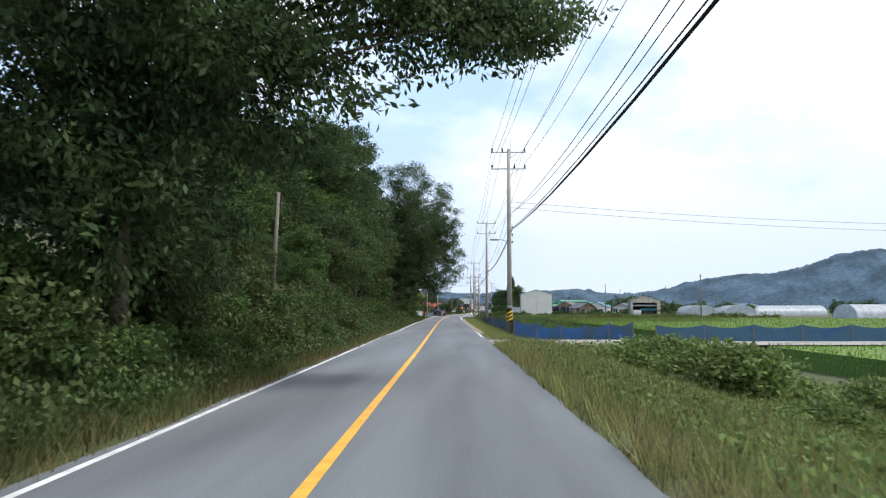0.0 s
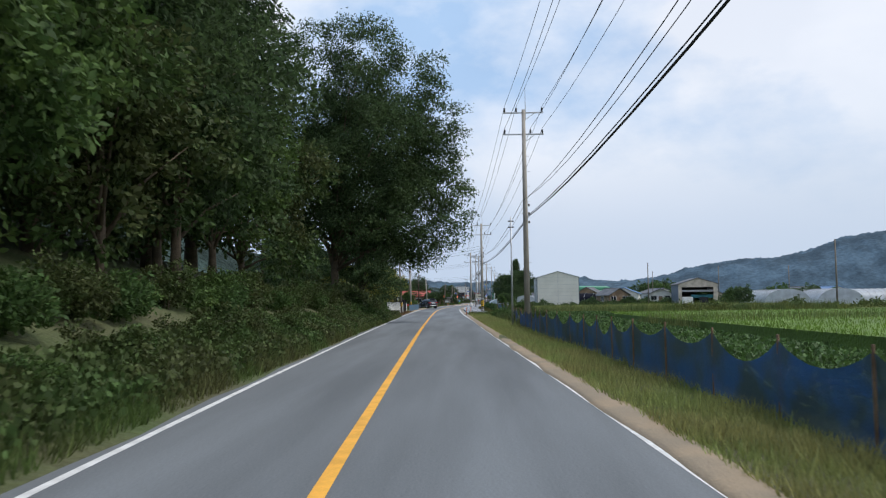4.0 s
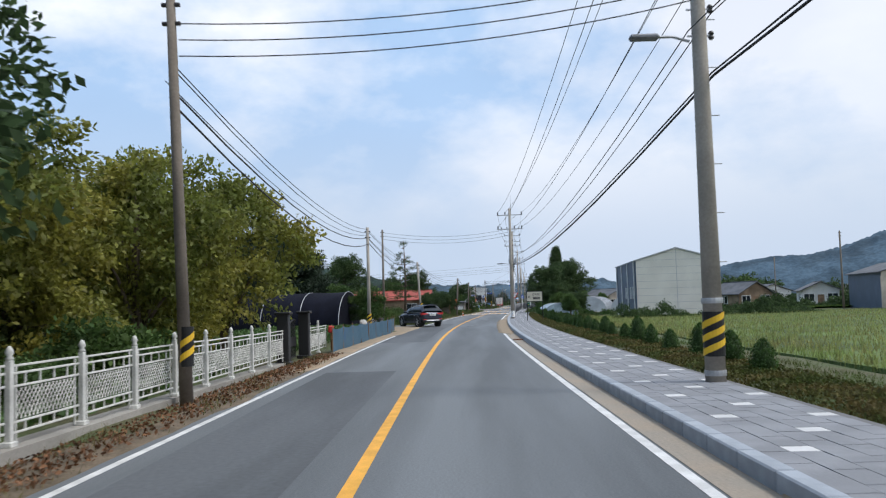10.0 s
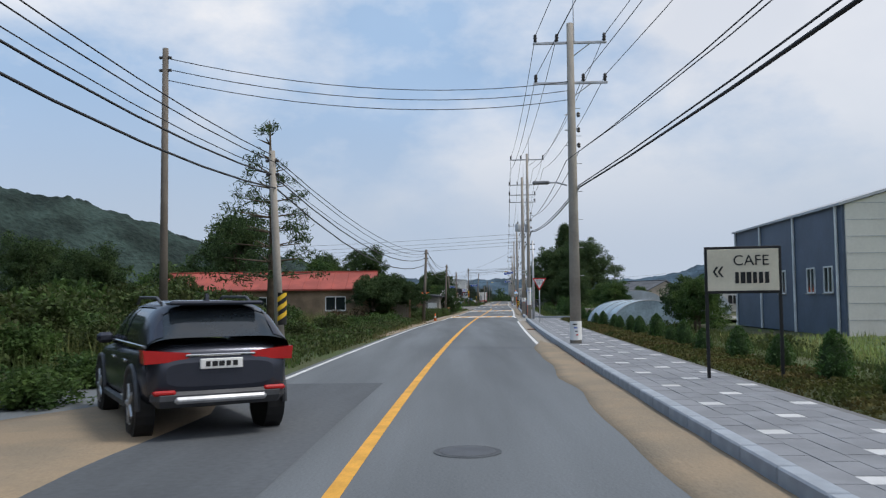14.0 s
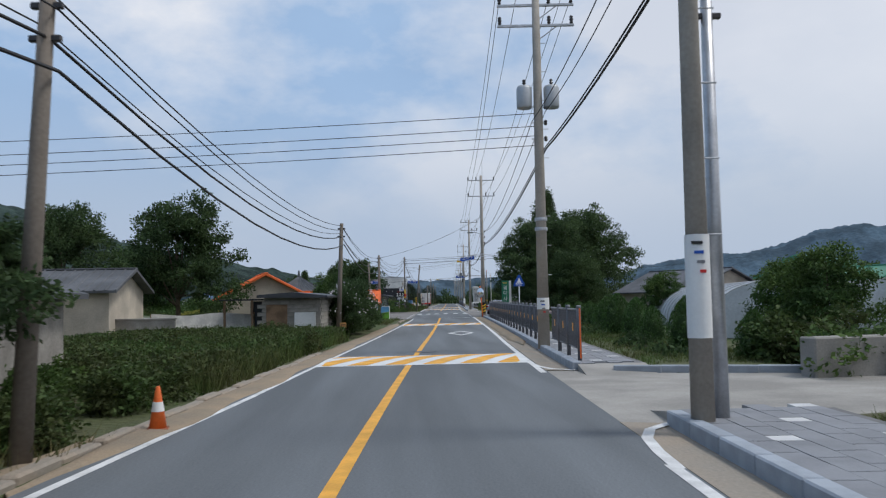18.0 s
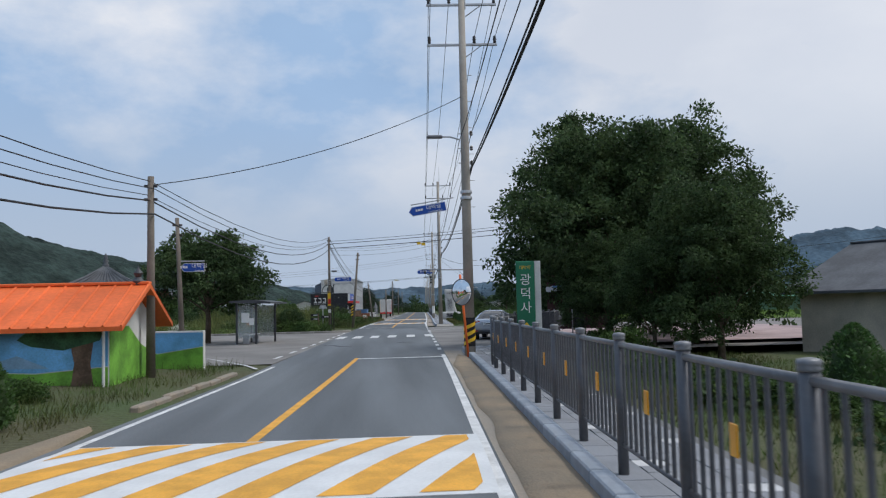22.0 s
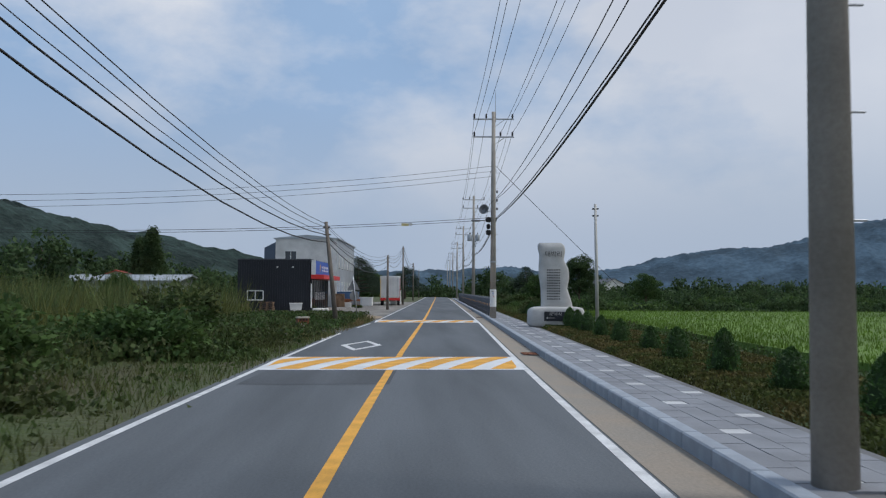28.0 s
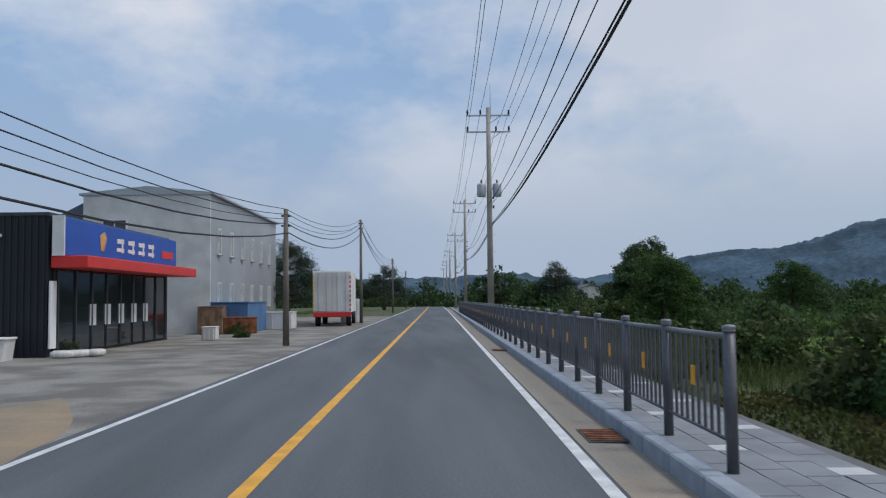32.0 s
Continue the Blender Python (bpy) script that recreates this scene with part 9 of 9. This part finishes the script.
leafy("sweet_potato_crop", 128, 146, 10.5, 18, 12000, 0.5, 0.22, CROP, "leafy green field crop in rows")
leafy("sweet_potato_crop", 48.5, 128, 6.3, 17, 52000, 0.5, 0.22, CROP, "leafy green field crop in rows")
leafy("vegetable_patch", 171, 196, -12, -4.7, 16000, 0.5, 0.18, CROP, "leafy vegetable patch behind the net")
leafy("vegetable_patch", 140, 165, -9, -4.9, 8000, 0.35, 0.18, CROP, "leafy garden plants behind the fence")
leafy("weed_leaves", -2, 40, 4.2, 13, 26000, 0.35, 0.11, LEAF_FRESH, "broad-leaved weeds on the verge")
leafy("creeper_leaves", 0, 112, -4.8, -3.1, 46000, 0.55, 0.12, LEAF_IVY, "creeper leaves over the foot of the bank")
leafy("weed_leaves", 108, 138, -5.2, -3.0, 16000, 0.6, 0.12, LEAF_IVY, "creeper leaves over the foot of the bank")
leafy("weed_leaves", 210.6, 248, -7.5, -3.2, 14000, 0.4, 0.11, LEAF_IVY, "broad-leaved weeds on the verge")
leafy("weed_leaves", 257, 276.5, -12, -3.35, 26000, 0.6, 0.1, LEAF_IVY, "broad-leaved weeds above the kerb")
leafy("weed_leaves", 380, 404.5, -14, -3.2, 22000, 0.5, 0.12, LEAF_IVY, "leafy weeds before the yard")
leafy("weed_leaves", 355, 398, -14, -4.8, 16000, 0.6, 0.13, LEAF_IVY, "broad-leaved weeds on the verge")
leafy("ground_cover_leaves", 362, 411, 5.4, 9.0, 80000, 0.17, 0.07, GROUND_COVER, "low brown ground cover of the planting strip")
leafy("ground_cover_leaves", 150, 251, 6.0, 7.7, 60000, 0.15, 0.07, GROUND_COVER, "low brown ground cover of the planting strip")
leafy("weed_leaves", 432, 520, 11, 24, 16000, 0.9, 0.3, LEAF, "bean rows across the field")


def paddy(y0, y1, d0, d1, n, h=0.45, leaf=None, bed=None, label="bright green rice paddy"):
    g = strip(y0, y1, d0, d1, -0.42 + h * 0.75, 6.0, 1.4)
    f = thing("rice_field", (0, 0, 0), 0, label, "field", "field crops", "structure")
    part("bed", g, bed or RICE_BED, f)
    y, d = rng.uniform(y0, y1, n), d0 + (d1 - d0) * rng.random(n) ** 1.6
    p = np.stack([xc(y) + d, y, np.full(n, -0.42 + h * 0.55)], 1)
    part("rice_blades", soup("rice_blades", blades(p, h * 0.6, 0.035, 0.25), 3, leaf or RICE), None, f, kind="stuff")


paddy(56, 150, 18, 75, 40000)
paddy(150, 226, 10.5, 60, 60000, 0.5, GRASS_PALE, M("meadow_bed", (0.085, 0.125, 0.034), 0.9, var=0.35, scale=0.25, fine=5, bump=0.9, dist=0.1), "rough green meadow beside the warehouse")
paddy(362, 431, 12, 60, 46000)
paddy(-10, 40, 16, 70, 14000)
paddy(256, 262, 24, 60, 8000)
for y0, y1, d0, d1, n in ((150, 156, 12, 46, 12000), (112, 128, 17, 40, 14000)):
    cover("reeds", y0, y1, d0, d1, n, 1.1, 0.03, REED, "band of brown-green reeds", 0.15)

cover("verge_grass", 306, 322, 5.2, 14, 14000, 0.2, 0.012, GRASS, "short grass under the shade trees")
cover("verge_grass", 205, 250, 9, 14, 22000, 0.35, 0.014, GRASS, "rough grass beside the warehouse", clump=0.5)
cover("verge_grass", 357.5, 364, 5, 14, 9000, 0.3, 0.012, GRASS, "rough grass at the forecourt edge", clump=0.4)

# ---- cables that cross the road ----
def cross(a, b, r=0.012, sag=1.0, label="thin cable across the road"):
    return cable("crossing_cable", [a, b], r, sag, BLACK, label, 14, "crossing cables")


P = lambda y, d, z: on(y, d, z)
for z in (6.3, 6.6, 6.9):
    cross(P(155.3, -3.9, z), P(156, 5.65, z + 0.9), sag=1.5)
for z in (7.6, 7.9, 8.2):
    cross(P(215, -7.2, z), P(219.6, 4.22, z + 0.4), sag=2.0)
for z in (7.3, 6.9, 6.6, 6.3):
    cross(P(266, -34, z - 1.3), P(267.0, 3.86, z), 0.011, 0.35)
cross(P(308.5, -4.75, 5.0), P(314.2, 3.8, 8.8), sag=1.8)
for z, r in ((6.3, 0.022), (6.5, 0.014), (5.95, 0.025)):
    cross(P(352.5, -4.7, z + 0.5), P(343, 11.6, z + 0.9), r, 0.25)
    cross(P(352.5, -4.7, z), P(361.5, 4.25, z + 1.4), 0.01, 1.2)
for z in (5.85, 5.98):
    cross(P(402.6, -26, z - 1.0), P(403.2, 3.9, z), 0.014, 0.5)
for z in (6.9, 7.2, 7.5):
    cross(P(394.2, -30, z - 1.5), P(403.2, 3.95, z + 1.5), 0.01, 0.9)
cross(P(403.2, 3.95, 9.2), P(416, 16.2, 0.2), 0.016, 0.1, "guy wire from the pole")
cross(P(361.5, 4.25, 6.2), P(358.4, 6.5, 5.3), 0.012, 1.5)
cross(P(358.4, 6.5, 5.2), P(350, 40, 6.5), 0.014, 0.8)
cross(P(57, 5.42, 9.0), P(70, 60, 8.5), 0.012, 0.6)
cross(P(57, 5.42, 8.6), P(70, 60, 7.9), 0.012, 0.6)

# ---- hedges and undergrowth ----
for y in np.arange(251.5, 276.5, 1.5):
    for d in (-4.3, -6.2, -8.4):
        bush(y + r_.uniform(-0.5, 0.5), d + r_.uniform(-0.4, 0.4), r_.uniform(0.38, 0.52), 0 if d > -5 else None, 0.85, "dense leafy weeds above the old kerb", "weeds above the kerb")
for y in np.arange(122, 139, 1.7):
    for d, s_ in ((-4.9, 0.7), (-7.0, 1.05), (-9.2, 1.3)):
        bush(y + r_.uniform(-0.6, 0.6), d + r_.uniform(-0.4, 0.4), s_ * r_.uniform(0.85, 1.2), None, 1.0, "creeper-covered shrub on the roadside bank", "shrubs of the bank")
for y, d, s_ in ((312.5, 9.6, 0.36), (315.8, 9.0, 0.4), (318.5, 13.0, 0.5)):
    plant("small_tree", dark, ground_at(y, d), r_.uniform(0, 360), s_, "dark low-branched evergreen under the shade trees", "tree", "dark evergreens")
for y, d, s_ in ((310, 8.0, 0.55), (313, 8.4, 0.5), (316.5, 8.6, 0.5)):
    bush(y, d, s_, None, 1.0, "dark green shrub under the shade trees", "undergrowth")
for y in np.arange(212, 247, 2.2):
    for d, s_ in ((-9.0, 0.75), (-11.5, 1.05), (-14.5, 1.3)):
        bush(y + r_.uniform(-0.7, 0.7), d + r_.uniform(-0.6, 0.6) - (2.5 if y > 236 else 0), s_ * r_.uniform(0.8, 1.15), None, 0.95, "dense shrub in the overgrown plot", "overgrown plot shrubs")
conifer(299.4, -4.3, BIG_CONIFERS, 0.72)
conifer(301.6, -5.6, BIG_CONIFERS, 0.5)
for y in np.arange(296, 312, 1.4):
    bush(y, 7.6 + r_.uniform(-0.3, 0.6), r_.uniform(0.35, 0.5), 1, 0.8, "low green hedge shrub behind the railing", "hedge behind the railing")
for y in np.arange(139.5, 160, 1.8):
    bush(y, -6.6 + r_.uniform(-0.5, 0.5), r_.uniform(0.6, 0.9), None, 1.0, "leafy garden shrub behind the white fence", "garden shrubs")
    bush(y + 0.8, -9.0 + r_.uniform(-0.6, 0.6), r_.uniform(0.8, 1.2), None, 1.0, "leafy garden shrub behind the white fence", "garden shrubs")

# ---- hedgerows and thickets across the fields ----


def thicket(y0, d0, y1, d1, width, h, n, mat, label, size=0.34, per=16):
    """A band of leafy growth between two places, uneven in height, with gaps."""
    u = rng.random(n)
    y, d = y0 + (y1 - y0) * u, d0 + (d1 - d0) * u
    across = rng.normal(0, width * 0.35, n)
    lx, ly = -(y1 - y0), (d1 - d0)
    ln = math.hypot(lx, ly)
    d, y = d + across * lx / ln, y + across * ly / ln
    q = u * ln
    top = h * np.clip(0.55 + 0.30 * np.sin(q * 0.55) + 0.22 * np.sin(q * 1.37 + 1.0) + 0.15 * np.sin(q * 3.1), 0.2, 1.25)
    z = top * np.sqrt(rng.random(n)) * np.clip(1.15 - np.abs(across) / width, 0.3, 1)
    c = np.stack([xc(y) + d, y, np.full(n, -0.45) + z], 1)
    k = np.repeat(np.arange(n), per)
    up = np.tile([[0, -0.4, 0.8]], (n * per, 1))
    me = soup("thicket", leaves(c[k] + rng.normal(0, size * 0.9, (n * per, 3)) * np.array([1, 1, 0.7]), size, up, 0.1, 0.6), 4, mat)
    return solid("thicket", me, None, label=label, category="hedge", kind="stuff")


thicket(434, 11, 440, 75, 2.6, 1.5, 1600, LEAF_DARK, "dark hedge along the paddy's far edge")
thicket(462, 12, 470, 100, 3.0, 1.5, 1500, LEAF, "bushy growth on a field terrace")
thicket(484, 14, 490, 115, 4.0, 2.4, 1800, LEAF_DARK, "dark thicket below the hill")
thicket(500, 12, 520, 150, 8.0, 3.6, 1900, LEAF_DARK, "far belt of dark trees below the hill", 0.7)
thicket(575, -60, 590, 130, 12.0, 5.0, 2200, LEAF_DARK, "far belt of dark trees at the road's end", 0.9)
thicket(404, -17, 412, -60, 3.0, 2.4, 1200, LEAF_DARK, "dark thicket beyond the reed field")
thicket(440, -22, 445, -95, 6.0, 4.2, 1500, LEAF_DARK, "belt of dark trees at the hill's foot", 0.6)
thicket(372, -34, 398, -70, 4.0, 3.0, 1000, LEAF, "green thicket across the field", 0.45)
thicket(152, 27, 158, 62, 2.2, 1.3, 900, REED, "brownish hedge between the fields")
thicket(256, 26, 262, 60, 3.0, 1.7, 1300, LEAF_DARK, "hedges and garden growth round the farmhouses")
thicket(272, 55, 280, 115, 4.0, 2.4, 1300, LEAF_DARK, "dark trees behind the farmhouses", 0.5)
thicket(330, 24, 338, 90, 6.0, 3.2, 1300, LEAF_DARK, "belt of trees behind the village", 0.5)
thicket(246, 9.0, 252, 17, 1.6, 1.5, 420, LEAF, "low green growth beside the side lane", 0.2)
thicket(227, 8.8, 243, 12, 1.6, 0.9, 500, LEAF_IVY, "weedy growth behind the clipped conifers", 0.16)
thicket(216, 13.5, 222, 34, 2.4, 1.7, 1300, LEAF_DARK, "dark weedy hedge at the warehouse's foot", 0.18)
thicket(205, 9.5, 226, 11, 1.6, 0.7, 600, LEAF_IVY, "weedy growth along the field edge", 0.15)
thicket(372, 9.6, 404, 10.6, 1.6, 0.6, 700, LEAF_IVY, "weedy growth along the paddy's edge", 0.15)
thicket(141, 7.6, 148.5, 9.6, 2.2, 1.5, 800, LEAF_IVY, "tall rank weeds at the end of the footway", 0.14)
thicket(262, 6.6, 300, 6.9, 1.3, 0.9, 1500, LEAF_DARK, "dark low hedge behind the railing", 0.14)
thicket(118, 6.8, 140, 7.6, 2.0, 1.0, 1100, LEAF_IVY, "weeds overgrowing the torn net", 0.14)
thicket(362, 8.2, 360, 22, 1.5, 1.0, 420, LEAF_IVY, "weeds along the forecourt's far edge", 0.16)
thicket(380, -5.4, 402, -4.6, 2.2, 0.65, 900, LEAF_IVY, "rank green weeds on the verge", 0.14)
thicket(226, -5.6, 247, -5.2, 2.4, 0.9, 900, LEAF_IVY, "rank green weeds on the verge before the house", 0.14)
BRUSH = M("dead_brown_brush", (0.085, 0.055, 0.034), 0.9, var=0.3, scale=0.5, fine=3, bump=0, island=0.4, spec=0.1, thru=0.1, col2=(0.045, 0.038, 0.022))
thicket(237, -7.0, 249, -5.2, 1.6, 1.5, 520, BRUSH, "dead brown brush before the old house", 0.09, 22)
thicket(244, -4.4, 252, -3.9, 0.7, 0.75, 260, BRUSH, "dead brown brush at the road edge", 0.08, 22)
thicket(398.5, -5.6, 405.5, -4.4, 1.8, 0.8, 520, LEAF_IVY, "rank weeds at the yard's corner", 0.13)
thicket(362, -4.6, 385, -4.4, 2.0, 0.75, 1300, LEAF_IVY, "rank green weeds on the verge", 0.14)

# ---- small things along the road ----
s = sign_post("stake_sign", on(276.8, -3.55, 0.0), way(277), 0.62, "small orange-brown notice board on a thin stake", 0.012)
part("board", Geo().box((0, 0.01, 0.62), (0.26, 0.02, 0.2), 0.004), M("ochre_notice_board", (0.55, 0.27, 0.09), 0.6, var=0.1, bump=0), s)
bars(s, -0.1, 0.1, 0.63, 3, 0.04, SIGN_BLACK, -0.004)
s = thing("marker_post", on(276.6, -3.85, 0.0), 5, "short green plastic marker post in the grass", "post")
part("post", Geo().box((0, 0, 0.22), (0.12, 0.03, 0.46), 0.008), SIGN_GREEN, s)
part("label_strip", Geo().box((0, -0.018, 0.3), (0.05, 0.006, 0.2)), SIGN_WHITE, s)
s = thing("painted_drum", on(387.4, -4.28, 0.0), 20, "squat red-brown clay flue block with painted white strokes", "block")
part("body", Geo().prism([(-0.2, 0), (0.2, 0), (0.22, 0.62), (-0.22, 0.62)], -0.16, 0.16, "y"), RUST, s)
part("cap", Geo().box((0, 0, 0.65), (0.48, 0.36, 0.06), 0.01), PLASTER, s, "pale worn cap")
# black slabs on the face give the flue holes their inner darkness
for x in (-0.12, 0.0, 0.12):
    part("flue_hole_shade", Geo().box((x, -0.17, 0.57), (0.07, 0.02, 0.06)), SIGN_BLACK, s)
part("painted_stroke", Geo().tube([(-0.05 + 0.07 * math.cos(a), -0.168, 0.34 + 0.08 * math.sin(a)) for a in np.linspace(0, math.tau, 15)], 0.012, 5), SIGN_WHITE, s)
part("painted_stroke", Geo().box((0.1, -0.168, 0.3), (0.025, 0.012, 0.26)), SIGN_WHITE, s)
for y, d, z in ((349.2, 2.35, 6.5), (349.5, 2.7, 6.45)):
    s = thing("cable_tag", on(y, d, z), way(y), "yellow warning tag hung on the crossing cable", "tag", "cable tags")
    part("plate", Geo().box((0, 0, 0), (0.3, 0.02, 0.22), 0.004), SIGN_YELLOW, s)
    part("tie", Geo().tube([(0, 0, 0.1), (0, 0, 0.24)], 0.012, 5), BLACK, s)
s = thing("cable_tag", on(403.0, -1.1, 5.6), way(403), "pale yellow tag and a torn rag on the crossing cable", "tag", "cable tags")
part("plate", Geo().box((0, 0, -0.1), (0.42, 0.02, 0.16), 0.004), M("pale_yellow_tag", (0.62, 0.52, 0.25), 0.6, var=0.1, bump=0), s)
part("rag", Geo().prism([(0.16, -0.02), (0.42, 0.0), (0.34, -0.22), (0.26, -0.12)], -0.008, 0.008, "y"), TARP, s)
# rose-of-Sharon hedge with white blossoms
hib = tree_meshes(3.2, 1.7, LEAF_DARK, 420, 26, 0.42, 0.15, 0.1, 0.5, 0.2, 8, 51, 0.5)
_c, _d = crown_points([(0, 0, 1.9, 1.7, 1.7, 1.25)], 60, 0.95)
BLOSSOM = soup("blossoms", leaves(np.repeat(_c, 4, 0) + rng.normal(0, 0.025, (240, 3)), 0.11, np.repeat(_d, 4, 0), 0.0, 0.9), 4, M("white_petals", (0.72, 0.68, 0.70), 0.7, var=0.1, bump=0, thru=0.3))
for y, d, s_ in ((280.2, -4.0, 0.62), (281.8, -3.95, 0.72), (283.5, -4.05, 0.8), (285.3, -4.2, 0.8), (287.2, -4.3, 0.76), (289.2, -4.4, 0.6)):
    p = plant("hibiscus_shrub", hib, ground_at(y, d), y * 40, s_, "dark bushy shrub dotted with white blossoms", "shrub", "blossoming hedge")
    part("blossoms", BLOSSOM, None, p, "white blossoms")
# plank gate and dark trellis before the red-roofed house
s = thing("plank_gate", on(249.3, -4.75, 0.0), way(249) + 6, "dark weathered plank gate between posts", "gate")
for k in range(7):
    part("plank", Geo().box((-0.45 + 0.15 * k, 0, 0.62), (0.135, 0.03, 1.2 + 0.05 * (k % 3)), 0.005), POLE_BROWN, s)
for x in (-0.6, 0.6):
    part("post", Geo().box((x, 0.02, 0.75), (0.12, 0.12, 1.6), 0.01), WOOD, s)
for z in (0.3, 1.0):
    part("ledge", Geo().box((0, 0.035, z), (1.1, 0.03, 0.09)), WOOD, s)
# weeds, a flowering bush and a small board behind the restaurant corner's kerb
thicket(349.5, -10, 351.5, -30, 2.4, 1.0, 1100, LEAF_FRESH, "tangle of pale green weeds behind the kerb", 0.16)
thicket(354, -8, 356, -34, 3.0, 1.2, 1300, LEAF_IVY, "dense green weeds of the fallow plot", 0.18)
thicket(361, -8, 364, -40, 3.5, 1.3, 1200, LEAF_GOLD, "yellow-green flowering weeds of the fallow plot", 0.18)
thicket(370, -9, 374, -46, 4.0, 1.5, 1200, LEAF_IVY, "dense green weeds of the fallow plot", 0.22)
p = thing("flowering_bush", ground_at(350.2, -15.5), 0, "low rounded bush covered in pale cream flowers", "shrub")
part("foliage", bush_mesh(0.8, 0.7, 0.75, LEAF, 120, 0.12, 31), None, p)
part("blossoms", bush_mesh(0.86, 0.75, 0.85, M("cream_petals", (0.62, 0.62, 0.52), 0.7, var=0.12, bump=0, thru=0.3), 70, 0.10, 32), None, p, "pale cream flowers")
s = sign_post("stake_sign", ground_at(350.6, -10.6), way(350), 0.8, "small orange notice board on a stake in the weeds", 0.015)
part("board", Geo().box((0, 0.01, 0.8), (0.42, 0.02, 0.3), 0.004), ORANGE, s)
bars(s, -0.15, 0.15, 0.82, 3, 0.06, SIGN_YELLOW, -0.004)
# dead leaves along the white fence's foot
n_ = 5000
y_, d_ = rng.uniform(134, 170, n_), -3.05 - 0.9 * rng.random(n_) ** 0.8
solid("leaf_litter", soup("leaf_litter", leaves(np.stack([xc(y_) + d_, y_, 0.045 + 0.02 * rng.random(n_)], 1), 0.075, np.tile([[0.3, 0.3, 0.15]], (n_, 1)), 0.0, 0.6), 4, M("dead_leaves", (0.150, 0.072, 0.034), 0.85, var=0.3, bump=0, island=0.5)), None, label="brown dead leaves along the fence foot", category="leaf litter", kind="stuff")
